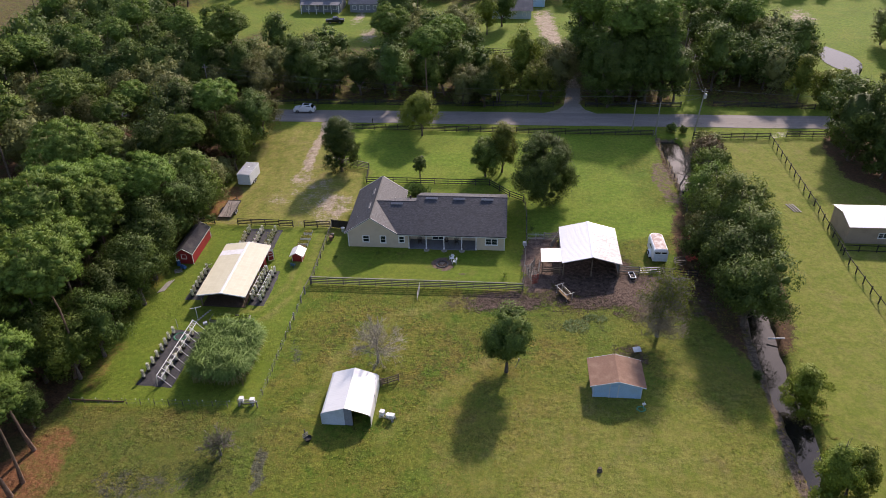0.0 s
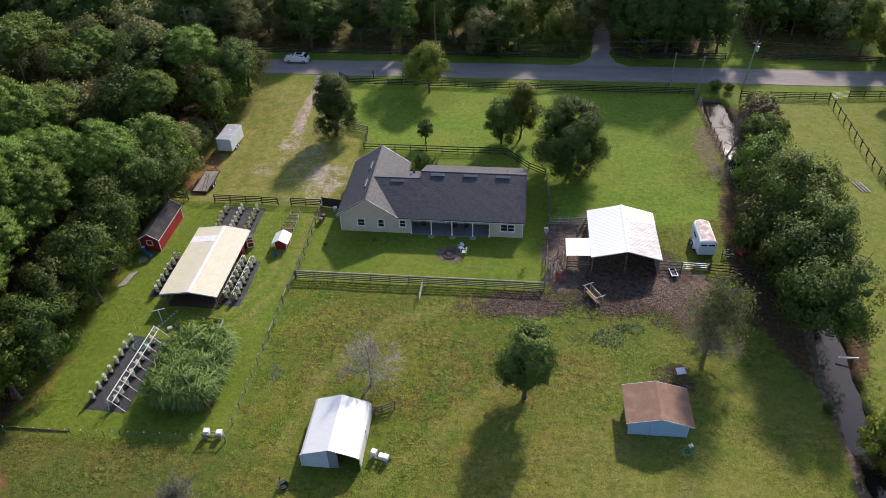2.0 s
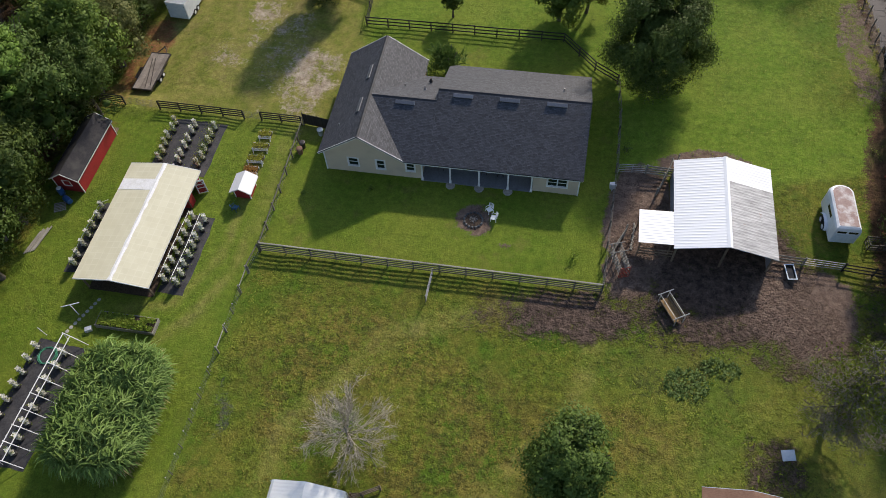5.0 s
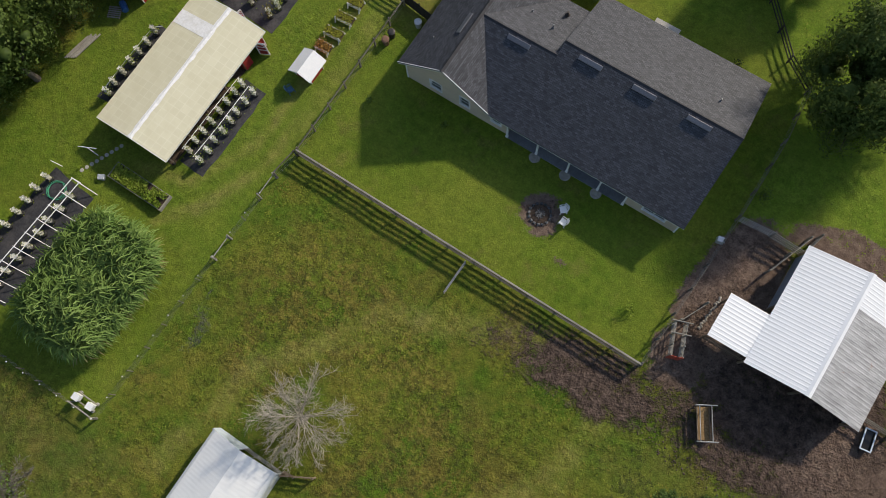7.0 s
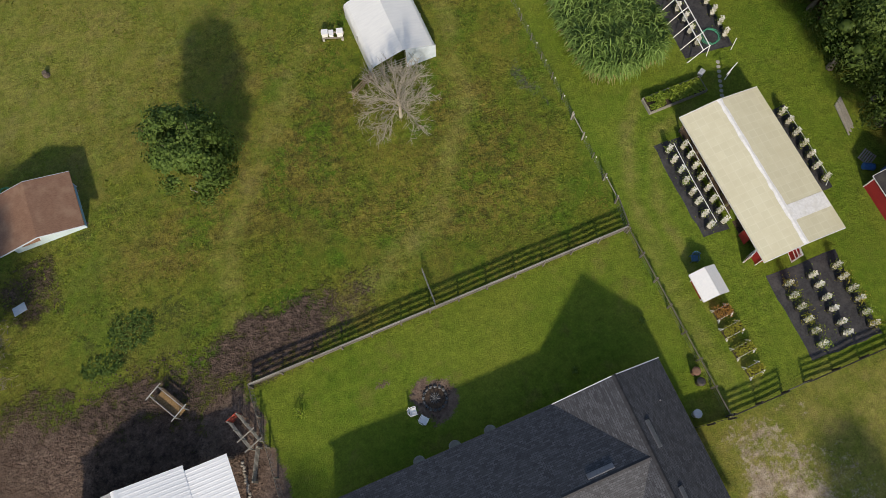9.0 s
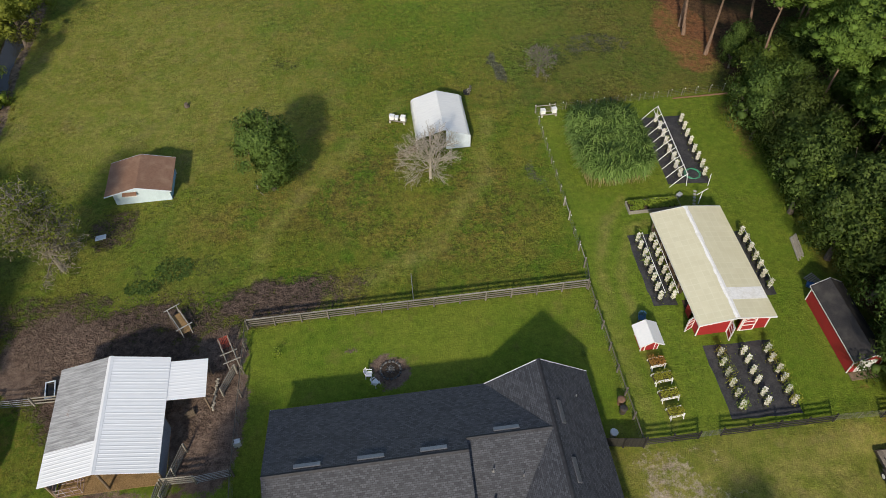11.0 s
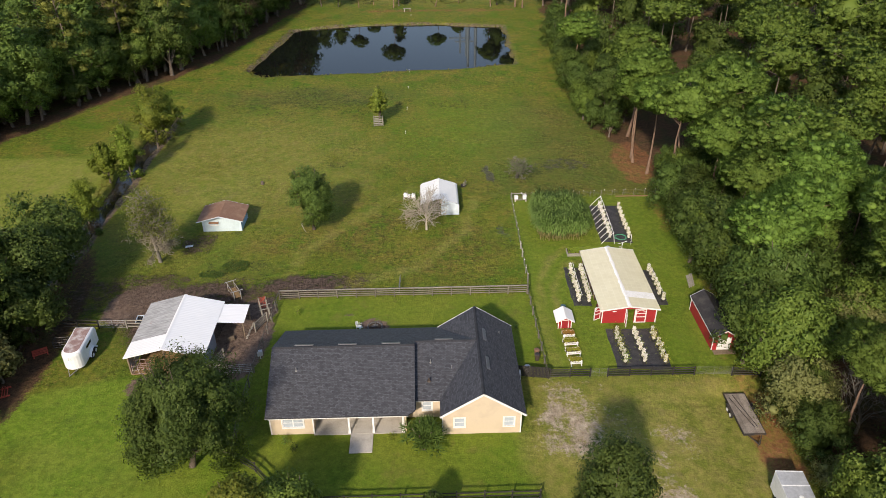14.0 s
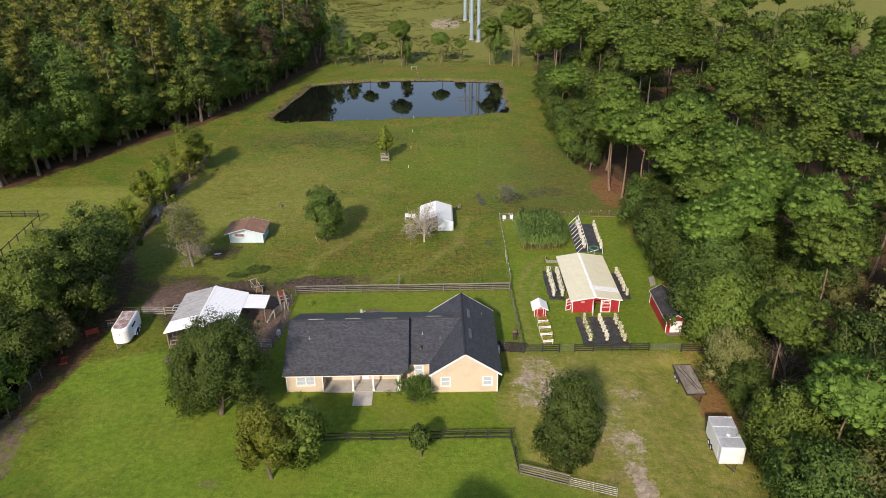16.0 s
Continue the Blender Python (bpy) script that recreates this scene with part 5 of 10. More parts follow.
    for (x0, y0), (x1, y1) in zip(edge, edge[1:]):
        L = math.hypot(x1 - x0, y1 - y0)
        for i in range(int(L / 3.6)):
            t = i * 3.6 / L
            a, b = x0 + (x1 - x0) * t + float(rng.uniform(1.0, 3.2)), y0 + (y1 - y0) * t - 1.2
            plant(choose(rng, (("dark", 4), ("tall", 4), ("oak", 1), ("russet", 0.6))), a + float(rng.uniform(-0.5, 1.5)), b, float(rng.uniform(0.5, 1.12)), rng)
    woodland("east_woods", "dense hardwood and cypress swamp woods", far, 2)
    # the belt beyond the road
    far = []
    belts = [
        ([(-135, 154), (-2, 154), (-3, 168), (-8, 172), (-30, 174), (-66, 178), (-76, 186), (-96, 190), (-102, 240), (-135, 240)], 5.2),
        ([(-3, 154.5), (10, 154.5), (10, 172), (4, 174)], 5.0),
        ([(-30, 180), (-10, 178), (-8, 188), (-28, 190)], 5.5),
        ([(17, 154.5), (35.5, 154.5), (37, 185), (34, 205), (20, 200), (17.5, 180)], 4.6),
        ([(46, 164), (60, 163), (70, 172), (73, 184), (70, 196), (50, 214), (47, 200)], 4.4),
        ([(-36, 204), (-22, 196), (-18, 212), (-34, 222)], 5.0),
        ([(-30, 240), (40, 242), (60, 262), (-60, 262)], 6.5),
        ([(92, 166), (135, 156), (135, 205), (96, 204)], 6.0),
        ([(-135, 240), (135, 250), (135, 275), (-135, 275)], 7.5),
    ]
    for n, (poly, step) in enumerate(belts):
        x, y, d = spots(poly, step, 20 + n)
        for a, b, e in zip(x, y, d):
            # large share of grey-leaved trees puts distance haze into the belt's colour
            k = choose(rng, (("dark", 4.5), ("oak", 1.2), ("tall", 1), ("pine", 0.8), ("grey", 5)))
            if n == 1:
                k = choose(rng, (("maple", 4), ("oak", 1)))
            s = float(rng.uniform(0.72, 1.0))
            if n == 3:
                k, s = choose(rng, (("tall", 4), ("pine", 3), ("oak", 2))), s * 1.2
            if b < 163 and abs(a) < 70 and n < 5:
                plant(k, a, b, s * 0.95, rng)
            else:
                far.append((k, a, b, s))
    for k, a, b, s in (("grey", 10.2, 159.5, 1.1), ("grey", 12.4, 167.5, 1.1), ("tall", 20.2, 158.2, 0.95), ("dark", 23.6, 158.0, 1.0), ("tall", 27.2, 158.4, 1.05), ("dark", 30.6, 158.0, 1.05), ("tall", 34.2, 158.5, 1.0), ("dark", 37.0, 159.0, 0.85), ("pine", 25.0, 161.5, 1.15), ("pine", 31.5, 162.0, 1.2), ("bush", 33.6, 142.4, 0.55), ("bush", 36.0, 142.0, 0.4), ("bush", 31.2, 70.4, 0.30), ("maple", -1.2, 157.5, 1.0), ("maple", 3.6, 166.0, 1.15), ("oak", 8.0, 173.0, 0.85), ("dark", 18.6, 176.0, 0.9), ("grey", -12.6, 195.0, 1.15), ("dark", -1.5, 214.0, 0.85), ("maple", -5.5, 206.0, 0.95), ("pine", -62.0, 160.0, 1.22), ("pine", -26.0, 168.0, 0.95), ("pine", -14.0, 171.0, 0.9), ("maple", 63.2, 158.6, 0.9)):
        plant(k, a, b, s, rng)
    woodland("north_woods", "dark belt of mixed trees beyond the road", far, 3)
    # the far wood behind the power line field
    far = []
    x, y, d = spots([(-260, -205), (160, -205), (160, -250), (-260, -250)], 7.0, 50)
    for a, b, e in zip(x, y, d):
        far.append((choose(rng, (("pine", 3), ("tall", 2), ("dark", 2))), a, b, float(rng.uniform(0.7, 0.95))))
    woodland("far_woods", "distant pine woods behind the open field", far, 4)


def lone(kind, seed, loc, h, r, base, leaves, size, bark, leaf, label, name="tree", **kw):
    z = float(ground_height(loc[0], loc[1])) - 0.02
    return tree(name, tree_arrays(kind, seed, h, r, base, leaves, size, **kw), M[bark], M[leaf], (*loc, z), 37.0 * seed % 360, label)


def build_lone_trees():
    lone("oak", 1, (1.0, 69.8), 9.6, 3.15, 1.7, 18000, 0.23, "bark", "hardwood", "upright green oak standing alone in the pasture", "oak_tree", limbs=14)
    lone("cone", 2, (-16.6, 138.5), 10.2, 3.7, 1.4, 13000, 0.26, "bark", "maple", "yellow-topped maple beside the road fence", "maple_tree", limbs=12)
    lone("oak", 3, (-29.9, 122.2), 10.4, 3.3, 0.4, 22000, 0.22, "bark", "oakdark", "dense dark green tree beside the gravel drive", "oak_tree", limbs=12)
    lone("oak", 4, (-3.2, 121.6), 7.6, 2.9, 0.7, 11000, 0.25, "bark", "oak", "small green tree at the front paddock fence", "oak_tree")
    lone("cone", 5, (-0.3, 123.2), 10.2, 2.8, 1.0, 11000, 0.25, "bark", "maple", "slender maple with yellow top in the front paddock", "maple_tree")
    lone("oak", 6, (7.3, 113.1), 12.2, 5.5, 0.6, 52000, 0.22, "bark", "oakdark", "large spreading dark oak beside the house yard", "oak_tree", limbs=16)
    lone("oak", 7, (-15.1, 120.6), 4.2, 1.35, 1.2, 1600, 0.30, "bark", "oakdark", "small clipped tree inside the front fence", "small_tree")
    lone("cone", 8, (-6.5, 31.2), 7.8, 1.75, 1.5, 3600, 0.28, "bark", "maple", "young yellowing tree in a wooden crate guard", "young_tree")
    for n, (x, y, h, r) in enumerate([(34.8, 65.6, 9.0, 2.7), (32.6, 51.8, 11.8, 2.6), (35.6, 53.6, 7.6, 2.2), (32.2, 39.6, 12.0, 3.5), (31.7, 35.0, 10.0, 3.2)]):
        lone("cone", 10 + n, (x, y), h, r * 0.95, 0.7, 6500, 0.24, "bark", "maple" if n in (3,) else "greenoak", "slim green tree on the ditch bank", "ditch_tree")
    for n, (k, x, y, h, r, lf) in enumerate([("oak", 34.0, 97.0, 15.8, 6.2, "oak"), ("oak", 31.8, 87.5, 12.4, 4.8, "oakdark"), ("oak", 34.9, 91.0, 13.5, 4.3, "oak"), ("oak", 32.2, 80.8, 12.2, 4.8, "hardwood"), ("oak", 34.6, 104.8, 11.5, 5.0, "oakdark"), ("oak", 30.4, 101.0, 6.0, 2.8, "greyleaf"), ("oak", 30.2, 94.0, 9.0, 3.9, "oakdark"), ("oak", 33.8, 112.0, 9.5, 3.8, "oak"), ("oak", 36.0, 119.5, 7.5, 3.2, "oak"), ("oak", 36.8, 126.0, 6.6, 3.0, "russet"), ("oak", 38.2, 131.0, 5.6, 2.6, "greyleaf")]):
        lone(k, 30 + n, (x, y), h, r, 0.8, 13000 if h > 11 else 6500, 0.33, "bark", lf, "leafy tree in the clump along the ditch", "ditch_tree", limbs=12)
    for n, (x, y, h, r) in enumerate([(64.0, 131, 16, 7.0), (74, 126, 16, 6.8), (67, 124, 12, 5.4), (76, 138, 17, 7.2), (84, 130, 17, 7.0), (67, 142, 13, 5.6), (69.5, 158.0, 8.0, 4.4), (78, 120, 13, 6.0)]):
        lone("oak", 60 + n, (x, y), h, r, 0.6, 6500, 0.46, "bark", "maple" if n == 6 else "oakdark", "yellowing tree beside the road fence" if n == 6 else "broad dark oak at the field edge", "oak_tree")
    # thin pines along the south end of the pond
    rng = np.random.default_rng(9)
    for n, (x, y, s) in enumerate([(9, -58, 0.62), (3, -57, 0.55), (-7, -56, 0.72), (-8.5, -58, 0.60), (-19, -57, 0.62), (-35, -56, 0.75), (-37, -57.5, 0.80), (-42, -55, 0.95), (-44, -54, 0.9), (14, -58.5, 0.62), (-26, -60, 0.4), (-1, -60, 0.42)]):
        plant("pine" if n % 3 else "tall", x, y, s, rng, label="thin tree with bare trunk behind the pond")
    # leafless tree
    v, f = fan_arrays(3, 6.4, 3.3)
    ob = thing("bare_tree", (-15.1, 70.5, 0), 20, "leafless grey tree with fine spreading twigs", "tree")
    array_mesh("trunk", v, f, M["deadwood"], ob)
    v, f = fan_arrays(8, 3.4, 1.9)
    ob = thing("small_bare_tree", (-30.1, 54.6, 0), 0, "small thin tree with few leaves in the pasture", "tree")
    array_mesh("trunk", v, f, M["greybark"], ob)
    r2 = np.random.default_rng(4)
    at = np.array([0, 0, 2.1]) + r2.normal(size=(420, 3)) * [0.85, 0.85, 0.5]
    cv, cf = cards(r2, at, r2.normal(size=(420, 3)), np.full(420, 0.2), np.full(420, 0.12))
    array_mesh("crown", cv, cf, M["oak"], ob)
    for n, (x, y, h, r) in enumerate([(-59.5, 118.5, 9.5, 4.2), (-57.0, 110.5, 8.5, 3.6), (-63.0, 106.0, 10.0, 4.0)]):
        v, f = bare_arrays(40 + n, h, r, 4, 0.2)
        ob = thing("bare_tree", (x, y, float(ground_height(x, y))), 50 * n, "dead grey tree with bare limbs among the woods", "tree", "dead trees")
        array_mesh("trunk", v, f, M["greybark"], ob)
    v, f = fan_arrays(12, 7.5, 4.0)
    ob = thing("bare_tree", (31.4, 120.5, 0), 0, "thin grey tree leaning over the ditch water", "tree")
    ob.matrix_basis = pose(31.4, 120.5, float(ground_height(31.4, 120.5)) - 0.1, 0, 20, 0)
    array_mesh("trunk", v, f, M["greybark"], ob)
    # grey tree hung with moss
    v, f = upright_arrays(5, 10.0, 4.0, 0.28)
    ob = thing("mossy_tree", (20.7, 77.6, 0), 60, "grey half-bare tree draped with hanging moss", "tree")
    array_mesh("trunk", v, f, M["greybark"], ob)
    at = v[r2.integers(len(v), size=9000)]
    at = at[(at[:, 2] > 2.2) & (np.hypot(at[:, 0], at[:, 1]) > 0.5)]
    at = at[(at[:, 2] < 4.9) | (r2.random(len(at)) < 0.08)]
    at = at + r2.normal(size=at.shape) * [0.3, 0.3, 0.2]
    cv, cf = cards(r2, at - [0, 0, 0.35], r2.normal(size=(len(at), 3)) * [1, 1, 0.1], r2.uniform(0.35, 0.95, len(at)), np.full(len(at), 0.09))
    array_mesh("hanging_moss", cv, cf, M["moss"], ob)
    at = v[r2.integers(len(v), size=5200)]
    at = at[at[:, 2] > 4.9]
    cv, cf = cards(r2, at * [1.15, 1.15, 1] + r2.normal(size=at.shape) * 0.3, r2.normal(size=at.shape) + [0, 0, 0.6], r2.uniform(0.18, 0.34, len(at)), np.full(len(at), 0.16))
    array_mesh("crown", cv, cf, M["greenoak"], ob)
    # strap-leaved shrub before the house
    ob = thing("strap_leaf_shrub", (-14.3, 111.8, 0), 0, "dark strap-leaved shrub beside the front porch", "shrub")
    bm = B()
    for k in range(5):
        a = k * 1.26
        tube(bm, [(0.1 * math.cos(a), 0.1 * math.sin(a), -0.1), (0.5 * math.cos(a), 0.5 * math.sin(a), 1.6), (1.0 * math.cos(a), 1.0 * math.sin(a), 2.8)], [0.09, 0.07, 0.04], 5)
    part("trunk", bm, M["bark"], ob)
    lists = [spiky(r2, np.array([r2.normal() * 0.7, r2.normal() * 0.7, r2.uniform(1.0, 2.9)]), 0.95, 60, 0.75, 0.13) for k in range(30)]
    cv, cf = join_arrays(lists)
    array_mesh("crown", cv, cf, M["oakdark"], ob)


build_woods()
build_lone_trees()

# ---- buildings ----
def wall_run(bm, axis, a0, a1, at, thick, z0, z1, holes=()):
    """A straight wall along x or y, from at to at + thick, in one piece, with openings (from, to, low, high)."""
    us = sorted({a0, a1, *(h[0] for h in holes), *(h[1] for h in holes)})
    zs = sorted({z0, z1, *(h[2] for h in holes), *(h[3] for h in holes)})
    zs = [z for z in zs if z0 <= z <= z1]
    made = {}

    def vert(u, d, z):
        key = (round(u, 4), d, round(z, 4))
        if key not in made:
            w = at + thick * d
            made[key] = bm.verts.new((u, w, z) if axis == "x" else (w, u, z))
        return made[key]

    def solid(i, j):
        if not (0 <= i < len(us) - 1 and 0 <= j < len(zs) - 1):
            return False
        u, z = (us[i] + us[i + 1]) / 2, (zs[j] + zs[j + 1]) / 2
        return not any(h[0] < u < h[1] and h[2] < z < h[3] for h in holes)

    for i in range(len(us) - 1):
        for j in range(len(zs) - 1):
            if not solid(i, j):
                continue
            p, q, lo, hi = us[i], us[i + 1], zs[j], zs[j + 1]
            for d in (0, 1):
                bm.faces.new([vert(p, d, lo), vert(q, d, lo), vert(q, d, hi), vert(p, d, hi)])
            for ok, c in ((solid(i - 1, j), ((p, lo), (p, hi))), (solid(i + 1, j), ((q, lo), (q, hi))), (solid(i, j - 1), ((p, lo), (q, lo))), (solid(i, j + 1), ((p, hi), (q, hi)))):
                if not ok:
                    (u0, w0), (u1, w1) = c
                    bm.faces.new([vert(u0, 0, w0), vert(u1, 0, w1), vert(u1, 1, w1), vert(u0, 1, w0)])


def wall(parent, axis, a0, a1, at, thick, z0, z1, holes=(), mat=None, label="", world=True, name="wall"):
    bm = B()
    wall_run(bm, axis, a0, a1, at, thick, z0, z1, holes)
    return part(name, bm, mat or M["stucco"], parent, label, world=world)


def gable(parent, pts, off, mat, world=True, name="gable_wall"):
    """A triangular wall piece: three corners and its thickness as an offset."""
    bm = B()
    v = [bm.verts.new(p) for p in pts] + [bm.verts.new(Vector(p) + Vector(off)) for p in pts]
    for f in ((0, 1, 2), (5, 4, 3), (0, 3, 4, 1), (1, 4, 5, 2), (2, 5, 3, 0)):
        bm.faces.new([v[i] for i in f])
    return part(name, bm, mat, parent, world=world)


def window_part(parent, axis, a0, a1, at, out, lo, hi, bars=1, world=True, trim=0.11):
    """A window under a building: trim, sashes, panes. out: +1 or -1, the side that is outside."""
    bm = B()

    def put(p, q, d0, d1, zl, zh):
        d0, d1 = sorted((at + out * d0, at + out * d1))
        if axis == "x":
            box(bm, p, q, d0, d1, zl, zh)
        else:
            box(bm, d0, d1, p, q, zl, zh)

    put(a0 - trim, a1 + trim, -0.02, 0.045, hi, hi + trim)
    put(a0 - trim, a1 + trim, -0.02, 0.075, lo - trim, lo)
    put(a0 - trim, a0, -0.02, 0.045, lo, hi)
    put(a1, a1 + trim, -0.02, 0.045, lo, hi)
    w = part("window", bm, M["white"], parent, "white-trimmed window", world=world)
    bm = B()
    step = (a1 - a0) / bars
    for k in range(bars):
        p, q = a0 + k * step, a0 + (k + 1) * step
        for s in ((p, p + 0.05, lo, hi), (q - 0.05, q, lo, hi), (p + 0.05, q - 0.05, lo, lo + 0.05), (p + 0.05, q - 0.05, hi - 0.05, hi), (p + 0.05, q - 0.05, (lo + hi) / 2 - 0.025, (lo + hi) / 2 + 0.025)):
            put(s[0], s[1], -0.07, -0.02, s[2], s[3])
    part("sash", bm, M["white"], w, world=world)
    for k in range(bars):
        bm = B()
        put(a0 + k * step + 0.05, a0 + (k + 1) * step - 0.05, -0.065, -0.05, lo + 0.05, hi - 0.05)
        part("pane", bm, M["blind"] if out > 0 and axis == "x" and world else M["glass"], w, world=world)
    return w


def build_house():
    ob = thing("house", (-11.7, 103.3, 0), 0, "single-storey tan stucco house with dark shingle roof", "house")
    T, H = 0.18, 2.56
    # walls
    wall(ob, "x", -23.8, -14.4, 97.0, T, 0, H, [(-21.5, -20.55, 0.95, 2.0), (-18.75, -17.95, 0.85, 2.05), (-15.85, -15.05, 1.0, 2.05)], label="shaded rear wall")
    wall(ob, "x", -3.8, 0.45, 97.0, T, 0, H, [(-2.45, -0.65, 1.0, 2.05)])
    wall(ob, "x", -14.4, -3.8, 99.5, T, 0, H, [(-12.6, -11.8, 0.9, 2.05), (-10.9, -9.0, 0.05, 2.1), (-7.2, -6.3, 0.9, 2.05)])
    wall(ob, "y", 97.0 + T, 99.5, -14.4, -T, 0, H)
    wall(ob, "y", 97.0 + T, 99.5, -3.8, T, 0, H)
    wall(ob, "y", 97.0 + T, 110.0 - T, -23.8, T, 0, H, [(104.0, 104.9, 0.9, 2.0)])
    wall(ob, "y", 97.0 + T, 109.5 - T, 0.45, -T, 0, H)
    wall(ob, "x", -23.8, -16.2, 110.0, -T, 0, H, [(-23.15, -22.15, 0.95, 2.1), (-18.35, -17.35, 0.95, 2.1)], label="sunlit cream front wall")
    wall(ob, "y", 107.6, 110.0 - T, -16.2, -T, 0, H)
    wall(ob, "x", -16.2, -12.7, 107.6, -T, 0, H, [(-15.2, -14.3, 0.95, 2.05)])
    wall(ob, "y", 107.6, 109.5, -12.7, T, 0, H)
    wall(ob, "x", -12.7 + T, -3.7, 107.4, -T, 0, H, [(-8.85, -7.95, 0.05, 2.1), (-6.4, -5.0, 0.9, 2.1)])
    wall(ob, "y", 107.4, 109.5 - T, -3.7, T, 0, H)
    wall(ob, "x", -3.7, 0.45, 109.5, -T, 0, H, [(-2.75, -0.75, 0.95, 2.1)])
    # gable triangles
    for y in (97.0, 110.0 - T):
        gable(ob, ((-23.95, y, H), (-16.2, y, H), (-20.1, y, 5.28)), (0, T, 0), M["stucco"])
    gable(ob, ((0.27, 97.0, H), (0.27, 109.6, H), (0.27, 103.3, 5.62)), (T, 0, 0), M["stucco"])
    # roof slopes
    E0, RZ, MZ, WZ = 2.72, 5.86, 5.40, 5.52
    s = (RZ - E0) / 6.7
    up_s, up_n = (0, 1, s), (0, -1, s)
    roofs = [
        ("south_slope", [(-13.6, 96.6, E0), (0.75, 96.6, E0), (0.75, 103.3, RZ), (-13.6, 103.3, RZ)], (1, 0, 0), up_s),
        ("north_slope", [(0.75, 110.0, E0), (-12.9, 110.0, E0), (-13.6, 109.6, E0 + 0.19), (-13.6, 103.3, RZ), (0.75, 103.3, RZ)], (1, 0, 0), up_n),
        ("south_slope", [(-16.05, 96.6, E0), (-13.6, 96.6, E0), (-13.6, 102.22, MZ), (-20.05, 102.22, MZ)], (1, 0, 0), up_s),
        ("north_slope", [(-13.6, 108.1, 2.72), (-16.2, 108.1, 2.72), (-20.05, 102.22, MZ), (-13.6, 102.22, MZ)], (1, 0, 0), (0, -1, 0.45)),
        ("east_slope", [(-16.0, 96.6, E0), (-16.0, 110.4, E0), (-20.1, 110.4, WZ), (-20.1, 96.6, WZ)], (0, 1, 0), (-1, 0, 0.67)),
        ("west_slope", [(-24.25, 110.4, E0), (-24.25, 96.6, E0), (-20.1, 96.6, WZ), (-20.1, 110.4, WZ)], (0, 1, 0), (1, 0, 0.67)),
    ]
    roof = None
    for name, pts, u, v in roofs:
        bm = B()
        slab(bm, pts, 0.14, u, v)
        if roof is None:
            roof = part("roof", bm, M["shingle"], ob, "charcoal shingle roof", world=True)
        else:
            part("roof_slope", bm, M["shingle"], ob, world=True)
    bm = B()
    box(bm, -13.68, -13.58, 102.3, 109.5, 2.8, 2.9)
    v = [bm.verts.new(p) for p in ((-13.6, 102.22, MZ - 0.1), (-13.6, 103.3, RZ - 0.06), (-13.6, 109.6, E0 + 0.1), (-13.6, 108.1, 2.6))]
    bm.faces.new(v)
    part("step_wall", bm, M["shingle"], ob, world=True)
    # ridge caps
    for a, b in (((-13.6, 103.3, RZ + 0.01), (0.75, 103.3, RZ + 0.01)), ((-20.05, 102.22, MZ + 0.01), (-13.6, 102.22, MZ + 0.01)), ((-20.1, 96.6, WZ + 0.01), (-20.1, 110.4, WZ + 0.01))):
        bm = B()
        a, b = Vector(a), Vector(b)
        d = (b - a).normalized()
        w = Vector((-d.y, d.x, 0)) * 0.16
        n = int((b - a).length / 0.3)
        for k in range(n):
            p, q = a + (b - a) * k / n, a + (b - a) * (k + 1.05) / n
            e = 0.02 + 0.004 * (k % 3)
            vs = [bm.verts.new(c) for c in (p - w - Vector((0, 0, 0.08)), p + Vector((0, 0, e)), p + w - Vector((0, 0, 0.08)), q - w - Vector((0, 0, 0.09)), q + Vector((0, 0, e - 0.01)), q + w - Vector((0, 0, 0.09)))]
            bm.faces.new((vs[0], vs[1], vs[4], vs[3]))
            bm.faces.new((vs[1], vs[2], vs[5], vs[4]))
        tagged(part("ridge_cap", bm, M["shingle"], ob, world=True), kind="stuff")
    # fascia, gutters
    for a, b in (((-16.0, 96.64, 2.6), (0.68, 96.64, 2.6)), ((0.68, 109.96, 2.6), (-12.9, 109.96, 2.6)), ((-13.7, 108.07, 2.6), (-16.1, 108.07, 2.6)), ((-24.21, 96.66, 2.6), (-24.21, 110.34, 2.6)), ((-16.03, 108.2, 2.6), (-16.03, 110.34, 2.6))):
        bm = B()
        bar(bm, a, b, 0.06, 0.17)
        part("fascia", bm, M["white"], ob, "white fascia board", world=True)
    for y in (96.63, 110.40):
        for x, z in ((-24.25, E0 - 0.1), (-15.98, E0 - 0.1)):
            bm = B()
            bar(bm, (x, y, z), (-20.1, y, WZ - 0.1), 0.05, 0.2)
            part("barge_board", bm, M["white"], ob, world=True)
    for y in (96.6, 110.0):
        bm = B()
        bar(bm, (0.71, y, E0 - 0.12), (0.71, 103.3, RZ - 0.12), 0.05, 0.18)
        part("barge_board", bm, M["white"], ob, world=True)
    # soffits
    for c in ((-15.9, 0.45, 96.62, 97.0, 2.44, 2.48), (-14.2, -3.9, 97.0, 99.5, 2.42, 2.46), (-12.6, 0.45, 107.4, 109.95, 2.42, 2.46)):
        bm = B()
        box(bm, *c)
        part("soffit", bm, M["white"], ob, world=True)
    # corner trim
    for x, y in ((-23.83, 96.97), (0.42, 96.97), (-23.83, 109.95), (-16.24, 109.95), (0.42, 109.47), (-3.72, 109.47)):
        bm = B()
        box(bm, x - 0.03, x + 0.09, y - 0.02, y + 0.07, 0, 2.45)
        part("corner_board", bm, M["white"], ob, world=True)
    # porches
    bm = B()
    box(bm, -14.4, -3.8, 96.75, 99.5, -0.1, 0.10)
    part("rear_porch_floor", bm, M["slate"], ob, world=True)
    bm = B()
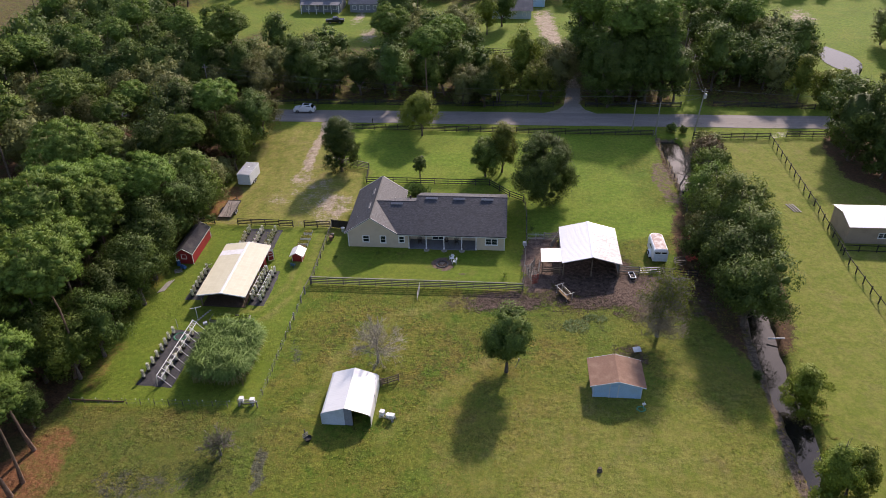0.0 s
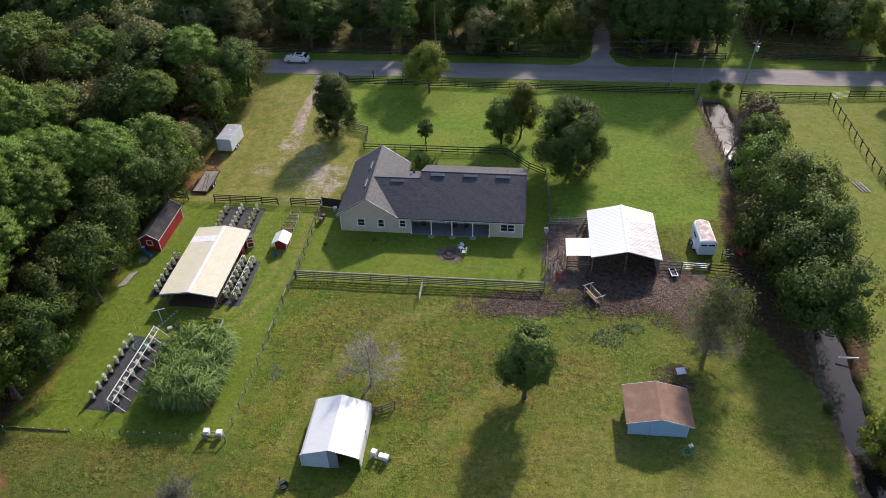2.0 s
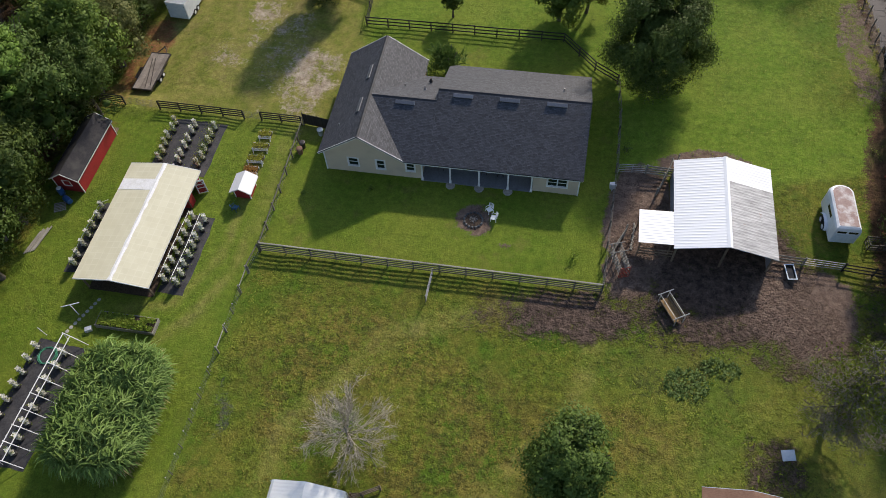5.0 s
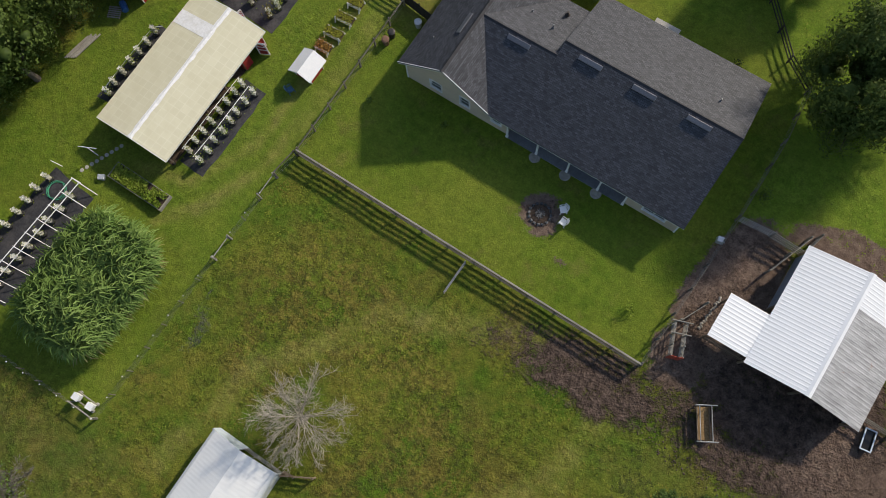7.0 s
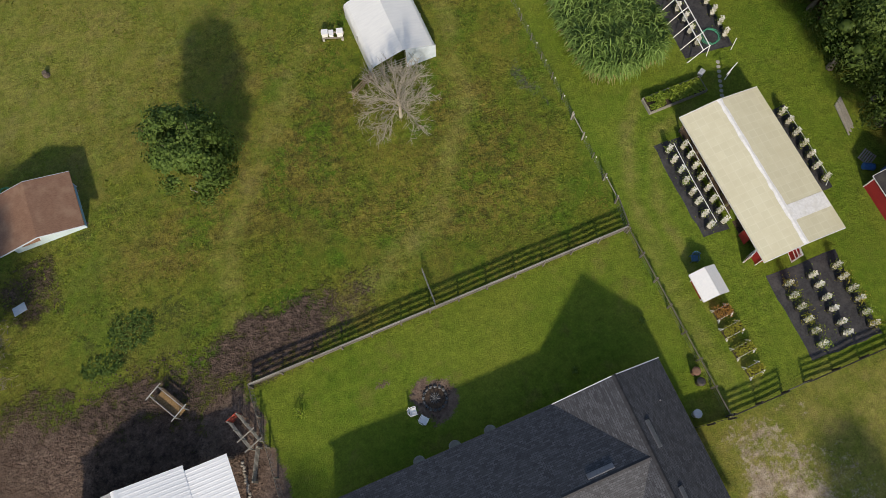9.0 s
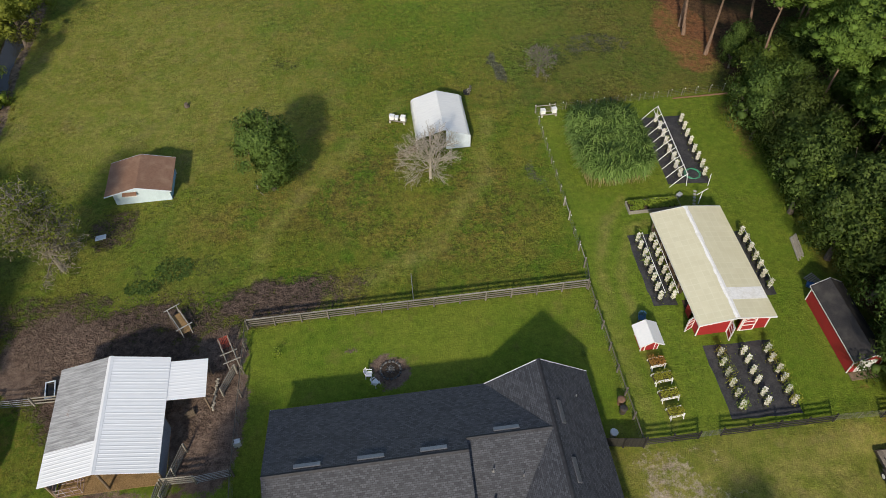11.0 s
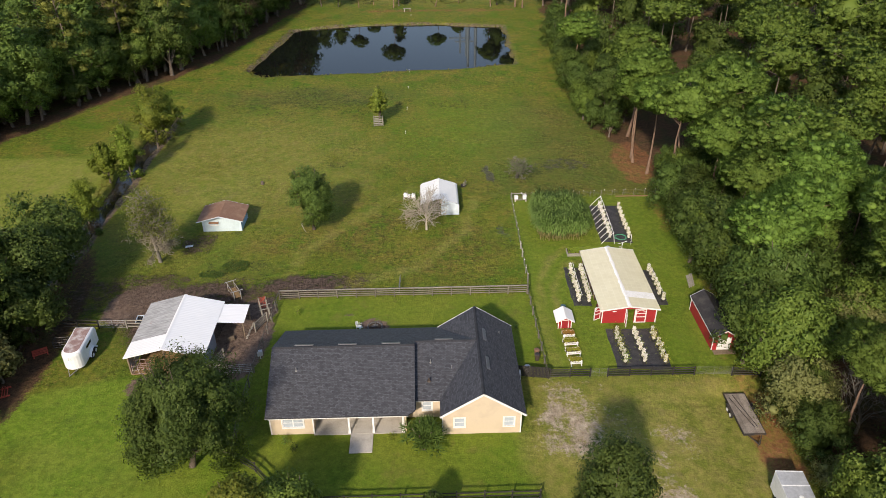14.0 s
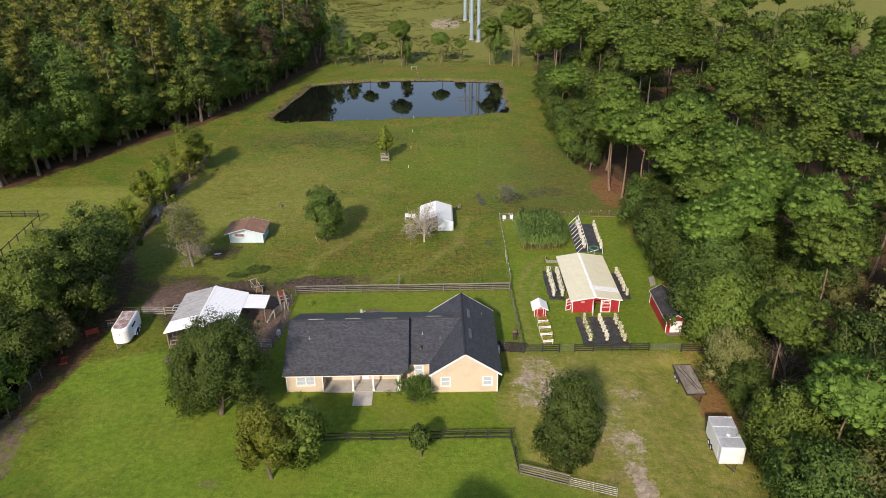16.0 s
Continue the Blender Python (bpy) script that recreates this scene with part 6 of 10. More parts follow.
    box(bm, -12.6, -3.7, 107.4, 109.7, -0.1, 0.10)
    part("front_porch_floor", bm, M["concrete"], ob, world=True)
    for x in (-11.6, -8.85, -6.1, -14.3, -3.9):
        bm = B()
        box(bm, x - 0.07, x + 0.07, 96.75, 96.89, 0.1, 2.45)
        box(bm, x - 0.11, x + 0.11, 96.71, 96.93, 0.1, 0.3)
        box(bm, x - 0.11, x + 0.11, 96.71, 96.93, 2.3, 2.45)
        part("porch_post", bm, M["white"], ob, world=True)
    for x in (-7.15, -9.5, -12.4):
        bm = B()
        box(bm, x - 0.09, x + 0.09, 109.45, 109.63, 0.1, 2.45)
        box(bm, x - 0.13, x + 0.13, 109.41, 109.67, 0.1, 0.3)
        part("porch_post", bm, M["white"], ob, world=True)
    # windows and doors
    for a0, a1, lo, hi, n in ((-21.5, -20.55, 0.95, 2.0, 1), (-18.75, -17.95, 0.85, 2.05, 1), (-15.85, -15.05, 1.0, 2.05, 1), (-2.45, -0.65, 1.0, 2.05, 2)):
        window_part(ob, "x", a0, a1, 97.0, -1, lo, hi, n)
    for a0, a1 in ((-12.6, -11.8), (-7.2, -6.3)):
        window_part(ob, "x", a0, a1, 99.5, -1, 0.9, 2.05, 1)
    window_part(ob, "x", -10.9, -9.0, 99.5, -1, 0.12, 2.1, 2)
    for a0, a1, n in ((-23.15, -22.15, 1), (-18.35, -17.35, 1)):
        window_part(ob, "x", a0, a1, 110.0, 1, 0.95, 2.1, n)
    window_part(ob, "x", -2.75, -0.75, 109.5, 1, 0.95, 2.1, 2)
    window_part(ob, "x", -15.2, -14.3, 107.6, 1, 0.95, 2.05, 1)
    window_part(ob, "x", -6.4, -5.0, 107.4, 1, 0.9, 2.1, 2)
    window_part(ob, "y", 104.0, 104.9, -23.8, -1, 0.9, 2.0, 1)
    bm = B()
    box(bm, -8.82, -7.98, 107.3, 107.36, 0.06, 2.08)
    box(bm, -8.7, -8.1, 107.36, 107.38, 1.2, 1.95)
    box(bm, -8.7, -8.1, 107.36, 107.38, 0.2, 1.0)
    door = part("front_door", bm, M["white"], ob, "white panelled front door", world=True)
    bm = B()
    lathe(bm, [(0.02, 0), (0.035, 0.03), (0.02, 0.06)], 8)
    k = part("door_knob", bm, M["steel"], door)
    k.matrix_basis = pose(-8.1 + 11.7, 107.4 - 103.3, 1.0, -90)
    # low vents near the ridge
    def vent(cx, cy, cz, rz, tilt):
        bm = B()
        box(bm, -0.95, 0.95, -0.2, 0.2, -0.03, 0.07)
        bmesh.ops.bevel(bm, geom=bm.edges[:], offset=0.03, segments=1, affect="EDGES")
        v = part("roof_vent", bm, M["vent"], ob, "low dark metal roof vent")
        v.matrix_basis = pose(cx + 11.7, cy - 103.3, cz, 0, 0, rz) @ pose(0, 0, 0, tilt)
        bm = B()
        for q in range(8):
            box(bm, -0.82 + q * 0.21, -0.70 + q * 0.21, -0.21, -0.202, 0.0, 0.05)
        part("louvre", bm, M["darkmetal"], v)

    for x, y in ((-16.6, 101.75), (-11.2, 102.8), (-6.8, 102.8), (-2.4, 102.8)):
        vent(x, y, E0 + (y - 96.6) * s + 0.06, 0, math.degrees(math.atan(s)))
    for y in (101.0, 105.5):
        vent(-20.85, y, WZ - 0.75 * 0.665 + 0.06, -90, math.degrees(math.atan(0.665)))
    for x, y, z, r in ((-22.6, 99.3, 3.75, 0.05), (-1.9, 105.6, 4.8, 0.06), (-15.2, 104.5, 4.5, 0.06), (-17.3, 105.0, 4.1, 0.05), (-15.0, 106.4, 3.75, 0.10)):
        bm = B()
        tube(bm, [(0, 0, -0.2), (0, 0, 0.32)], r, 8)
        lathe(bm, [(r * 2.2, -0.06), (r * 1.2, 0.05)], 10)
        p = part("vent_pipe", bm, M["steel"] if r < 0.1 else M["darkmetal"], ob)
        p.matrix_basis = pose(x + 11.7, y - 103.3, z)
    # air unit on the west wall
    bm = B()
    box(bm, -24.75, -24.0, 101.9, 102.7, 0.1, 0.95)
    part("air_unit", bm, M["trailer"], ob, world=True, bevel=0.04)
    # path and round pads
    bm = B()
    box(bm, -9.45, -7.25, 109.7, 112.1, -0.05, 0.06)
    tagged(part("front_walk", bm, M["concrete"], None), "pale concrete slab before the front porch", "path", kind="structure")
    first = None
    for x in (-11.55, -8.8, -6.05):
        if first is None:
            bm = B()
            lathe(bm, [(0.44, 0.0), (0.46, 0.05), (0.42, 0.09)], 16)
            first = tagged(part("round_paver", bm, M["stone"], None), "round grey paver at the porch post", "paver", "porch pavers")
            first.matrix_basis = pose(x, 96.5, 0.0)
        else:
            copy_thing(first, pose(x, 96.5, 0.0))


def ribbed_sheet(bm, p0, p1, q0, q1, rib=0.26, high=0.009):
    """A roof sheet between an eave edge p0-p1 and a ridge edge q0-q1, with raised ribs that run up the slope."""
    p0, p1, q0, q1 = map(Vector, (p0, p1, q0, q1))
    n = max(1, round((p1 - p0).length / rib))
    up = (p1 - p0).cross(q0 - p0).normalized()
    if up.z < 0:
        up = -up
    row = []
    for k in range(n):
        for f, h in ((0.0, 0), (0.55, 0), (0.68, 1), (0.87, 1)):
            t = (k + f) / n
            row.append((p0.lerp(p1, t) + up * h * high, q0.lerp(q1, t) + up * h * high))
    row.append((p1, q1))
    low = [(bm.verts.new(a), bm.verts.new(b)) for a, b in row]
    under = [(bm.verts.new(a - up * 0.012), bm.verts.new(b - up * 0.012)) for a, b in row]
    for (a, b), (c, d) in zip(low, low[1:]):
        bm.faces.new((a, c, d, b))
    for (a, b), (c, d) in zip(under, under[1:]):
        bm.faces.new((a, b, d, c))
    for i in (0, 1):
        for k in range(len(row) - 1):
            bm.faces.new((low[k][i], under[k][i], under[k + 1][i], low[k + 1][i]))


def build_cattle_barn():
    ob = thing("cattle_barn", (13.1, 95.5, 0), 0, "open pole barn with white and rusty grey tin roof", "barn")
    x0, xr, x1, y0, y1, ze, zr = 8.8, 13.15, 17.4, 90.5, 100.4, 2.5, 3.62
    n = 11
    for k in range(n):
        a, b = y0 + (y1 - y0) * k / n, y0 + (y1 - y0) * (k + 1) / n
        lift = 0.004 * (k % 2)
        bm = B()
        ribbed_sheet(bm, (x0, a, ze + lift), (x0, b, ze + lift), (xr, a, zr + lift), (xr, b, zr + lift))
        part("roof_sheet", bm, M["newtin"], ob, world=True)
        bm = B()
        ribbed_sheet(bm, (x1, a, ze + lift), (x1, b, ze + lift), (xr, a, zr + lift), (xr, b, zr + lift))
        part("roof_sheet", bm, M["newtin"] if k >= 8 else M["oldtin"], ob, "" if k >= 8 else "rust-stained grey tin sheet", world=True)
    bm = B()
    slab(bm, [(xr - 0.22, y0 - 0.03, zr - 0.03), (xr, y0 - 0.03, zr + 0.05), (xr, y1 + 0.03, zr + 0.05), (xr - 0.22, y1 + 0.03, zr - 0.03)], 0.01)
    slab(bm, [(xr, y0 - 0.03, zr + 0.05), (xr + 0.22, y0 - 0.03, zr - 0.03), (xr + 0.22, y1 + 0.03, zr - 0.03), (xr, y1 + 0.03, zr + 0.05)], 0.01)
    part("ridge_cap", bm, M["newtin"], ob, world=True)
    for x in (9.1, 13.15, 17.1):
        for y in (90.9, 95.5, 100.0):
            h = zr if x == 13.15 else ze
            bm = B()
            tube(bm, [(x, y, -0.3), (x, y, h - 0.05)], 0.1, 8)
            part("post", bm, M["wood"], ob, world=True)
    for y in (90.9, 95.5, 100.0):
        for xa in (9.1, 17.1):
            bm = B()
            bar(bm, (xa, y, ze - 0.08), (xr, y, zr - 0.10), 0.06, 0.16)
            part("rafter", bm, M["wood"], ob, world=True)
    for y in (90.6, 100.3):
        for xa in (x0, x1):
            bm = B()
            bar(bm, (xa, y, ze - 0.09), (xr, y, zr - 0.09), 0.04, 0.17)
            part("barge_board", bm, M["trailer"], ob, world=True)
    for x in (9.1, 17.1):
        bm = B()
        box(bm, x - 0.04, x + 0.04, 90.7, 100.2, ze - 0.22, ze - 0.04)
        part("eave_beam", bm, M["wood"], ob, world=True)
    # sheet walls on the west side and at the back
    for k in range(5):
        bm = B()
        box(bm, 9.0, 9.03 + 0.01 * (k % 2), 95.6 + k * 0.88, 96.46 + k * 0.88, 0.1, 2.3)
        part("wall_sheet", bm, M["greysiding"], ob, "dark metal wall sheet", world=True)
    for k in range(6):
        bm = B()
        box(bm, 17.12, 17.15, 91.0 + k * 1.5, 92.4 + k * 1.5, 0.1, 2.2)
        part("wall_sheet", bm, M["greysiding"], ob, world=True)
    bm = B()
    box(bm, 9.2, 17.0, 95.6, 100.2, -0.05, 0.10)
    part("straw_bedding", bm, M["straw"], ob, world=True)
    # hay rack inside, at the open back
    rack = thing("hay_rack", (16.0, 99.6, 0), 5, "rusty round-bar hay rack", "rack")
    for z in (0.1, 0.65, 1.2):
        bm = B()
        for a, b in (((-0.9, -0.5), (0.9, -0.5)), ((0.9, -0.5), (0.9, 0.5)), ((0.9, 0.5), (-0.9, 0.5)), ((-0.9, 0.5), (-0.9, -0.5))):
            tube(bm, [(*a, z), (*b, z)], 0.03, 6)
        part("rail", bm, M["rusty"], rack)
    for x in (-0.9, -0.3, 0.3, 0.9):
        for y in (-0.5, 0.5):
            bm = B()
            tube(bm, [(x, y, 0), (x * 0.95, y, 1.25)], 0.03, 6)
            part("bar", bm, M["rusty"], rack)
    # lean-to roof
    lean = thing("lean_to", (7.35, 92.6, 0), 0, "low lean-to with white tin roof", "shelter")
    for k in range(4):
        a, b = 90.9 + 0.885 * k, 90.9 + 0.885 * (k + 1)
        bm = B()
        ribbed_sheet(bm, (5.85, a, 2.28), (5.85, b, 2.28), (8.95, a, 2.46), (8.95, b, 2.46))
        part("roof_sheet", bm, M["newtin"], lean, world=True)
    for x, y in ((6.05, 91.1), (6.05, 94.2), (8.6, 91.1)):
        bm = B()
        tube(bm, [(x, y, -0.2), (x, y, 2.27)], 0.07, 7)
        part("post", bm, M["wood"], lean, world=True)
    for z in (0.5, 0.9, 1.3):
        bm = B()
        bar(bm, (6.0, 91.0, z), (9.0, 91.0, z), 0.04, 0.14)
        part("rail", bm, M["wood"], lean, world=True)


def build_red_barn():
    """The long garden barn with a cream roof: open sides, red end."""
    ob = thing("garden_barn", (-38.5, 86.9, 0), 0, "red and white garden barn with cream translucent roof", "barn")
    x0, xr, x1, y0, y1, ze, zr = -42.05, -38.4, -35.05, 80.4, 93.4, 2.08, 2.62
    for name, xa in (("west", x0), ("east", x1)):
        bm = B()
        slab(bm, [(xa, y0, ze), (xa, y1, ze), (xr, y1, zr), (xr, y0, zr)] if xa > xr else [(xr, y0, zr), (xr, y1, zr), (xa, y1, ze), (xa, y0, ze)], 0.05, (0, 1, 0), (1, 0, 0))
        part("roof_slope", bm, M["fibre"], ob, "cream fibreglass roof slope", world=True)
    bm = B()
    rng = random.Random(2)
    pts = []
    for k in range(27):
        y = y0 + (y1 - y0) * k / 26
        pts.append((y, 0.20 + rng.uniform(-0.05, 0.05), 0.20 + rng.uniform(-0.05, 0.05)))
    vs = [(bm.verts.new((xr - a, y, zr - a * 0.148 + 0.012)), bm.verts.new((xr, y, zr + 0.03)), bm.verts.new((xr + b, y, zr - b * 0.161 + 0.012))) for y, a, b in pts]
    for p, q in zip(vs, vs[1:]):
        bm.faces.new((p[0], p[1], q[1], q[0]))
        bm.faces.new((p[1], p[2], q[2], q[1]))
    part("ridge_seal", bm, M["ridgewhite"], ob, "uneven white sealant along the ridge", world=True)
    bm = B()
    slab(bm, [(xr - 0.1, 90.2, zr - 0.015 + 0.016), (xr - 0.1, 91.5, zr - 0.015 + 0.016), (x0 + 0.05, 91.5, ze + 0.01 + 0.016), (x0 + 0.05, 90.2, ze + 0.01 + 0.016)], 0.006)
    part("patch_sheet", bm, M["ridgewhite"], ob, "white replacement roof sheet", world=True)
    for y in (y0 - 0.03, y1 + 0.03):
        for xa in (x0, x1):
            bm = B()
            bar(bm, (xa, y, ze - 0.07), (xr, y, zr - 0.07), 0.05, 0.16)
            part("barge_board", bm, M["white"], ob, world=True)
    for xa in (x0 + 0.02, x1 - 0.02):
        bm = B()
        box(bm, xa - 0.025, xa + 0.025, y0, y1, ze - 0.16, ze - 0.03)
        part("fascia", bm, M["white"], ob, world=True)
    for x in (-41.6, -35.5):
        for k in range(6):
            y = 80.8 + k * 2.42
            bm = B()
            box(bm, x - 0.07, x + 0.07, y - 0.07, y + 0.07, -0.2, ze - 0.05)
            part("post", bm, M["wood"], ob, world=True)
    for k in range(6):
        y = 80.8 + k * 2.42
        for xa in (-41.6, -35.5):
            bm = B()
            bar(bm, (xa, y, ze - 0.02), (xr, y, zr - 0.14), 0.05, 0.12)
            part("rafter", bm, M["wood"], ob, world=True)
    # red end room
    T = 0.08
    wall(ob, "x", -41.7, -35.4, 93.0, T, 0, 2.0, [(-39.15, -38.2, 0, 1.95)], M["red"], "red boarded end wall", name="end_wall")
    gable(ob, ((-41.7, 93.0, 2.0), (-35.4, 93.0, 2.0), (-38.4, 93.0, 2.5)), (0, 0.08, 0), M["red"])
    wall(ob, "y", 90.4 + T, 93.0, -35.4, -T, 0, 2.0, [(91.3, 92.2, 0, 1.9)], M["red"], name="side_wall")
    wall(ob, "y", 90.4 + T, 93.0, -41.7, T, 0, 2.0, (), M["red"], name="side_wall")
    wall(ob, "x", -41.6, -35.5, 90.4, T, 0, 2.0, (), M["red"], name="inner_wall")

    def barn_door(name, w, h, m, label):
        bm = B()
        box(bm, 0, w, -0.02, 0.02, 0.05, h)
        d = part(name, bm, M["red"], ob, label)
        d.matrix_basis = m
        bm = B()
        t = 0.1
        for a in ((0, t, 0.05, h), (w - t, w, 0.05, h), (t, w - t, 0.05, 0.05 + t), (t, w - t, h - t, h), (t, w - t, h * 0.42, h * 0.42 + t), (t, w - t, h * 0.68, h * 0.68 + t)):
            box(bm, a[0], a[1], -0.045, 0.045, a[2], a[3])
        n = 8
        arc = [(t + (w - 2 * t) * k / n, 0, h - 0.42 + 0.32 * math.sin(math.pi * k / n)) for k in range(n + 1)]
        for a, b in zip(arc, arc[1:]):
            bar(bm, a, b, 0.085, 0.07)
        part("door_trim", bm, M["white"], d, "white arched door trim")

    barn_door("sliding_door", 1.25, 1.95, pose(-40.55 + 38.5, 93.14 - 86.9, 0.0), "red door with white trim, slid open")
    barn_door("hinged_door", 0.95, 1.95, pose(-38.2 + 38.5, 93.1 - 86.9, 0.0, 0, 0, 80), "white-trimmed door standing open")
    barn_door("side_door", 0.9, 1.85, pose(-35.38 + 38.5, 92.2 - 86.9, 0.0, 0, 0, 25), "red side door standing ajar")
    for x in (-41.72, -35.38, -39.25, -38.15):
        bm = B()
        box(bm, x - 0.05, x + 0.05, 93.08, 93.13, 0, 2.0)
        part("corner_board", bm, M["white"], ob, world=True)
    bm = B()
    box(bm, -37.0, -36.55, 93.08, 93.11, 1.62, 1.74)
    part("sign_board", bm, M["white"], ob, world=True)
    bm = B()
    box(bm, -41.6, -35.5, 80.6, 90.4, -0.05, 0.035)
    part("floor_sheet", bm, M["soil"], ob, world=True)


def gable_shed(name, label, cx, cy, w, d, hw, hr, over, wall_mat, roof_mat, ridge="y", trim="white", roofname="roof_slope"):
    """A shed, w along x and d along y, with its ridge along x or y."""
    ob = thing(name, (cx, cy, 0), 0, label, "shed")
    T = 0.07
    for y in (-d / 2, d / 2 - T):
        wall(ob, "x", -w / 2, w / 2, y, T, 0, hw, (), wall_mat, world=False, name="end_wall")
        if ridge == "y":
            gable(ob, ((-w / 2, y, hw), (w / 2, y, hw), (0, y, hr)), (0, T, 0), wall_mat, False)
    for x in (-w / 2, w / 2 - T):
        wall(ob, "y", -d / 2 + T, d / 2 - T, x, T, 0, hw, (), wall_mat, world=False, name="side_wall")
    sl = (hr - hw) / (w / 2)
    ze = hw - over * sl + 0.06
    for sgn in (-1, 1):
        bm = B()
        xa = sgn * (w / 2 + over)
        pts = [(xa, -d / 2 - over, ze), (xa, d / 2 + over, ze), (0, d / 2 + over, hr + 0.06), (0, -d / 2 - over, hr + 0.06)]
        if ridge != "y":
            sl2 = (hr - hw) / (d / 2)
            ya = sgn * (d / 2 + over)
            pts = [(-w / 2 - over, ya, hw - over * sl2 + 0.06), (w / 2 + over, ya, hw - over * sl2 + 0.06), (w / 2 + over, 0, hr + 0.06), (-w / 2 - over, 0, hr + 0.06)]
        slab(bm, pts, 0.05)
        part(roofname, bm, roof_mat, ob)
        if ridge == "y" and trim:
            for y in (-d / 2 - over - 0.02, d / 2 + over + 0.02):
                bm = B()
                bar(bm, (xa, y, ze - 0.06), (0, y, hr - 0.0), 0.04, 0.11)
                part("barge_board", bm, M[trim], ob)
            bm = B()
            box(bm, xa - 0.02, xa + 0.02, -d / 2 - over, d / 2 + over, ze - 0.12, ze - 0.02)
            part("fascia", bm, M[trim], ob)
    if trim:
        for x in (-w / 2, w / 2):
            for y in (-d / 2, d / 2):
                bm = B()
                box(bm, x - 0.04, x + 0.04, y - 0.04, y + 0.04, 0, hw)
                part("corner_board", bm, M[trim], ob)
    return ob


def build_sheds():
    # long red shed under the trees
    ob = gable_shed("red_shed", "long red wooden shed with dark shingle roof", -47.9, 94.6, 2.6, 7.6, 1.95, 2.75, 0.18, M["red"], M["darkroof"])
    bm = B()
    box(bm, -0.75, 0.75, 3.8, 3.84, 0.05, 1.75)
    d = part("double_door", bm, M["white"], ob, "pale double door on the end wall")
    window_part(ob, "x", -0.35, 0.35, -3.8, -1, 0.95, 1.6, 1, world=False, trim=0.07)
    bm = B()
    box(bm, -1.2, 1.2, 3.9, 4.6, -0.05, 0.12)
    part("ramp", bm, M["wood"], ob)
    # well house
    ob = gable_shed("well_house", "small red pump house with white gable roof", -30.9, 93.1, 1.5, 1.6, 1.3, 1.75, 0.32, M["red"], M["pvc"])
    bm = B()
    box(bm, -0.4, 0.4, 0.8, 0.83, 0.08, 1.2)
    d = part("door", bm, M["red"], ob)
    bm = B()
    for a in ((-0.45, -0.38, 0.0, 1.25), (0.38, 0.45, 0.0, 1.25), (-0.38, 0.38, 1.18, 1.25)):
        box(bm, a[0], a[1], 0.8, 0.845, a[2], a[3])
    part("door_trim", bm, M["white"], d)
    # blue shed with brown roof
    ob = gable_shed("blue_shed", "pale blue board shed with brown roof on skids", 14.0, 68.0, 5.5, 3.7, 1.95, 2.75, 0.0, M["blue"], M["brownroof"], trim="")
    for o in list(ob.children):
        if o.name.startswith("roof_slope"):
            bpy.data.objects.remove(o)
    for sgn in (-1, 1):
        bm = B()
        xa = sgn * 3.25
        slab(bm, [(xa, -2.2, 2.0), (xa, 2.65, 2.0), (0, 2.65, 2.86), (0, -2.2, 2.86)], 0.06)
        part("roof_slope", bm, M["brownroof"], ob, "faded brown roll roofing")
        for y in (-2.22, 2.67):
            bm = B()
            bar(bm, (xa, y, 1.94), (0, y, 2.80), 0.035, 0.12)
            part("barge_board", bm, M["paleblue"], ob)
    # the sunward (+y) end takes the blue with the sunlight painted in
    for o in ob.children:
        if o.name.split(".")[0] in ("end_wall", "gable_wall") and o.data.vertices[0].co.y > 0:
            o.data.materials[0] = M["bleached"]
    for x in (-2.79, -0.9, 0.12, 2.79):
        bm = B()
        box(bm, x - 0.05, x + 0.05, -1.9, -1.85, 0, 2.0)
        part("batten", bm, M["paleblue"], ob)
    bm = B()
    box(bm, -0.8, 0.05, -1.91, -1.87, 0.05, 1.8)
    part("door", bm, M["blue"], ob, "plain blue boarded door")
    window_part(ob, "x", 0.5, 1.6, 1.85, 1, 1.05, 1.35, 2, world=False, trim=0.06)
    bm = B()
    slab(bm, [(0.35, 1.9, 1.62), (1.75, 1.9, 1.62), (1.75, 2.25, 1.45), (0.35, 2.25, 1.45)], 0.03)
    part("awning", bm, M["brownroof"], ob)
    for y in (-1.5, 1.5):
        bm = B()
        box(bm, -2.9, 2.9, y - 0.08, y + 0.08, -0.12, 0.02)
        part("skid", bm, M["wood"], ob)
    # rounded steel shelter
    ob = thing("steel_shelter", (-17.1, 63.1, 0), 0, "white steel livestock shelter with rounded eaves", "shelter")
    w, d, hw, hr = 2.85, 3.35, 1.75, 2.75
    prof = [(-w, 0.0), (-w, hw - 0.25), (-w + 0.09, hw - 0.02), (-w + 0.32, hw + 0.16), (0, hr), (w - 0.32, hw + 0.16), (w - 0.09, hw - 0.02), (w, hw - 0.25), (w, 0.0)]
    n = 24
    bm = B()
    rows = []
    for k in range(n * 2 + 1):
        y = -d + 2 * d * k / (2 * n)
        e = 0.002 if k % 2 else 0.0
        rows.append([bm.verts.new((x * (1 + e / w), y, z + (e if z > 0.1 else 0))) for x, z in prof])
    for a, b in zip(rows, rows[1:]):
        for j in range(len(prof) - 1):
            bm.faces.new((a[j], a[j + 1], b[j + 1], b[j]))
    part("shell", bm, M["carport"], ob, "white ribbed steel shell")

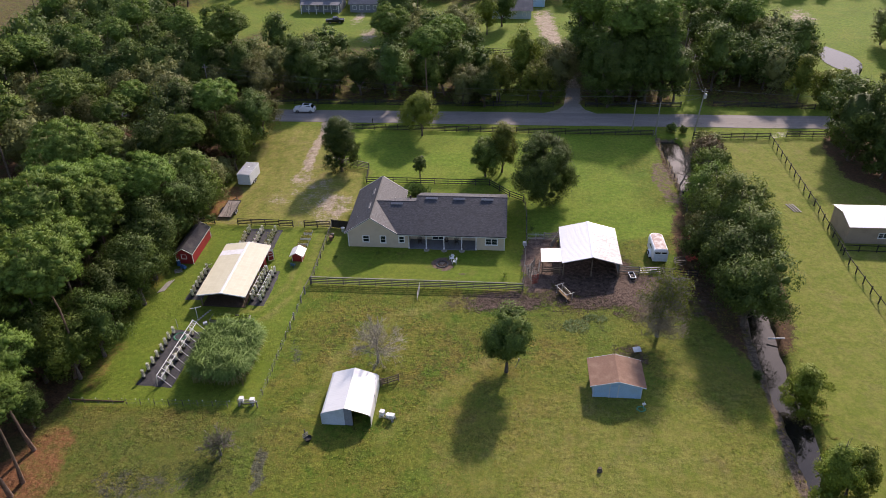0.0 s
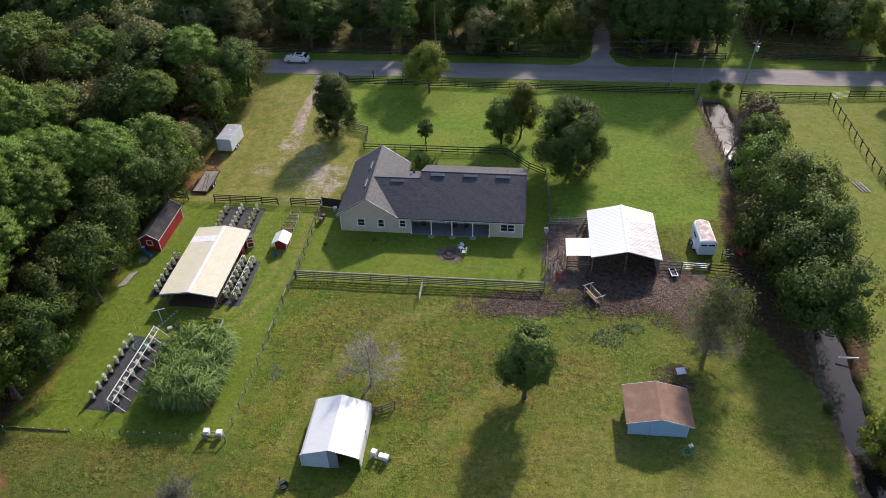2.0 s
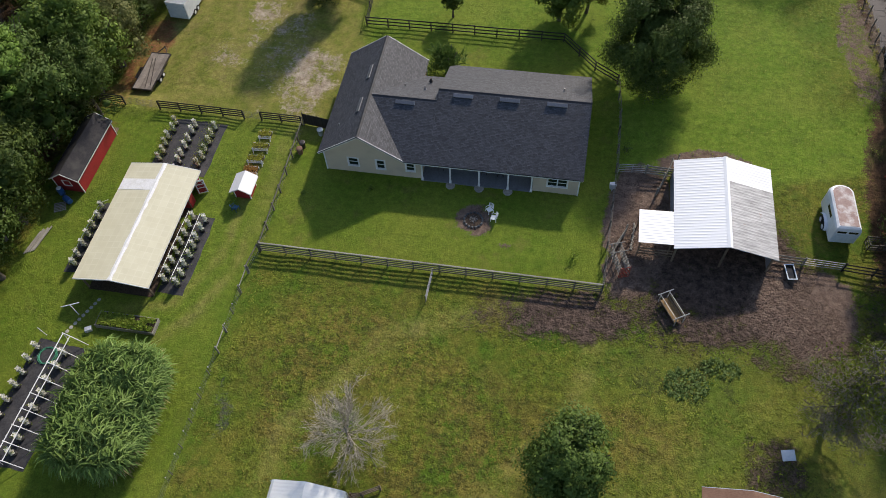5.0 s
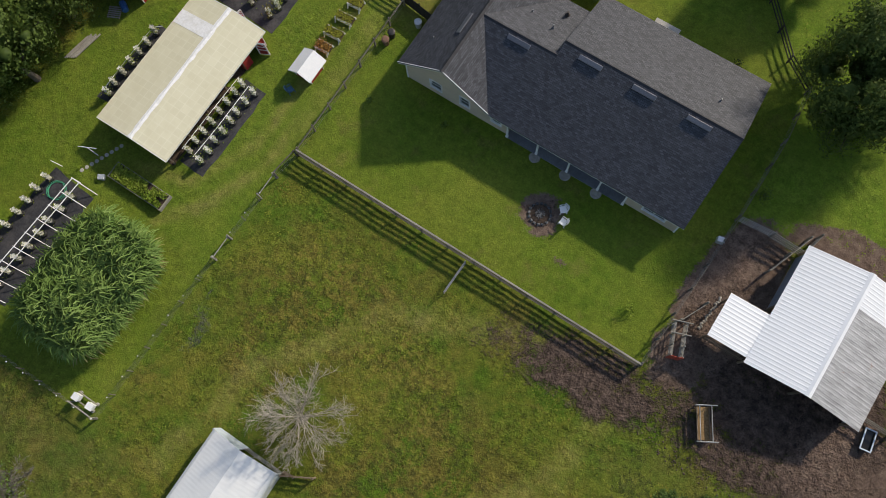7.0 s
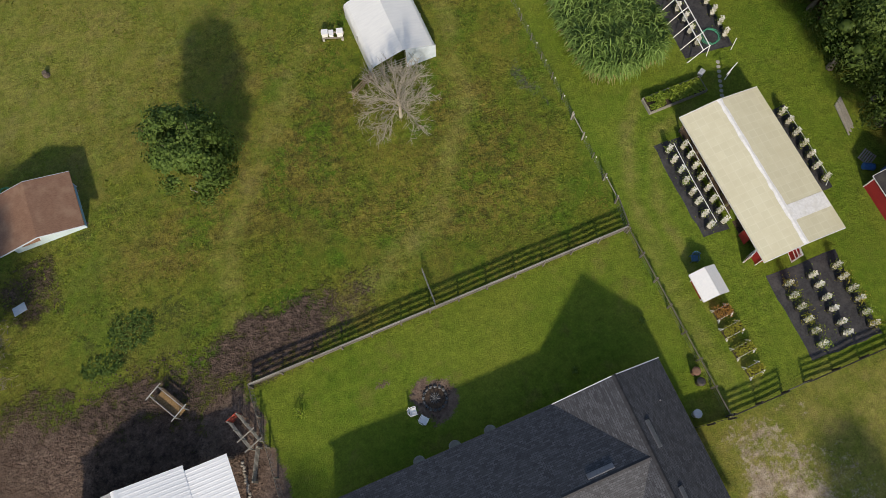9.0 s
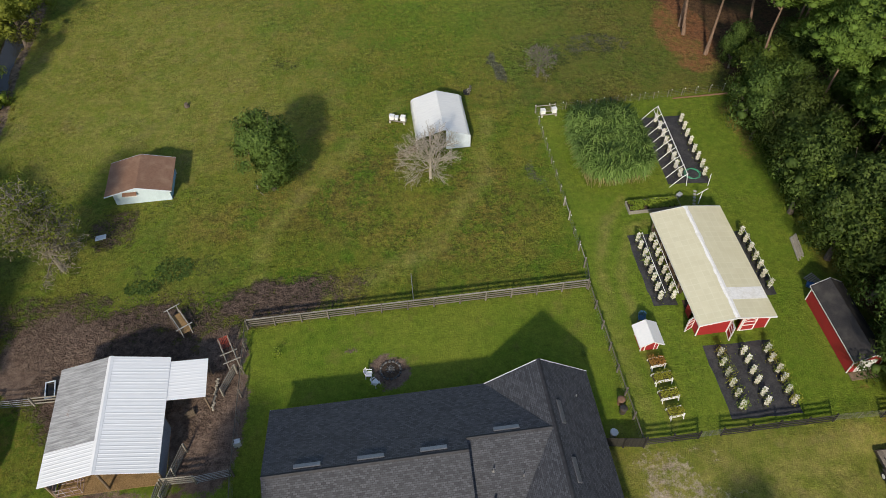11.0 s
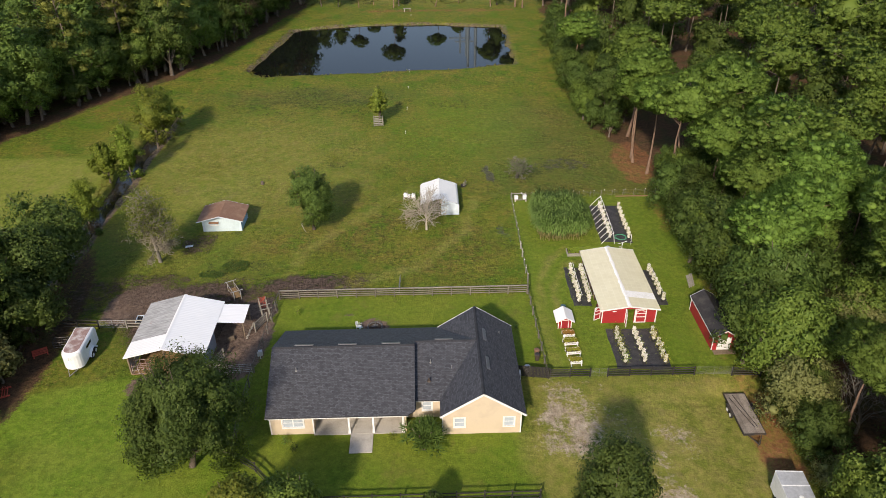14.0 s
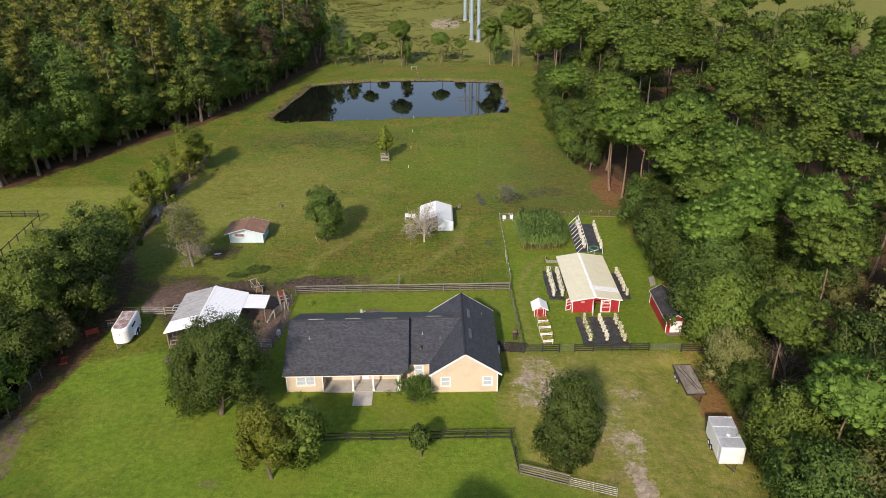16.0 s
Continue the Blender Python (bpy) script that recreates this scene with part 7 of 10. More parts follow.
    def end_panel(name, y, xa, xb, mat, za=0.05):
        bm = B()
        def top(x):
            return hw + 0.16 + (hr - hw - 0.16) * (1 - abs(x) / (w - 0.32)) if abs(x) < w - 0.32 else hw - 0.02
        k = 6
        lo, hi = [], []
        for i in range(k + 1):
            x = xa + (xb - xa) * i / k
            lo.append([bm.verts.new((x, y + s, za)) for s in (-0.02, 0.02)])
            hi.append([bm.verts.new((x, y + s, top(x) - 0.04)) for s in (-0.02, 0.02)])
        for i in range(k):
            for s in (0, 1):
                bm.faces.new((lo[i][s], lo[i + 1][s], hi[i + 1][s], hi[i][s]))
            bm.faces.new((hi[i][0], hi[i][1], hi[i + 1][1], hi[i + 1][0]))
        for i in (0, k):
            bm.faces.new((lo[i][0], lo[i][1], hi[i][1], hi[i][0]))
        return part(name, bm, mat, ob)

    end_panel("end_panel", -d + 0.03, -w + 0.02, -0.15, M["paleblue"])
    end_panel("end_panel", -d + 0.05, -0.15, 0.75, M["greysiding"])
    end_panel("end_panel", d - 0.03, -w + 0.02, -0.2, M["paleblue"])
    for z in (0.45, 0.8, 1.15, 1.5):
        bm = B()
        tube(bm, [(-0.2, d, z), (w, d, z)], 0.03, 6)
        part("gate_rail", bm, M["gate"], ob)
    for x in (-w, 0.75, w):
        for y in (-d + 0.1, 0.0, d - 0.1):
            if x == 0.75 and y == 0.0:
                continue
            bm = B()
            box(bm, x - 0.03, x + 0.03, y - 0.03, y + 0.03, 0, 1.7)
            part("post", bm, M["gate"], ob)
    for n, (a, b) in enumerate((((3.0, 3.2), (5.0, 4.3)), ((3.0, 3.45), (3.8, 3.6)))):
        bm = B()
        for z in (0.3, 0.65, 1.0):
            bar(bm, (*a, z), (*b, z), 0.05, 0.14)
        for p in (a, b):
            box(bm, p[0] - 0.06, p[0] + 0.06, p[1] - 0.06, p[1] + 0.06, -0.1, 1.15)
        part("wing_fence", bm, M["wood"], ob)
    # neighbour's metal building
    ob = thing("metal_building", (63.0, 105.0, 0), 0, "tan metal workshop with white roof", "building")
    wall(ob, "y", 101.9, 108.3, 52.9, 0.1, 0, 3.1, (), M["tan"], name="end_wall")
    gable(ob, ((52.9, 101.9, 3.1), (52.9, 108.3, 3.1), (52.9, 105.1, 3.75)), (0.1, 0, 0), M["tan"])
    wall(ob, "x", 53.0, 73.0, 101.9, 0.1, 0, 3.1, [(57.5, 58.9, 1.1, 1.9)], M["tan"], name="side_wall")
    wall(ob, "x", 53.0, 73.0, 108.3, -0.1, 0, 3.1, (), M["tan"], name="side_wall")
    wall(ob, "y", 102.0, 108.2, 73.0, -0.1, 0, 3.6, (), M["tan"], name="end_wall")
    window_part(ob, "x", 57.5, 58.9, 101.9, -1, 1.1, 1.9, 2)
    for ya in (101.6, 108.6):
        bm = B()
        ribbed_sheet(bm, (52.7, ya, 3.08), (73.2, ya, 3.08), (52.7, 105.1, 3.84), (73.2, 105.1, 3.84), 0.6)
        part("roof_slope", bm, M["newtin"], ob, "white ribbed metal roof", world=True)


build_house()
build_cattle_barn()
build_red_barn()
build_sheds()

# ---- fences ----
def fence(name, label, pts, height=1.3, boards=4, spacing=2.44, mat="fence", cap="", wires=0, post=0.06, group="", board_h=0.14, lowest=0.25, kick=False):
    """Posts with boards or wires along a line of points; each post and board is a part."""
    ob = thing(name, (*pts[0], 0), 0, label, "fence", group)
    o = Vector((*pts[0], 0))
    bm = B()
    box(bm, -post, post, -post, post, -0.2, height + 0.06)
    bmesh.ops.bevel(bm, geom=[e for e in bm.edges if abs(e.verts[0].co.z - e.verts[1].co.z) < 0.01 and e.verts[0].co.z > 1], offset=0.02, segments=1, affect="EDGES")
    first = None
    rng = random.Random(len(pts) + int(abs(pts[0][0] * 10)))
    for (ax, ay), (bx, by) in zip(pts, pts[1:]):
        L = math.hypot(bx - ax, by - ay)
        n = max(1, round(L / spacing))
        ang = math.degrees(math.atan2(by - ay, bx - ax))
        bd = None
        for k in range(n + 1):
            t = k / n
            p = Vector((ax + (bx - ax) * t, ay + (by - ay) * t, 0)) - o
            gz = float(ground_height(p.x + o.x, p.y + o.y))
            m = pose(p.x, p.y, max(gz, -0.3), rng.uniform(-1.2, 1.2), rng.uniform(-1.2, 1.2), ang)
            if not (k == n and (bx, by) != pts[-1]):
                if first is None:
                    first = part("post", bm, M[mat], ob)
                    first.matrix_basis = m
                else:
                    again("post", first, ob, m)
            if k == n:
                break
            span = L / n
            off = post + 0.016
            for b in range(boards):
                z = lowest + (height - lowest - 0.08) * b / max(1, boards - 1)
                if bd is None:
                    b2 = B()
                    box(b2, 0.01, span - 0.01, -0.016, 0.016, -board_h / 2, board_h / 2)
                    bd = part("board", b2, M[mat], ob)
                    o2 = bd
                else:
                    o2 = again("board", bd, ob, Matrix.Identity(4))
                o2.matrix_basis = pose(p.x, p.y, z + gz * 0.5, 0, rng.uniform(-0.4, 0.4), ang) @ pose(0, -off, 0)
            if cap:
                b2 = B()
                box(b2, 0.0, span - 0.015, -0.06, 0.06, 0, 0.035)
                c = part("cap_board", b2, M[cap], ob)
                c.matrix_basis = pose(p.x, p.y, height + 0.065 + rng.uniform(0, 0.008), 0, rng.uniform(-0.3, 0.3), ang)
            for w in range(wires):
                b2 = B()
                z = 0.2 + (height - 0.25) * w / max(1, wires - 1)
                tube(b2, [(0, 0, z), (span / 2, 0, z - 0.02), (span, 0, z)], 0.007, 4, False)
                c = part("wire", b2, M["wire"], ob)
                c.matrix_basis = pose(p.x, p.y, gz, 0, 0, ang)
    return ob


def tube_gate(name, label, a, b, height=1.2, rails=5, mat="gate", r=0.026, upright=(0.5,)):
    """A tubular farm gate from a to b."""
    a, b = Vector((*a, 0)), Vector((*b, 0))
    L = (b - a).length
    ob = thing(name, a, math.degrees(math.atan2(b.y - a.y, b.x - a.x)), label, "gate")
    for k in range(rails):
        z = 0.22 + (height - 0.22) * k / (rails - 1)
        bm = B()
        tube(bm, [(0, 0, z), (L, 0, z)], r, 6)
        part("rail", bm, M[mat], ob)
    for t in (0.0, *upright, 1.0):
        bm = B()
        tube(bm, [(L * t, 0, 0.05), (L * t, 0, height + 0.02)], r * 1.2, 6)
        part("upright", bm, M[mat], ob)
    return ob


def build_fences():
    fence("rear_fence", "weathered grey-brown board fence with silvered top cap", [(-27.4, 86.75), (3.2, 86.8)], 1.2, 4, 2.44, "fence", "cap")
    tube_gate("pasture_gate", "pale tubular gate standing open in the pasture", (-11.5, 86.4), (-11.6, 83.6), 1.15, 5, "steel")
    fence("side_yard_fence", "wire fence with weathered posts and top rail", [(-27.5, 86.9), (-27.65, 102.2)], 1.2, 1, 2.2, "fence", "", 4, lowest=1.12)
    fence("garden_wire_fence", "wire fence with thin wooden posts", [(-27.5, 86.6), (-27.8, 84.3)], 1.2, 1, 2.3, "fence", "", 4, lowest=1.12)
    fence("garden_wire_fence", "low electric wire fence on thin posts", [(-27.85, 82.0), (-27.9, 78.2)], 1.0, 0, 2.0, "fence", "", 4, post=0.03)
    fence("garden_wire_fence", "low electric wire fence on thin posts", [(-27.95, 76.4), (-28.1, 61.9)], 1.0, 0, 2.1, "fence", "", 4, post=0.03)
    for y in (83.2, 77.3):
        ob = thing("brace_frame", (-27.85, y - 1.0, 0), 90, "weathered H-shaped fence brace", "fence", "fence braces")
        for x in (0, 2.0):
            bm = B()
            tube(bm, [(x, 0, -0.2), (x, 0, 1.3)], 0.07, 7)
            part("post", bm, M["cap"], ob)
        for z in (0.95,):
            bm = B()
            tube(bm, [(0, 0, z), (2.0, 0, z)], 0.045, 6)
            part("rail", bm, M["cap"], ob)
    fence("garden_south_fence", "low wire fence with white insulators along the garden", [(-28.1, 61.85), (-37, 61.6), (-50.6, 61.1)], 0.95, 0, 1.75, "fence", "", 4, post=0.028)
    ins = None
    for (ax, ay), (bx, by), n in (((-28.1, 61.85), (-50.6, 61.1), 14), ((-27.9, 78.2), (-28.1, 61.9), 9), ((-27.8, 84.3), (-27.9, 78.6), 3)):
        for k in range(n + 1):
            t = k / n
            m = pose(ax + (bx - ax) * t, ay + (by - ay) * t, 0.0)
            if ins is None:
                ins = thing("insulator_post", (0, 0, 0), 0, "thin fence stake with white insulator cap", "fence post", "insulator posts")
                bm = B()
                tube(bm, [(0, 0, -0.1), (0, 0, 0.98)], 0.012, 5)
                part("stake", bm, M["wire"], ins)
                bm = B()
                lathe(bm, [(0.035, 0.97), (0.05, 1.0), (0.035, 1.07), (0.015, 1.09)], 8)
                part("cap", bm, M["pvc"], ins)
                ins.matrix_basis = m
            else:
                copy_thing(ins, m)
    bm = B()
    for k in range(5):
        bar(bm, (-44.3 - k * 1.35, 61.75, 0.09), (-45.6 - k * 1.35, 61.72, 0.09), 0.05, 0.2)
    tagged(part("edging_board", bm, M["brownroof"], None), "faded red-brown edging board on the ground", "board")
    fence("east_yard_fence", "wire fence with dark posts along the cattle pen", [(3.2, 86.9), (3.9, 100.3), (4.0, 107.5), (3.6, 112.3)], 1.25, 1, 2.3, "fence", "", 4, lowest=1.15)
    fence("front_yard_fence", "dark board fence around the front yard", [(3.6, 112.3), (1.2, 114.0), (-2.4, 118.0), (-24.6, 118.0), (-25.0, 123.3)], 1.2, 3, 2.5, "black")
    fence("drive_fence", "silvered board fence beside the drive", [(-25.0, 123.3), (-29.6, 125.0)], 1.25, 4, 2.4, "fence", "cap")
    tube_gate("drive_gate", "grey tubular gate across the grass drive", (-29.7, 125.1), (-33.9, 126.6), 1.2, 5)
    fence("road_fence", "long dark board fence beside the road", [(-31.7, 141.2), (0.0, 140.8), (29.7, 140.5)], 1.25, 4, 2.44, "black")
    fence("corner_fence", "short dark board fence at the drive entrance", [(-31.7, 141.2), (-33.8, 143.3)], 1.25, 4, 2.44, "black")
    fence("road_fence_east", "dark board fence beside the road", [(37.4, 139.7), (52.2, 139.9)], 1.3, 4, 2.44, "black")
    tube_gate("field_gate", "tubular gate beside the road", (52.5, 140.0), (55.6, 140.8), 1.2, 5)
    fence("road_fence_far", "dark board fence beside the road", [(55.7, 140.9), (63.5, 141.3)], 1.3, 4, 2.44, "black")
    fence("ditch_fence", "old wire fence with leaning posts along the ditch", [(29.7, 140.3), (30.4, 131.0), (30.8, 118.0), (30.5, 106.0)], 1.2, 0, 2.2, "fence", "", 4, post=0.05)
    fence("neighbour_fence", "wire fence with dark posts between the fields", [(52.2, 139.8), (52.1, 113.5), (51.3, 96.0), (51.8, 84.0), (52.4, 60.0), (53.4, 58.2)], 1.3, 1, 2.6, "black", "", 3, lowest=1.18, post=0.07)
    fence("neighbour_fence_south", "dark board fence across the neighbouring field", [(53.4, 58.2), (75.0, 58.0)], 1.25, 3, 2.5, "black")
    fence("workshop_fence", "dark fence along the metal workshop", [(51.4, 99.6), (75.0, 99.4)], 1.25, 2, 2.5, "black")
    fence("north_road_fence", "dark board fence on the far roadside", [(-60, 154.2), (10.5, 154.6)], 1.25, 4, 2.6, "black")
    fence("north_road_fence", "dark board fence on the far roadside", [(45.0, 156.5), (66.0, 155.5)], 1.25, 4, 2.6, "black")
    fence("north_road_fence", "dark board fence on the far roadside", [(17.5, 155.0), (38.0, 155.6)], 1.25, 4, 2.6, "black")
    fence("clearing_fence", "dark board fence in the far clearing", [(-14, 192), (2, 190)], 1.2, 3, 2.6, "black")
    # black boards along the garden's north side
    fence("garden_board_fence", "black board fence along the garden", [(-27.9, 102.25), (-32.2, 102.3)], 1.2, 4, 2.2, "black")
    tube_gate("garden_gate", "thin wire-filled gate in the black fence", (-32.3, 102.3), (-34.0, 102.3), 1.1, 6, "wire", 0.011)
    fence("garden_board_fence", "black board fence along the garden", [(-34.1, 102.3), (-43.4, 102.4)], 1.2, 4, 2.2, "black")
    tube_gate("farm_gate", "grey wire-filled gate in the black fence", (-43.6, 102.4), (-47.3, 102.6), 1.15, 7, "wire", 0.012)
    fence("garden_board_fence", "black board fence along the garden", [(-47.4, 102.6), (-50.4, 102.8)], 1.2, 4, 2.2, "black")
    ob = thing("privacy_panel", (-27.7, 102.4, 0), math.degrees(math.atan2(-0.5, 3.3)), "solid black board screen beside the house", "fence")
    first = None
    for k in range(22):
        if first is None:
            bm = B()
            box(bm, 0, 0.14, -0.012, 0.012, 0.05, 1.5)
            first = part("board", bm, M["black"], ob)
        else:
            again("board", first, ob, pose(k * 0.15, 0, 0.01 * (k % 3)))
    for x in (0, 1.6, 3.25):
        bm = B()
        box(bm, x - 0.05, x + 0.05, 0.02, 0.12, -0.2, 1.55)
        part("post", bm, M["black"], ob)
    # pens round the cattle barn
    tube_gate("pen_gate", "tubular gate across the cattle pen", (4.1, 100.3), (6.6, 100.5), 1.25, 5)
    fence("pen_boards", "old grey boards beside the barn", [(6.7, 100.5), (9.1, 100.4)], 1.35, 4, 2.4, "cap", board_h=0.18)
    fence("pen_boards", "old grey boards running along the pen", [(7.6, 97.8), (9.0, 101.6)], 1.35, 4, 2.0, "cap", board_h=0.18)
    fence("pen_boards", "old grey boards beside the barn", [(9.2, 100.6), (9.6, 102.2)], 1.3, 4, 2.0, "cap", board_h=0.18)
    fence("barn_side_fence", "old grey board fence beside the barn", [(17.4, 92.1), (20.2, 92.0)], 1.2, 3, 2.4, "cap", board_h=0.16)
    tube_gate("barn_side_gate", "thin grey rail gate beside the horse trailer", (20.3, 92.0), (23.4, 91.9), 1.15, 4, "steel")
    fence("barn_side_fence", "dark board fence below the horse trailer", [(23.5, 91.9), (28.5, 91.6)], 1.2, 3, 2.4, "black")


build_fences()

# ---- garden ----
def leafy(rng, n, spread, size, at=(0, 0, 0)):
    p = np.array(at) + rng.normal(size=(n, 3)) * np.array(spread)
    return cards(rng, p, rng.normal(size=(n, 3)) + [0, 0, 0.8], size * rng.uniform(0.6, 1.4, n), size * 0.5 * np.ones(n))


def build_garden():
    rng = np.random.default_rng(12)
    # dark weed cloth under the planters
    for pts in ([(-35.3, 81.2), (-32.9, 81.1), (-32.8, 89.6), (-35.0, 89.7)], [(-41.6, 94.4), (-35.6, 94.2), (-35.5, 101.2), (-41.4, 101.4)], [(-44.2, 64.6), (-39.6, 64.5), (-39.2, 74.9), (-43.6, 75.4)], [(-44.6, 82.0), (-42.2, 82.0), (-42.2, 89.9), (-44.4, 89.9)]):
        bm = B()
        n = 14
        g = []
        a, b, c, d = (Vector((*p, 0)) for p in pts)
        for i in range(n + 1):
            row = []
            for j in range(n + 1):
                p = a.lerp(b, i / n).lerp(d.lerp(c, i / n), j / n)
                edge = i in (0, n) or j in (0, n)
                jig = 0.10 if edge else 0.0
                p = p + Vector((jig * float(value_noise(p.x, p.y, 1.3, 3)), jig * float(value_noise(p.x, p.y, 1.3, 5)), 0))
                z = float(ground_height(p.x, p.y)) + 0.035 + (0.025 * float(value_noise(p.x, p.y, 1.8, 9)) if not edge else -0.02)
                row.append(bm.verts.new((p.x, p.y, max(z, 0.02 if not edge else -0.02))))
            g.append(row)
        for i in range(n):
            for j in range(n):
                bm.faces.new((g[i][j], g[i + 1][j], g[i + 1][j + 1], g[i][j + 1]))
        tagged(part("weed_cloth", bm, M["fabric"], None, smooth=True), "wrinkled black weed cloth laid on the grass", "ground cloth", "weed cloths")

    # stacked planter towers
    def tower(plants, mat, label, seed):
        r = np.random.default_rng(seed)
        ob = thing("planter_tower", (0, 0, 0), 0, label, "planter", "planter towers")
        bm = B()
        lathe(bm, [(0.20, 0.0), (0.24, 0.03), (0.26, 0.26), (0.23, 0.28)], 12)
        part("base_pot", bm, M["potdark"], ob, "black base pot")
        pot = None
        for k in range(5):
            m = pose(r.normal() * 0.012, r.normal() * 0.012, 0.26 + 0.20 * k, 0, 0, 45 * (k % 2) + r.uniform(-6, 6))
            if pot is None:
                bm = B()
                lathe(bm, [(0.11, 0.0), (0.145, 0.06), (0.18, 0.19), (0.195, 0.20), (0.175, 0.17), (0.07, 0.16)], 16, lobes=4, lobe=0.28)
                pot = part("pot", bm, M["pot"], ob)
                pot.matrix_basis = m
            else:
                again("pot", pot, ob, m)
        bm = B()
        tube(bm, [(0, 0, 0.0), (0, 0, 1.36)], 0.02, 6)
        part("stake", bm, M["pvc"], ob)
        if plants:
            v, f = leafy(r, plants, (0.24, 0.24, 0.36), 0.17, (0, 0, 1.0))
            tagged(array_mesh("foliage", v, f, mat, ob), kind="stuff")
        return ob

    kinds = [tower(40, M["herb"], "stack of cream four-lobed pots with sparse seedlings", 1), tower(80, M["herb"], "stack of cream four-lobed pots with young plants", 2), tower(140, M["herb"], "stack of cream four-lobed pots full of leafy plants", 3), tower(120, M["yellowflower"], "stack of cream four-lobed pots with pale flowering plants", 4)]
    used = set()
    lay = []
    for k in range(8):
        lay.append((-34.85 + 0.09 * k * 0.2, 82.2 + k * 1.0, 0))
        if k < 8:
            lay.append((-33.65 + 0.02 * k, 82.0 + k * 1.0, 1 if k in (0, 3) else 0))
        lay.append((-43.65 + 0.06 * k, 66.0 + k * 1.2, 0))
        lay.append((-40.95 + 0.05 * k, 65.6 + k * 1.22, 0))
    for k in range(7):
        lay.append((-43.75, 82.7 + k * 1.05, 0 if k % 3 else 1))
    for k in range(6):
        lay.append((-40.75, 95.6 + k * 0.98, 3 if k % 2 else 2))
        lay.append((-38.6, 95.5 + k * 0.98, 0))
        lay.append((-36.5, 95.4 + k * 0.98, 2 if k % 3 else 3))
    for x, y, k in lay:
        m = pose(x + rng.normal() * 0.05, y + rng.normal() * 0.05, 0.02, 0, 0, rng.uniform(0, 360))
        if k in used:
            copy_thing(kinds[k], m)
        else:
            used.add(k)
            kinds[k].matrix_basis = m
    # white water lines beside the towers
    for pts in ([(-43.95, 82.5, 0.9), (-43.97, 86, 0.95), (-43.95, 89.2, 0.9), (-43.3, 89.7, 0.9)], [(-33.95, 81.9, 1.25), (-33.8, 85, 1.28), (-33.8, 89.1, 1.25)], [(-35.1, 82.0, 1.25), (-35.05, 85, 1.28), (-34.95, 89.3, 1.25)]):
        bm = B()
        tube(bm, pts, 0.028, 6)
        tagged(part("water_pipe", bm, M["pvc"], None), "thin white water pipe along the planter row", "pipe", "water pipes")
        bm = B()
    # white pipe trellis
    ob = thing("pipe_trellis", (-40.7, 70.0, 0), -2.7, "white plastic pipe trellis with slanting legs", "trellis")
    for x, z in ((-0.25, 1.72), (0.18, 1.32)):
        bm = B()
        tube(bm, [(x, -5.3, z), (x, 5.4, z)], 0.04, 8)
        part("rail", bm, M["pvc"], ob)
    for k in range(9):
        y = -5.3 + 10.7 * k / 8
        bm = B()
        tube(bm, [(-0.32, y, 1.78), (0.18, y, 1.32), (1.25, y + 0.03, 0.0)], 0.036, 8)
        part("leg", bm, M["pvc"], ob)
        if k in (0, 8):
            bm = B()
            tube(bm, [(-0.25, y, 1.72), (-0.55, y, 0.0)], 0.036, 8)
            part("leg", bm, M["pvc"], ob)
    bm = B()
    tube(bm, [(-43.2, 75.7, 0), (-43.15, 75.6, 1.6)], 0.035, 8)
    tagged(part("white_pipe_post", bm, M["pvc"], None), "single white plastic pipe post", "post")
    # T-shaped pole and the stepping stones below
    ob = thing("clothes_pole", (-41.3, 78.0, 0), 25, "white T-shaped pole beside the garden barn", "pole")
    bm = B()
    tube(bm, [(0, 0, -0.2), (0, 0, 1.75)], 0.04, 8)
    part("pole", bm, M["pvc"], ob)
    bm = B()
    tube(bm, [(-0.75, 0, 1.75), (0.75, 0, 1.75)], 0.04, 8)
    part("cross_arm", bm, M["pvc"], ob)
    first = None
    for k in range(9):
        m = pose(-41.6 + 0.33 * k * 0.55, 76.3 + 0.42 * k, 0.0, 0, 0, 40 * k)
        if first is None:
            bm = B()
            lathe(bm, [(0.17, 0), (0.18, 0.04), (0.14, 0.06)], 7)
            first = tagged(part("stepping_stone", bm, M["concrete"], None), "small pale stepping stone in the lawn", "stone", "stepping stones")
            first.matrix_basis = m
        else:
            copy_thing(first, m)
    # box on the grass
    bm = B()
    box(bm, -0.28, 0.28, -0.22, 0.22, 0.0, 0.35)
    o = tagged(part("utility_box", bm, M["alu"], None, bevel=0.03), "small grey metal box on the lawn", "box")
    o.matrix_basis = pose(-39.75, 76.7, 0, 0, 0, 30)
    # raised bed
    ob = thing("raised_bed", (-36.6, 77.75, 0), 0, "weathered raised bed full of leafy greens", "planter")
    for c in ((-2.6, 2.6, -0.72, -0.66), (-2.6, 2.6, 0.66, 0.72), (-2.66, -2.6, -0.72, 0.72), (2.6, 2.66, -0.72, 0.72)):
        for z in (0.0, 0.24):
            bm = B()
            box(bm, *c, z, z + 0.225)
            part("board", bm, M["cap"], ob)
    bm = B()
    box(bm, -2.6, 2.6, -0.66, 0.66, 0.0, 0.38)
    part("soil", bm, M["soil"], ob)
    n = 1500
    p = np.stack([rng.uniform(-2.5, 2.5, n), rng.uniform(-0.62, 0.62, n), 0.45 + rng.uniform(0, 0.22, n)], 1)
    keep = value_noise(p[:, 0], p[:, 1], 1.2, 5) > -0.8
    p = p[keep]
    v, f = cards(rng, p, rng.normal(size=p.shape) * 0.7 + [0, 0, 1], rng.uniform(0.12, 0.34, len(p)), np.full(len(p), 0.14))
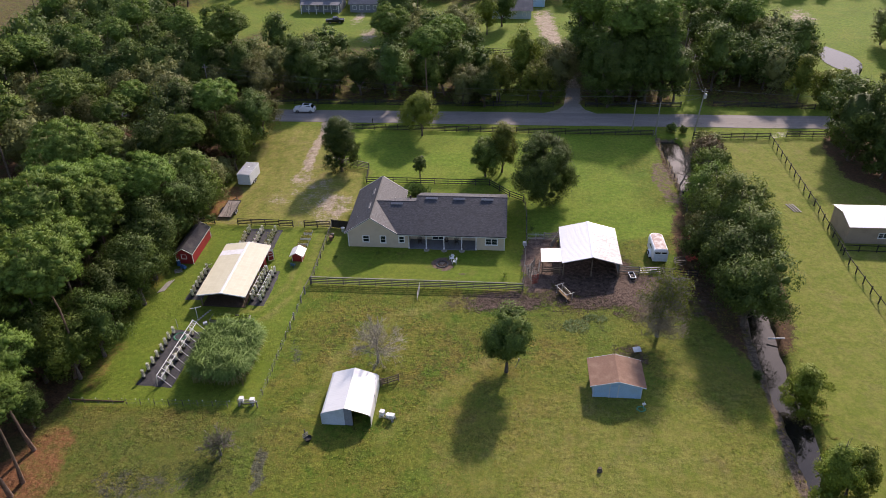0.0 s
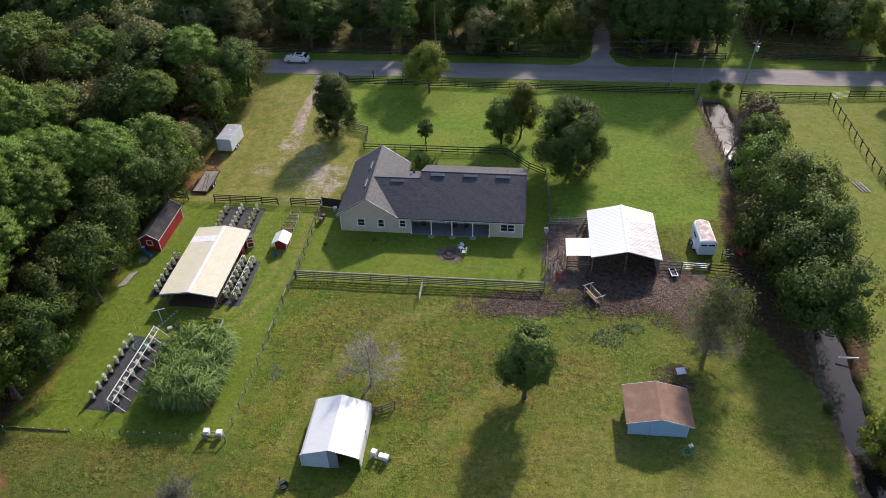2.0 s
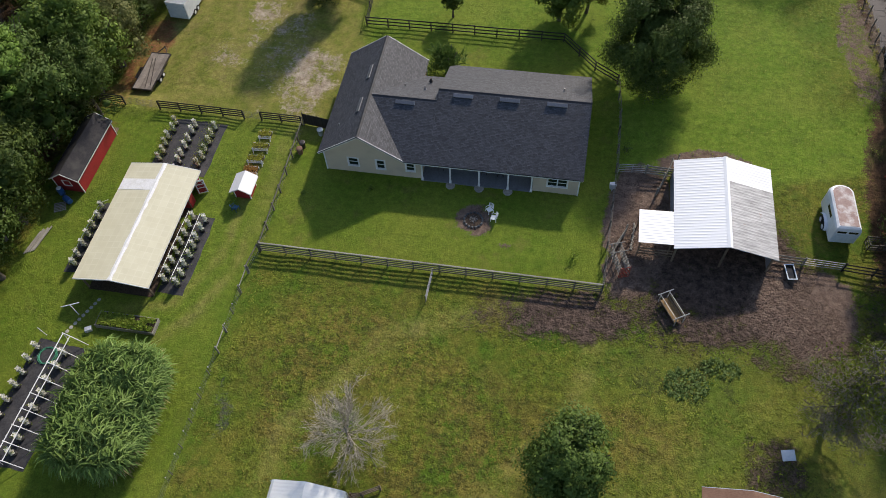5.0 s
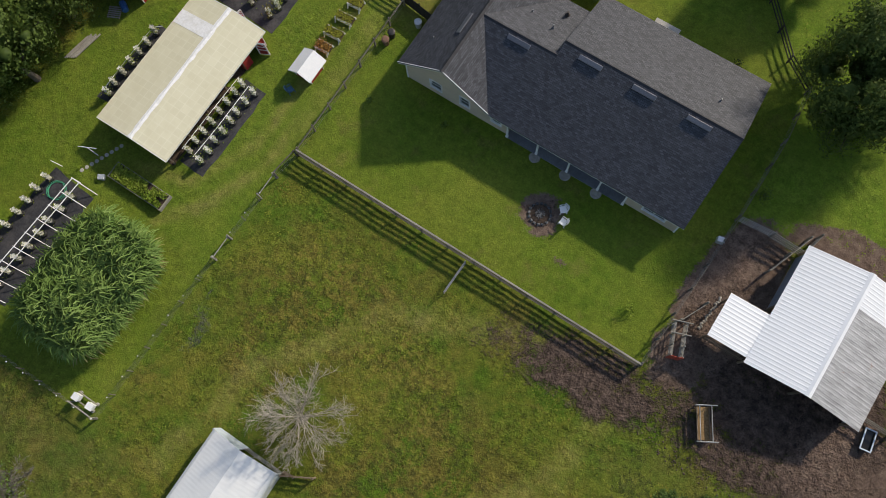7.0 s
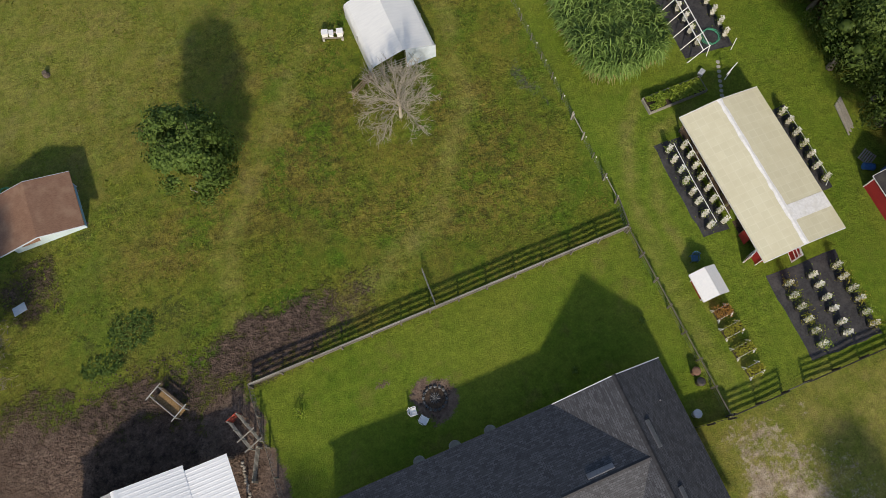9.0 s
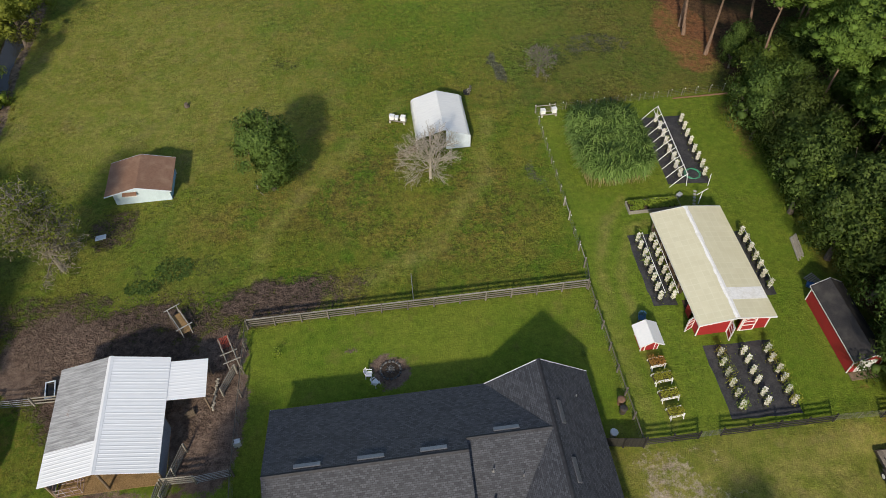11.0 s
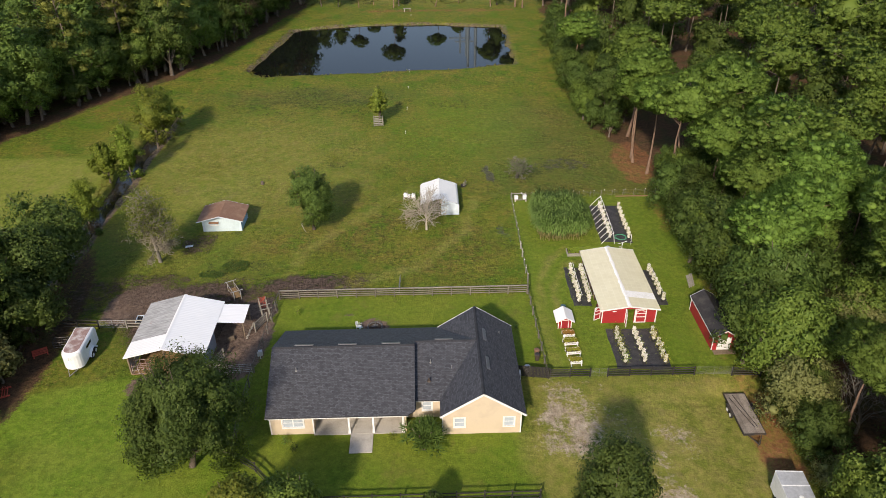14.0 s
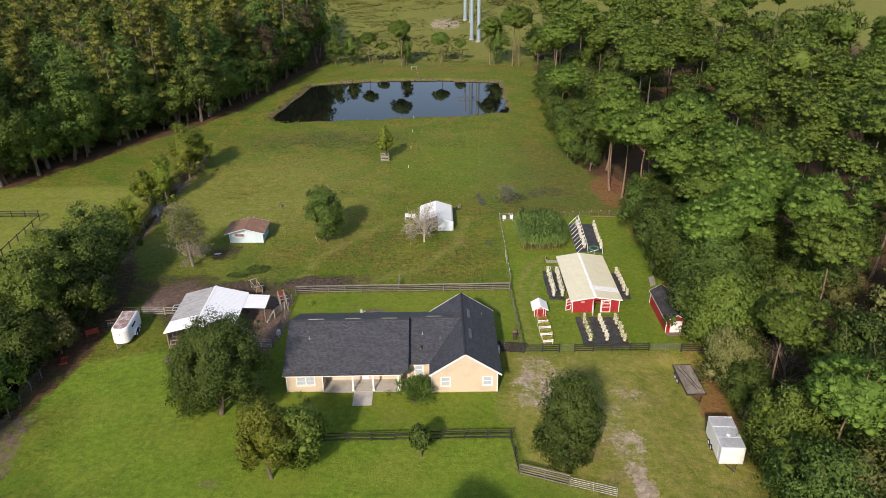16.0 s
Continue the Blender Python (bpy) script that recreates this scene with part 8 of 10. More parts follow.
    tagged(array_mesh("foliage", v, f, M["herb"], ob), kind="stuff")
    # white flower stands
    def stand(seed, mat, label, w):
        ob = thing("flower_stand", (0, 0, 0), 0, label, "planter", "flower stands")
        for y in (-0.36, 0.36):
            for z in (0.30, 0.52):
                bm = B()
                bar(bm, (-w, y, z), (w, y, z), 0.04, 0.15)
                part("side_board", bm, M["white"], ob)
        for x in (-w + 0.12, w - 0.12):
            for y, e in ((-0.42, -0.12), (0.42, 0.12)):
                bm = B()
                bar(bm, (x, y + e, 0.0), (x, y * 0.8, 0.66), 0.06, 0.09)
                part("leg", bm, M["white"], ob)
            bm = B()
            bar(bm, (x, -0.36, 0.36), (x, 0.36, 0.36), 0.04, 0.16)
            part("end_board", bm, M["white"], ob)
        bm = B()
        box(bm, -w + 0.05, w - 0.05, -0.33, 0.33, 0.28, 0.55)
        part("soil", bm, M["soil"], ob)
        r = np.random.default_rng(seed)
        n = 340
        p = np.stack([r.uniform(-w, w, n), r.normal(size=n) * 0.24, 0.6 + r.uniform(0, 0.16, n)], 1)
        v, f = cards(r, p, r.normal(size=p.shape) * 0.6 + [0, 0, 1], r.uniform(0.1, 0.22, n), np.full(n, 0.1))
        tagged(array_mesh("foliage", v, f, mat, ob), kind="stuff")
        return ob

    for k, (y, w, mat) in enumerate(((95.4, 0.68, "flower"), (96.85, 0.82, "yellowflower"), (98.45, 0.82, "yellowflower"), (100.05, 0.66, "yellowflower"))):
        ob = stand(40 + k, M[mat], "white wooden flower stand with orange blooms" if k == 0 else "white wooden flower stand with yellow-green foliage", w)
        ob.matrix_basis = pose(-31.05, y, 0, 0, 0, 4)
    # sugar cane
    ob = thing("cane_patch", (-34.1, 69.8, 0), 0, "dense patch of tall green sugar cane", "cane", kind="stuff")

    def blades(n, seed, length, dry):
        r = np.random.default_rng(seed)
        x, y = r.uniform(-3.6, 3.6, n), r.uniform(-4.9, 4.9, n)
        inside = (np.abs(x / 3.5) ** 4 + np.abs(y / 4.8) ** 4) < 1 + 0.25 * value_noise(x, y, 0.9, 3)
        if dry:
            inside &= (np.abs(x / 3.5) ** 4 + np.abs(y / 4.8) ** 4) > 0.55
        x, y = x[inside], y[inside]
        n = len(x)
        clump = 0.5 + 0.5 * value_noise(x, y, 0.8, 11)
        h = (1.7 + 0.9 * clump + r.uniform(-0.4, 0.5, n)) * (0.55 if dry else 1.0)
        base = np.stack([x, y, h * r.uniform(0.35, 0.95, n)], 1)
        a = r.uniform(0, 2 * np.pi, n)
        out = np.stack([np.cos(a), np.sin(a), np.zeros(n)], 1)
        side = np.stack([-np.sin(a), np.cos(a), np.zeros(n)], 1)
        L = length * r.uniform(0.7, 1.3, n)[:, None]
        up = np.array([0, 0, 1.0])
        prof = [(0.0, 0.0, 0.024), (0.26, 0.56, 0.040), (0.62, 0.74, 0.034), (1.0, 0.45, 0.006)]
        rows = [base + out * L * d + up * L * z + s * side * w for d, z, w in prof for s in (-1, 1)]
        verts = np.stack(rows, 1).reshape(-1, 3)
        i = np.arange(n)[:, None] * 8
        f = np.concatenate([np.concatenate([i + 2 * k, i + 2 * k + 1, i + 2 * k + 3, i + 2 * k + 2], 1) for k in range(3)])
        g = np.cross(verts[f[:, 2]] - verts[f[:, 0]], verts[f[:, 3]] - verts[f[:, 1]])
        f[g[:, 2] < 0] = f[g[:, 2] < 0][:, ::-1]
        way = unit(out * 0.7 + [0, 0, 0.8] + 0.35 * r.normal(size=(n, 3)))
        return verts, f, np.repeat(way, 8, axis=0)

    v, f, w = blades(20000, 3, 1.1, False)
    tagged(array_mesh("leaves", v, f, M["cane"], ob, w), kind="stuff")
    v, f, w = blades(2600, 4, 0.9, True)
    tagged(array_mesh("dry_leaves", v, f, M["canedry"], ob, w), kind="stuff")
    r = np.random.default_rng(8)
    stalks = []
    for k in range(900):
        x, y = r.uniform(-3.3, 3.3), r.uniform(-4.6, 4.6)
        h = r.uniform(1.5, 2.4)
        stalks.append(limb_arrays([(x, y, 0), (x + r.normal() * 0.08, y + r.normal() * 0.08, h / 2), (x + r.normal() * 0.15, y + r.normal() * 0.15, h)], [0.025, 0.022, 0.015], 4))
    v, f = join_arrays(stalks)
    tagged(array_mesh("stalks", v, f, M["canedry"], ob), kind="stuff")

    # bee boxes
    def hives(x, y, rz, three):
        ob = thing("hive_stand", (x, y, 0), rz, "low wooden stand for beehives", "stand", "hive stands")
        for k in (-0.28, 0.28):
            bm = B()
            bar(bm, (-0.95, k, 0.32), (0.95, k, 0.32), 0.08, 0.1)
            part("beam", bm, M["cap"], ob)
        for a in (-0.8, 0.8):
            for k in (-0.28, 0.28):
                bm = B()
                box(bm, a - 0.1, a + 0.1, k - 0.1, k + 0.1, 0, 0.27)
                part("block", bm, M["concrete"], ob)
        for a, w, h in ((-0.62, 0.25, 0.5), (0.66, 0.25, 0.42)) + (((0.12, 0.17, 0.3),) if three else ()):
            hb = thing("beehive", (0, 0, 0), 0, "white wooden beehive box with flat lid", "beehive", "beehives")
            hb.matrix_basis = pose(x, y, 0.37, 0, 0, rz) @ pose(a, 0, 0, 0, 0, 3)
            bm = B()
            box(bm, -w, w, -0.22, 0.22, 0, h)
            part("box", bm, M["white"], hb)
            bm = B()
            box(bm, -w - 0.03, w + 0.03, -0.26, 0.26, h, h + 0.06)
            part("lid", bm, M["pvc"], hb)

    hives(-29.5, 62.45, 0, False)
    hives(-12.6, 61.2, -20, True)
    ob = thing("hive_fence", (-28.15, 61.9, 0), 180, "weathered rail behind the beehives", "fence")
    for x in (0, 2.2):
        bm = B()
        tube(bm, [(x, 0, -0.2), (x, 0, 1.15)], 0.06, 7)
        part("post", bm, M["cap"], ob)
    bm = B()
    tube(bm, [(0, 0, 0.95), (2.2, 0, 0.95)], 0.045, 6)
    part("rail", bm, M["cap"], ob)
    # coil of hose on the cloth
    def hose(name, x, y, r, turns, label, z=0.03):
        bm = B()
        rr = random.Random(3)
        pts = []
        for k in range(turns * 14):
            a = 2 * math.pi * k / 14
            q = r * (1 + rr.uniform(-0.12, 0.12))
            pts.append((q * math.cos(a) + 0.1 * math.sin(a * 0.21), q * math.sin(a), z + 0.012 * (k // 14) + rr.uniform(0, 0.02)))
        tube(bm, pts, 0.016, 5)
        o = tagged(part(name, bm, M["hose"], None), label, "hose")
        o.matrix_basis = pose(x, y, 0)

    hose("garden_hose", -42.2, 73.9, 0.75, 6, "tangled green garden hose on black cloth", 0.08)
    hose("garden_hose", 16.6, 64.4, 0.42, 7, "coiled green hose beside the blue shed", 0.05)


# ---- trailers, vehicles and yard things ----
def wheel(parent, x, y, z, r, w, axis="x", hub="white"):
    bm = B()
    prof = [(r * 0.62, -w / 2), (r * 0.95, -w / 2), (r, -w * 0.3), (r, w * 0.3), (r * 0.95, w / 2), (r * 0.62, w / 2)]
    lathe(bm, prof, 18)
    t = part("wheel", bm, M["rubber"], parent)
    t.matrix_basis = pose(x, y, z, 0, 90, 0) if axis == "x" else pose(x, y, z, 90, 0, 0)
    bm = B()
    lathe(bm, [(r * 0.6, -w / 2 - 0.005), (r * 0.45, -w / 2 - 0.02), (r * 0.4, 0), (r * 0.45, w / 2 + 0.02), (r * 0.6, w / 2 + 0.005)], 14)
    part("rim", bm, M[hub], t, "pale steel rim")


def build_trailers():
    # enclosed cargo trailer
    ob = thing("cargo_trailer", (-46.8, 119.5, -0.9), -3.4, "white enclosed cargo trailer with grey roof", "trailer")
    w, l, z0, z1 = 1.22, 2.45, 0.42, 2.52
    bm = B()
    box(bm, -w, w, -l, l, z0, z1)
    part("body", bm, M["trailer"], ob, bevel=0.05)
    bm = B()
    box(bm, -w + 0.02, w - 0.02, -l + 0.02, l - 0.02, z1 + 0.002, z1 + 0.03)
    part("roof", bm, M["alu"], ob, "dull aluminium roof")
    for k in range(4):
        bm = B()
        y = -l + 0.06 + k * (2 * l - 0.12) / 3
        box(bm, -w, w, y - 0.04, y + 0.04, z1 + 0.03, z1 + 0.05)
        part("roof_strip", bm, M["trailer"], ob)
    bm = B()
    lathe(bm, [(0.2, z1 + 0.03), (0.2, z1 + 0.1), (0.12, z1 + 0.13)], 10, 0, 0.5)
    part("roof_vent", bm, M["pvc"], ob)
    bm = B()
    box(bm, -w + 0.12, w - 0.12, l + 0.003, l + 0.02, 1.1, z1 - 0.08)
    part("nose_panel", bm, M["pvc"], ob)
    bm = B()
    box(bm, -w + 0.08, w - 0.08, -l - 0.02, -l - 0.003, z0 + 0.08, z1 - 0.1)
    d = part("ramp_door", bm, M["paleblue"], ob, "rear ramp door")
    for x in (-w + 0.16, w - 0.16):
        for z in (0.9, 1.5, 2.1):
            bm = B()
            box(bm, x - 0.03, x + 0.03, -l - 0.05, -l - 0.02, z, z + 0.12)
            part("hinge", bm, M["darkmetal"], d)
    bm = B()
    box(bm, w + 0.003, w + 0.02, 0.9, 1.7, z0 + 0.1, z1 - 0.15)
    part("side_door", bm, M["trailer"], ob)
    for y in (-0.75, 0.05):
        for x in (-w + 0.02, w - 0.02):
            wheel(ob, x, y - 0.2, 0.34, 0.34, 0.2)
    for x in (-1, 1):
        bm = B()
        bar(bm, (x * 0.6, l, 0.45), (0, l + 1.1, 0.45), 0.07, 0.1)
        part("tongue", bm, M["darkmetal"], ob)
    bm = B()
    tube(bm, [(0, l + 0.95, 0.0), (0, l + 0.95, 0.75)], 0.04, 8)
    part("jack", bm, M["steel"], ob)
    # flat trailer
    ob = thing("flat_trailer", (-46.75, 108.0, -0.86), 0, "flat trailer with grey plank deck and black frame", "trailer")
    w, l = 1.08, 2.8
    first = None
    for k in range(12):
        if first is None:
            bm = B()
            box(bm, 0, 0.172, -l, l, 0.58, 0.63)
            first = part("plank", bm, M["plank"], ob)
            first.matrix_basis = pose(-w + 0.03, 0, 0)
        else:
            again("plank", first, ob, pose(-w + 0.03 + k * 0.178, 0, 0.002 * (k % 2)))
    for c in ((-w - 0.04, -w + 0.02, -l, l), (w - 0.02, w + 0.04, -l, l), (-w - 0.04, w + 0.04, -l - 0.07, -l), (-w - 0.04, w + 0.04, l, l + 0.07)):
        bm = B()
        box(bm, *c, 0.46, 0.68)
        part("frame_rail", bm, M["darkmetal"], ob)
    for x in (-1, 1):
        bm = B()
        bar(bm, (x * 0.7, l, 0.5), (0, l + 1.3, 0.5), 0.08, 0.1)
        part("tongue", bm, M["darkmetal"], ob)
        bm = B()
        box(bm, x * (w + 0.05), x * (w + 0.32), -1.35, 0.35, 0.7, 0.74)
        part("fender", bm, M["darkmetal"], ob)
        for y in (-0.9, -0.1):
            wheel(ob, x * (w + 0.18), y, 0.33, 0.33, 0.2)
    bm = B()
    tube(bm, [(0, l + 1.1, 0.0), (0, l + 1.1, 0.9)], 0.035, 8)
    part("jack", bm, M["darkmetal"], ob)
    for a, b in (((-0.6, 1.9, 0.68), (0.3, -2.6, 0.68)), ((-0.3, 2.0, 0.68), (0.75, -2.2, 0.68))):
        bm = B()
        tube(bm, [a, ((a[0] + b[0]) / 2, (a[1] + b[1]) / 2, 0.67), b], 0.04, 6)
        tagged(part("steel_pipe", bm, M["darkmetal"], ob), "rusty pipe lying on the deck")
    # horse trailer
    ob = thing("horse_trailer", (23.6, 97.0, 0), 2, "old white two-horse trailer with rusty roof", "trailer")
    ob.matrix_basis = pose(23.5, 97.1, 0, 0, 0, 2) @ Matrix.Scale(1.13, 4)
    w, l = 0.95, 2.2
    bm = B()
    outline = [(-w, -l), (w, -l), (w, l - 0.7)] + [(w * math.cos(a), l - 0.7 + 0.75 * math.sin(a)) for a in np.linspace(0.25, math.pi - 0.25, 9)] + [(-w, l - 0.7)]
    levels = [(0.42, 1.0), (1.9, 1.0), (2.12, 0.93), (2.22, 0.78)]
    rings = [[bm.verts.new((x * s, y * (1 if s == 1.0 else 0.5 + 0.5 * s), z)) for x, y in outline] for z, s in levels]
    n = len(outline)
    for a, b in zip(rings, rings[1:]):
        for k in range(n):
            bm.faces.new((a[k], a[(k + 1) % n], b[(k + 1) % n], b[k]))
    bm.faces.new(rings[0][::-1])
    bm.faces.new(rings[-1])
    part("body", bm, M["trailer"], ob, "chalky white body")
    bm = B()
    slab(bm, [(x * 0.76, y * 0.87, 2.235) for x, y in outline], 0.012)
    part("roof_panel", bm, M["rusty"], ob, "roof with peeling rusty paint")
    bm = B()
    box(bm, -w + 0.08, w - 0.08, -l - 0.025, -l - 0.003, 0.45, 1.55)
    part("ramp", bm, M["paleblue"], ob)
    # no holes here: black plates paint the dark inside of the rear openings
    for x in (-0.42, 0.42):
        bm = B()
        box(bm, x - 0.34, x + 0.34, -l - 0.02, -l - 0.003, 1.62, 1.84)
        part("rear_opening", bm, M["carblack"], ob)
    for x in (-1, 1):
        bm = B()
        box(bm, min(x * w, x * (w + 0.006)), max(x * w, x * (w + 0.006)), -0.7, 0.5, 1.45, 1.75)
        part("side_window", bm, M["carblack"], ob)
        bm = B()
        arc = [(-1.0 + 0.0, 0.45)] + [(-0.35 + 0.85 * math.cos(a), 0.45 + 0.5 * math.sin(a)) for a in np.linspace(math.pi, 0, 9)]
        rows = [(bm.verts.new((x * w, y, z)), bm.verts.new((x * (w + 0.25), y, z))) for y, z in arc]
        for p, q in zip(rows, rows[1:]):
            bm.faces.new((p[0], p[1], q[1], q[0]))
        part("fender", bm, M["trailer"], ob)
        for y in (-0.72, 0.02):
            wheel(ob, x * (w + 0.12), y, 0.33, 0.33, 0.18)
        bm = B()
        bar(bm, (x * 0.5, l - 0.1, 0.42), (0, l + 1.0, 0.42), 0.06, 0.09)
        part("tongue", bm, M["steel"], ob)
    bm = B()
    box(bm, -0.13, 0.13, l + 0.02, l + 0.035, 1.55, 1.8)
    o = part("nose_mark", bm, M["carblack"], ob)

    # white estate car on the road
    def car(name, label, loc, rz, paint, pickup=False):
        ob = thing(name, loc, rz, label, "car")
        side = [(-2.3, 0.35), (-2.3, 0.95), (-1.95, 1.05), (-1.5, 1.65), (0.35, 1.7), (1.0, 1.12), (2.15, 0.95), (2.3, 0.7), (2.3, 0.35)]
        if pickup:
            side = [(-2.7, 0.45), (-2.7, 1.1), (-0.7, 1.12), (-0.6, 1.75), (0.7, 1.78), (1.25, 1.2), (2.55, 1.05), (2.7, 0.8), (2.7, 0.45)]
        bm = B()
        rows = []
        for y, s in ((-0.92, 0.0), (-0.88, 1.0), (0.88, 1.0), (0.92, 0.0)):
            rows.append([bm.verts.new((x * (1 if s else 0.985), y * (0.80 if z > 1.3 else 1.0), z - (0 if s else 0.02))) for x, z in side])
        m = len(side)
        for a, b in zip(rows, rows[1:]):
            for k in range(m):
                bm.faces.new((a[k], a[(k + 1) % m], b[(k + 1) % m], b[k]))
        bm.faces.new(rows[0])
        bm.faces.new(rows[-1][::-1])
        part("body", bm, paint, ob)
        for s in (-1, 1):
            bm = B()
            lo, hi = (1.05, 1.58) if not pickup else (1.2, 1.68)
            x0, x1 = (-1.65, 0.75) if not pickup else (-0.5, 0.95)
            v = [bm.verts.new(p) for p in ((x0, s * 0.90, lo), (x1, s * 0.90, lo), (x1 - 0.5, s * 0.765, hi), (x0 + 0.25, s * 0.765, hi))]
            bm.faces.new(v)
            bmesh.ops.solidify(bm, geom=bm.faces[:], thickness=0.02 * s)
            part("side_glass", bm, M["glass"], ob)
            for x in (-1.45, 1.4):
                wheel(ob, x, s * 0.84, 0.34, 0.34, 0.22, "y", "steel")
        bm = B()
        v = [bm.verts.new(p) for p in ((1.0, -0.78, 1.14), (1.0, 0.78, 1.14), (0.42, 0.66, 1.68), (0.42, -0.66, 1.68))]
        bm.faces.new(v)
        bmesh.ops.solidify(bm, geom=bm.faces[:], thickness=0.02)
        part("windscreen", bm, M["glass"], ob)
        if not pickup:
            bm = B()
            v = [bm.verts.new(p) for p in ((-1.98, -0.78, 1.08), (-1.98, 0.78, 1.08), (-1.56, 0.66, 1.6), (-1.56, -0.66, 1.6))]
            bm.faces.new(v)
            bmesh.ops.solidify(bm, geom=bm.faces[:], thickness=-0.02)
            part("rear_glass", bm, M["glass"], ob)
            bm = B()
            box(bm, -1.1, 0.1, -0.5, 0.5, 1.69, 1.715)
            part("roof_glass", bm, M["glass"], ob)
        for s in (-0.68, 0.68):
            bm = B()
            box(bm, 2.24 if not pickup else 2.62, 2.31 if not pickup else 2.71, s - 0.2, s + 0.2, 0.72, 0.9)
            part("headlight", bm, M["pvc"], ob)
            bm = B()
            box(bm, -2.315 if not pickup else -2.715, -2.25 if not pickup else -2.65, s - 0.16, s + 0.16, 0.75, 0.98)
            part("tail_light", bm, M["redpaint"], ob)
        return ob

    car("estate_car", "white estate car on the country road", (-43.6, 150.0, 0.05), 180, M["carwhite"])
    car("pickup_truck", "black pickup truck before a distant house", (-50.5, 216.5, 0), 8, M["carblack"], True)


def build_yard_things():
    rng = np.random.default_rng(30)
    # fire pit
    ob = thing("fire_pit", (-8.8, 92.8, 0), 0, "round stone fire pit with grey ash", "fire pit")
    bm = B()
    lathe(bm, [(0.75, -0.05), (0.74, 0.06), (0.5, 0.10), (0.2, 0.13), (0.02, 0.14)], 16)
    part("ash", bm, M["soil"], ob)
    first = None
    for k in range(16):
        a = 2 * math.pi * k / 16
        m = pose(0.85 * math.cos(a), 0.85 * math.sin(a), 0.06, rng.uniform(-15, 15), rng.uniform(-15, 15), math.degrees(a) + rng.uniform(-20, 20))
        if first is None:
            bm = B()
            bmesh.ops.create_icosphere(bm, subdivisions=1, radius=0.15)
            for v in bm.verts:
                v.co = Vector((v.co.x * 0.85, v.co.y * 1.15, v.co.z * 0.8)) * (1 + 0.15 * noise.noise(v.co * 9))
            first = part("stone", bm, M["char"], ob)
            first.matrix_basis = m
        else:
            again("stone", first, ob, m)
    for k in range(7):
        bm = B()
        a = k * 0.9
        tube(bm, [(-0.4 * math.cos(a), -0.4 * math.sin(a), 0.14), (0.4 * math.cos(a), 0.4 * math.sin(a), 0.24)], 0.045, 6)
        part("charred_log", bm, M["char"], ob)

    def garden_chair(name, loc, rz, mat, label, rec=False):
        ob = thing(name, loc, rz, label, "chair", "garden chairs" if not rec else "")
        bm = B()
        box(bm, -0.27, 0.27, -0.26, 0.26, 0.38, 0.42)
        part("seat", bm, mat, ob, bevel=0.015)
        for k in range(7):
            bm = B()
            a = radians(-60 + 20 * k)
            x, y = 0.29 * math.sin(a), 0.05 + 0.26 * math.cos(a)
            box(bm, -0.035, 0.035, -0.012, 0.012, 0, 0.46 + 0.08 * math.cos(a), pose(x, y, 0.42, -10, 0, -math.degrees(a)))
            part("back_slat", bm, mat, ob)
        for s in (-1, 1):
            bm = B()
            tube(bm, [(s * 0.29, 0.2, 0.62), (s * 0.31, -0.1, 0.64), (s * 0.28, -0.27, 0.60)], 0.03, 6)
            part("armrest", bm, mat, ob)
            for y in (-0.24, 0.24):
                bm = B()
                bar(bm, (s * 0.27, y * 1.1, 0), (s * 0.24, y, 0.4), 0.05, 0.05)
                part("leg", bm, mat, ob)
        return ob

    garden_chair("plastic_chair", (-7.45, 93.95, 0), -50, M["pvc"], "white plastic chair beside the fire pit")
    garden_chair("plastic_chair", (-6.95, 93.1, 0), -95, M["pvc"], "white plastic chair beside the fire pit")
    garden_chair("lounge_chair", (-31.2, 90.85, 0), 160, M["chairblue"], "blue folding garden chair beside the pump house", True)
    for x in (-8.6, -7.0, -12.8):
        garden_chair("porch_chair", (x, 98.4, 0.1), 10, M["darkmetal"], "dark chair on the shaded rear porch", True)
    # bins beside the yard fence
    for n, (x, y, mat, lab) in enumerate(((-27.0, 98.5, "brownroof", "dull red bin beside the yard fence"), (-26.95, 99.3, "darkmetal", "dark grey bin beside the yard fence"), (-25.6, 101.2, "alu", "grey metal drum beside the black screen"))):
        ob = thing("bin", (x, y, 0), 20 * n, lab, "bin", "yard bins")
        bm = B()
        lathe(bm, [(0.24, 0), (0.30, 0.7), (0.32, 0.72)], 12)
        part("body", bm, M[mat], ob)
        bm = B()
        lathe(bm, [(0.33, 0.72), (0.33, 0.76), (0.2, 0.82), (0.04, 0.83)], 12)
        part("lid", bm, M[mat], ob)
    # blue barrels, pallet and timber beside the red shed
    for n, (x, y, tip) in enumerate(((-48.75, 90.35, 0), (-48.1, 89.75, 90))):
        ob = thing("plastic_barrel", (x, y, 0.0 if not tip else 0.3), 35, "blue plastic barrel beside the red shed", "barrel", "blue barrels")
        ob.matrix_basis = pose(x, y, 0.0 if not tip else 0.3, tip, 0, 60 if tip else 0)
        bm = B()
        lathe(bm, [(0.27, 0), (0.29, 0.05), (0.3, 0.3), (0.285, 0.32), (0.3, 0.34), (0.3, 0.58), (0.285, 0.6), (0.29, 0.85), (0.26, 0.88)], 16)
        part("body", bm, M["bluepl"], ob)
        bm = B()
        lathe(bm, [(0.25, 0.88), (0.25, 0.9)], 14)
        part("lid", bm, M["pvc"] if not tip else M["bluepl"], ob)
    ob = thing("pallet", (-48.2, 88.7, 0.02), 25, "grey wooden pallet lying on the ground", "pallet")
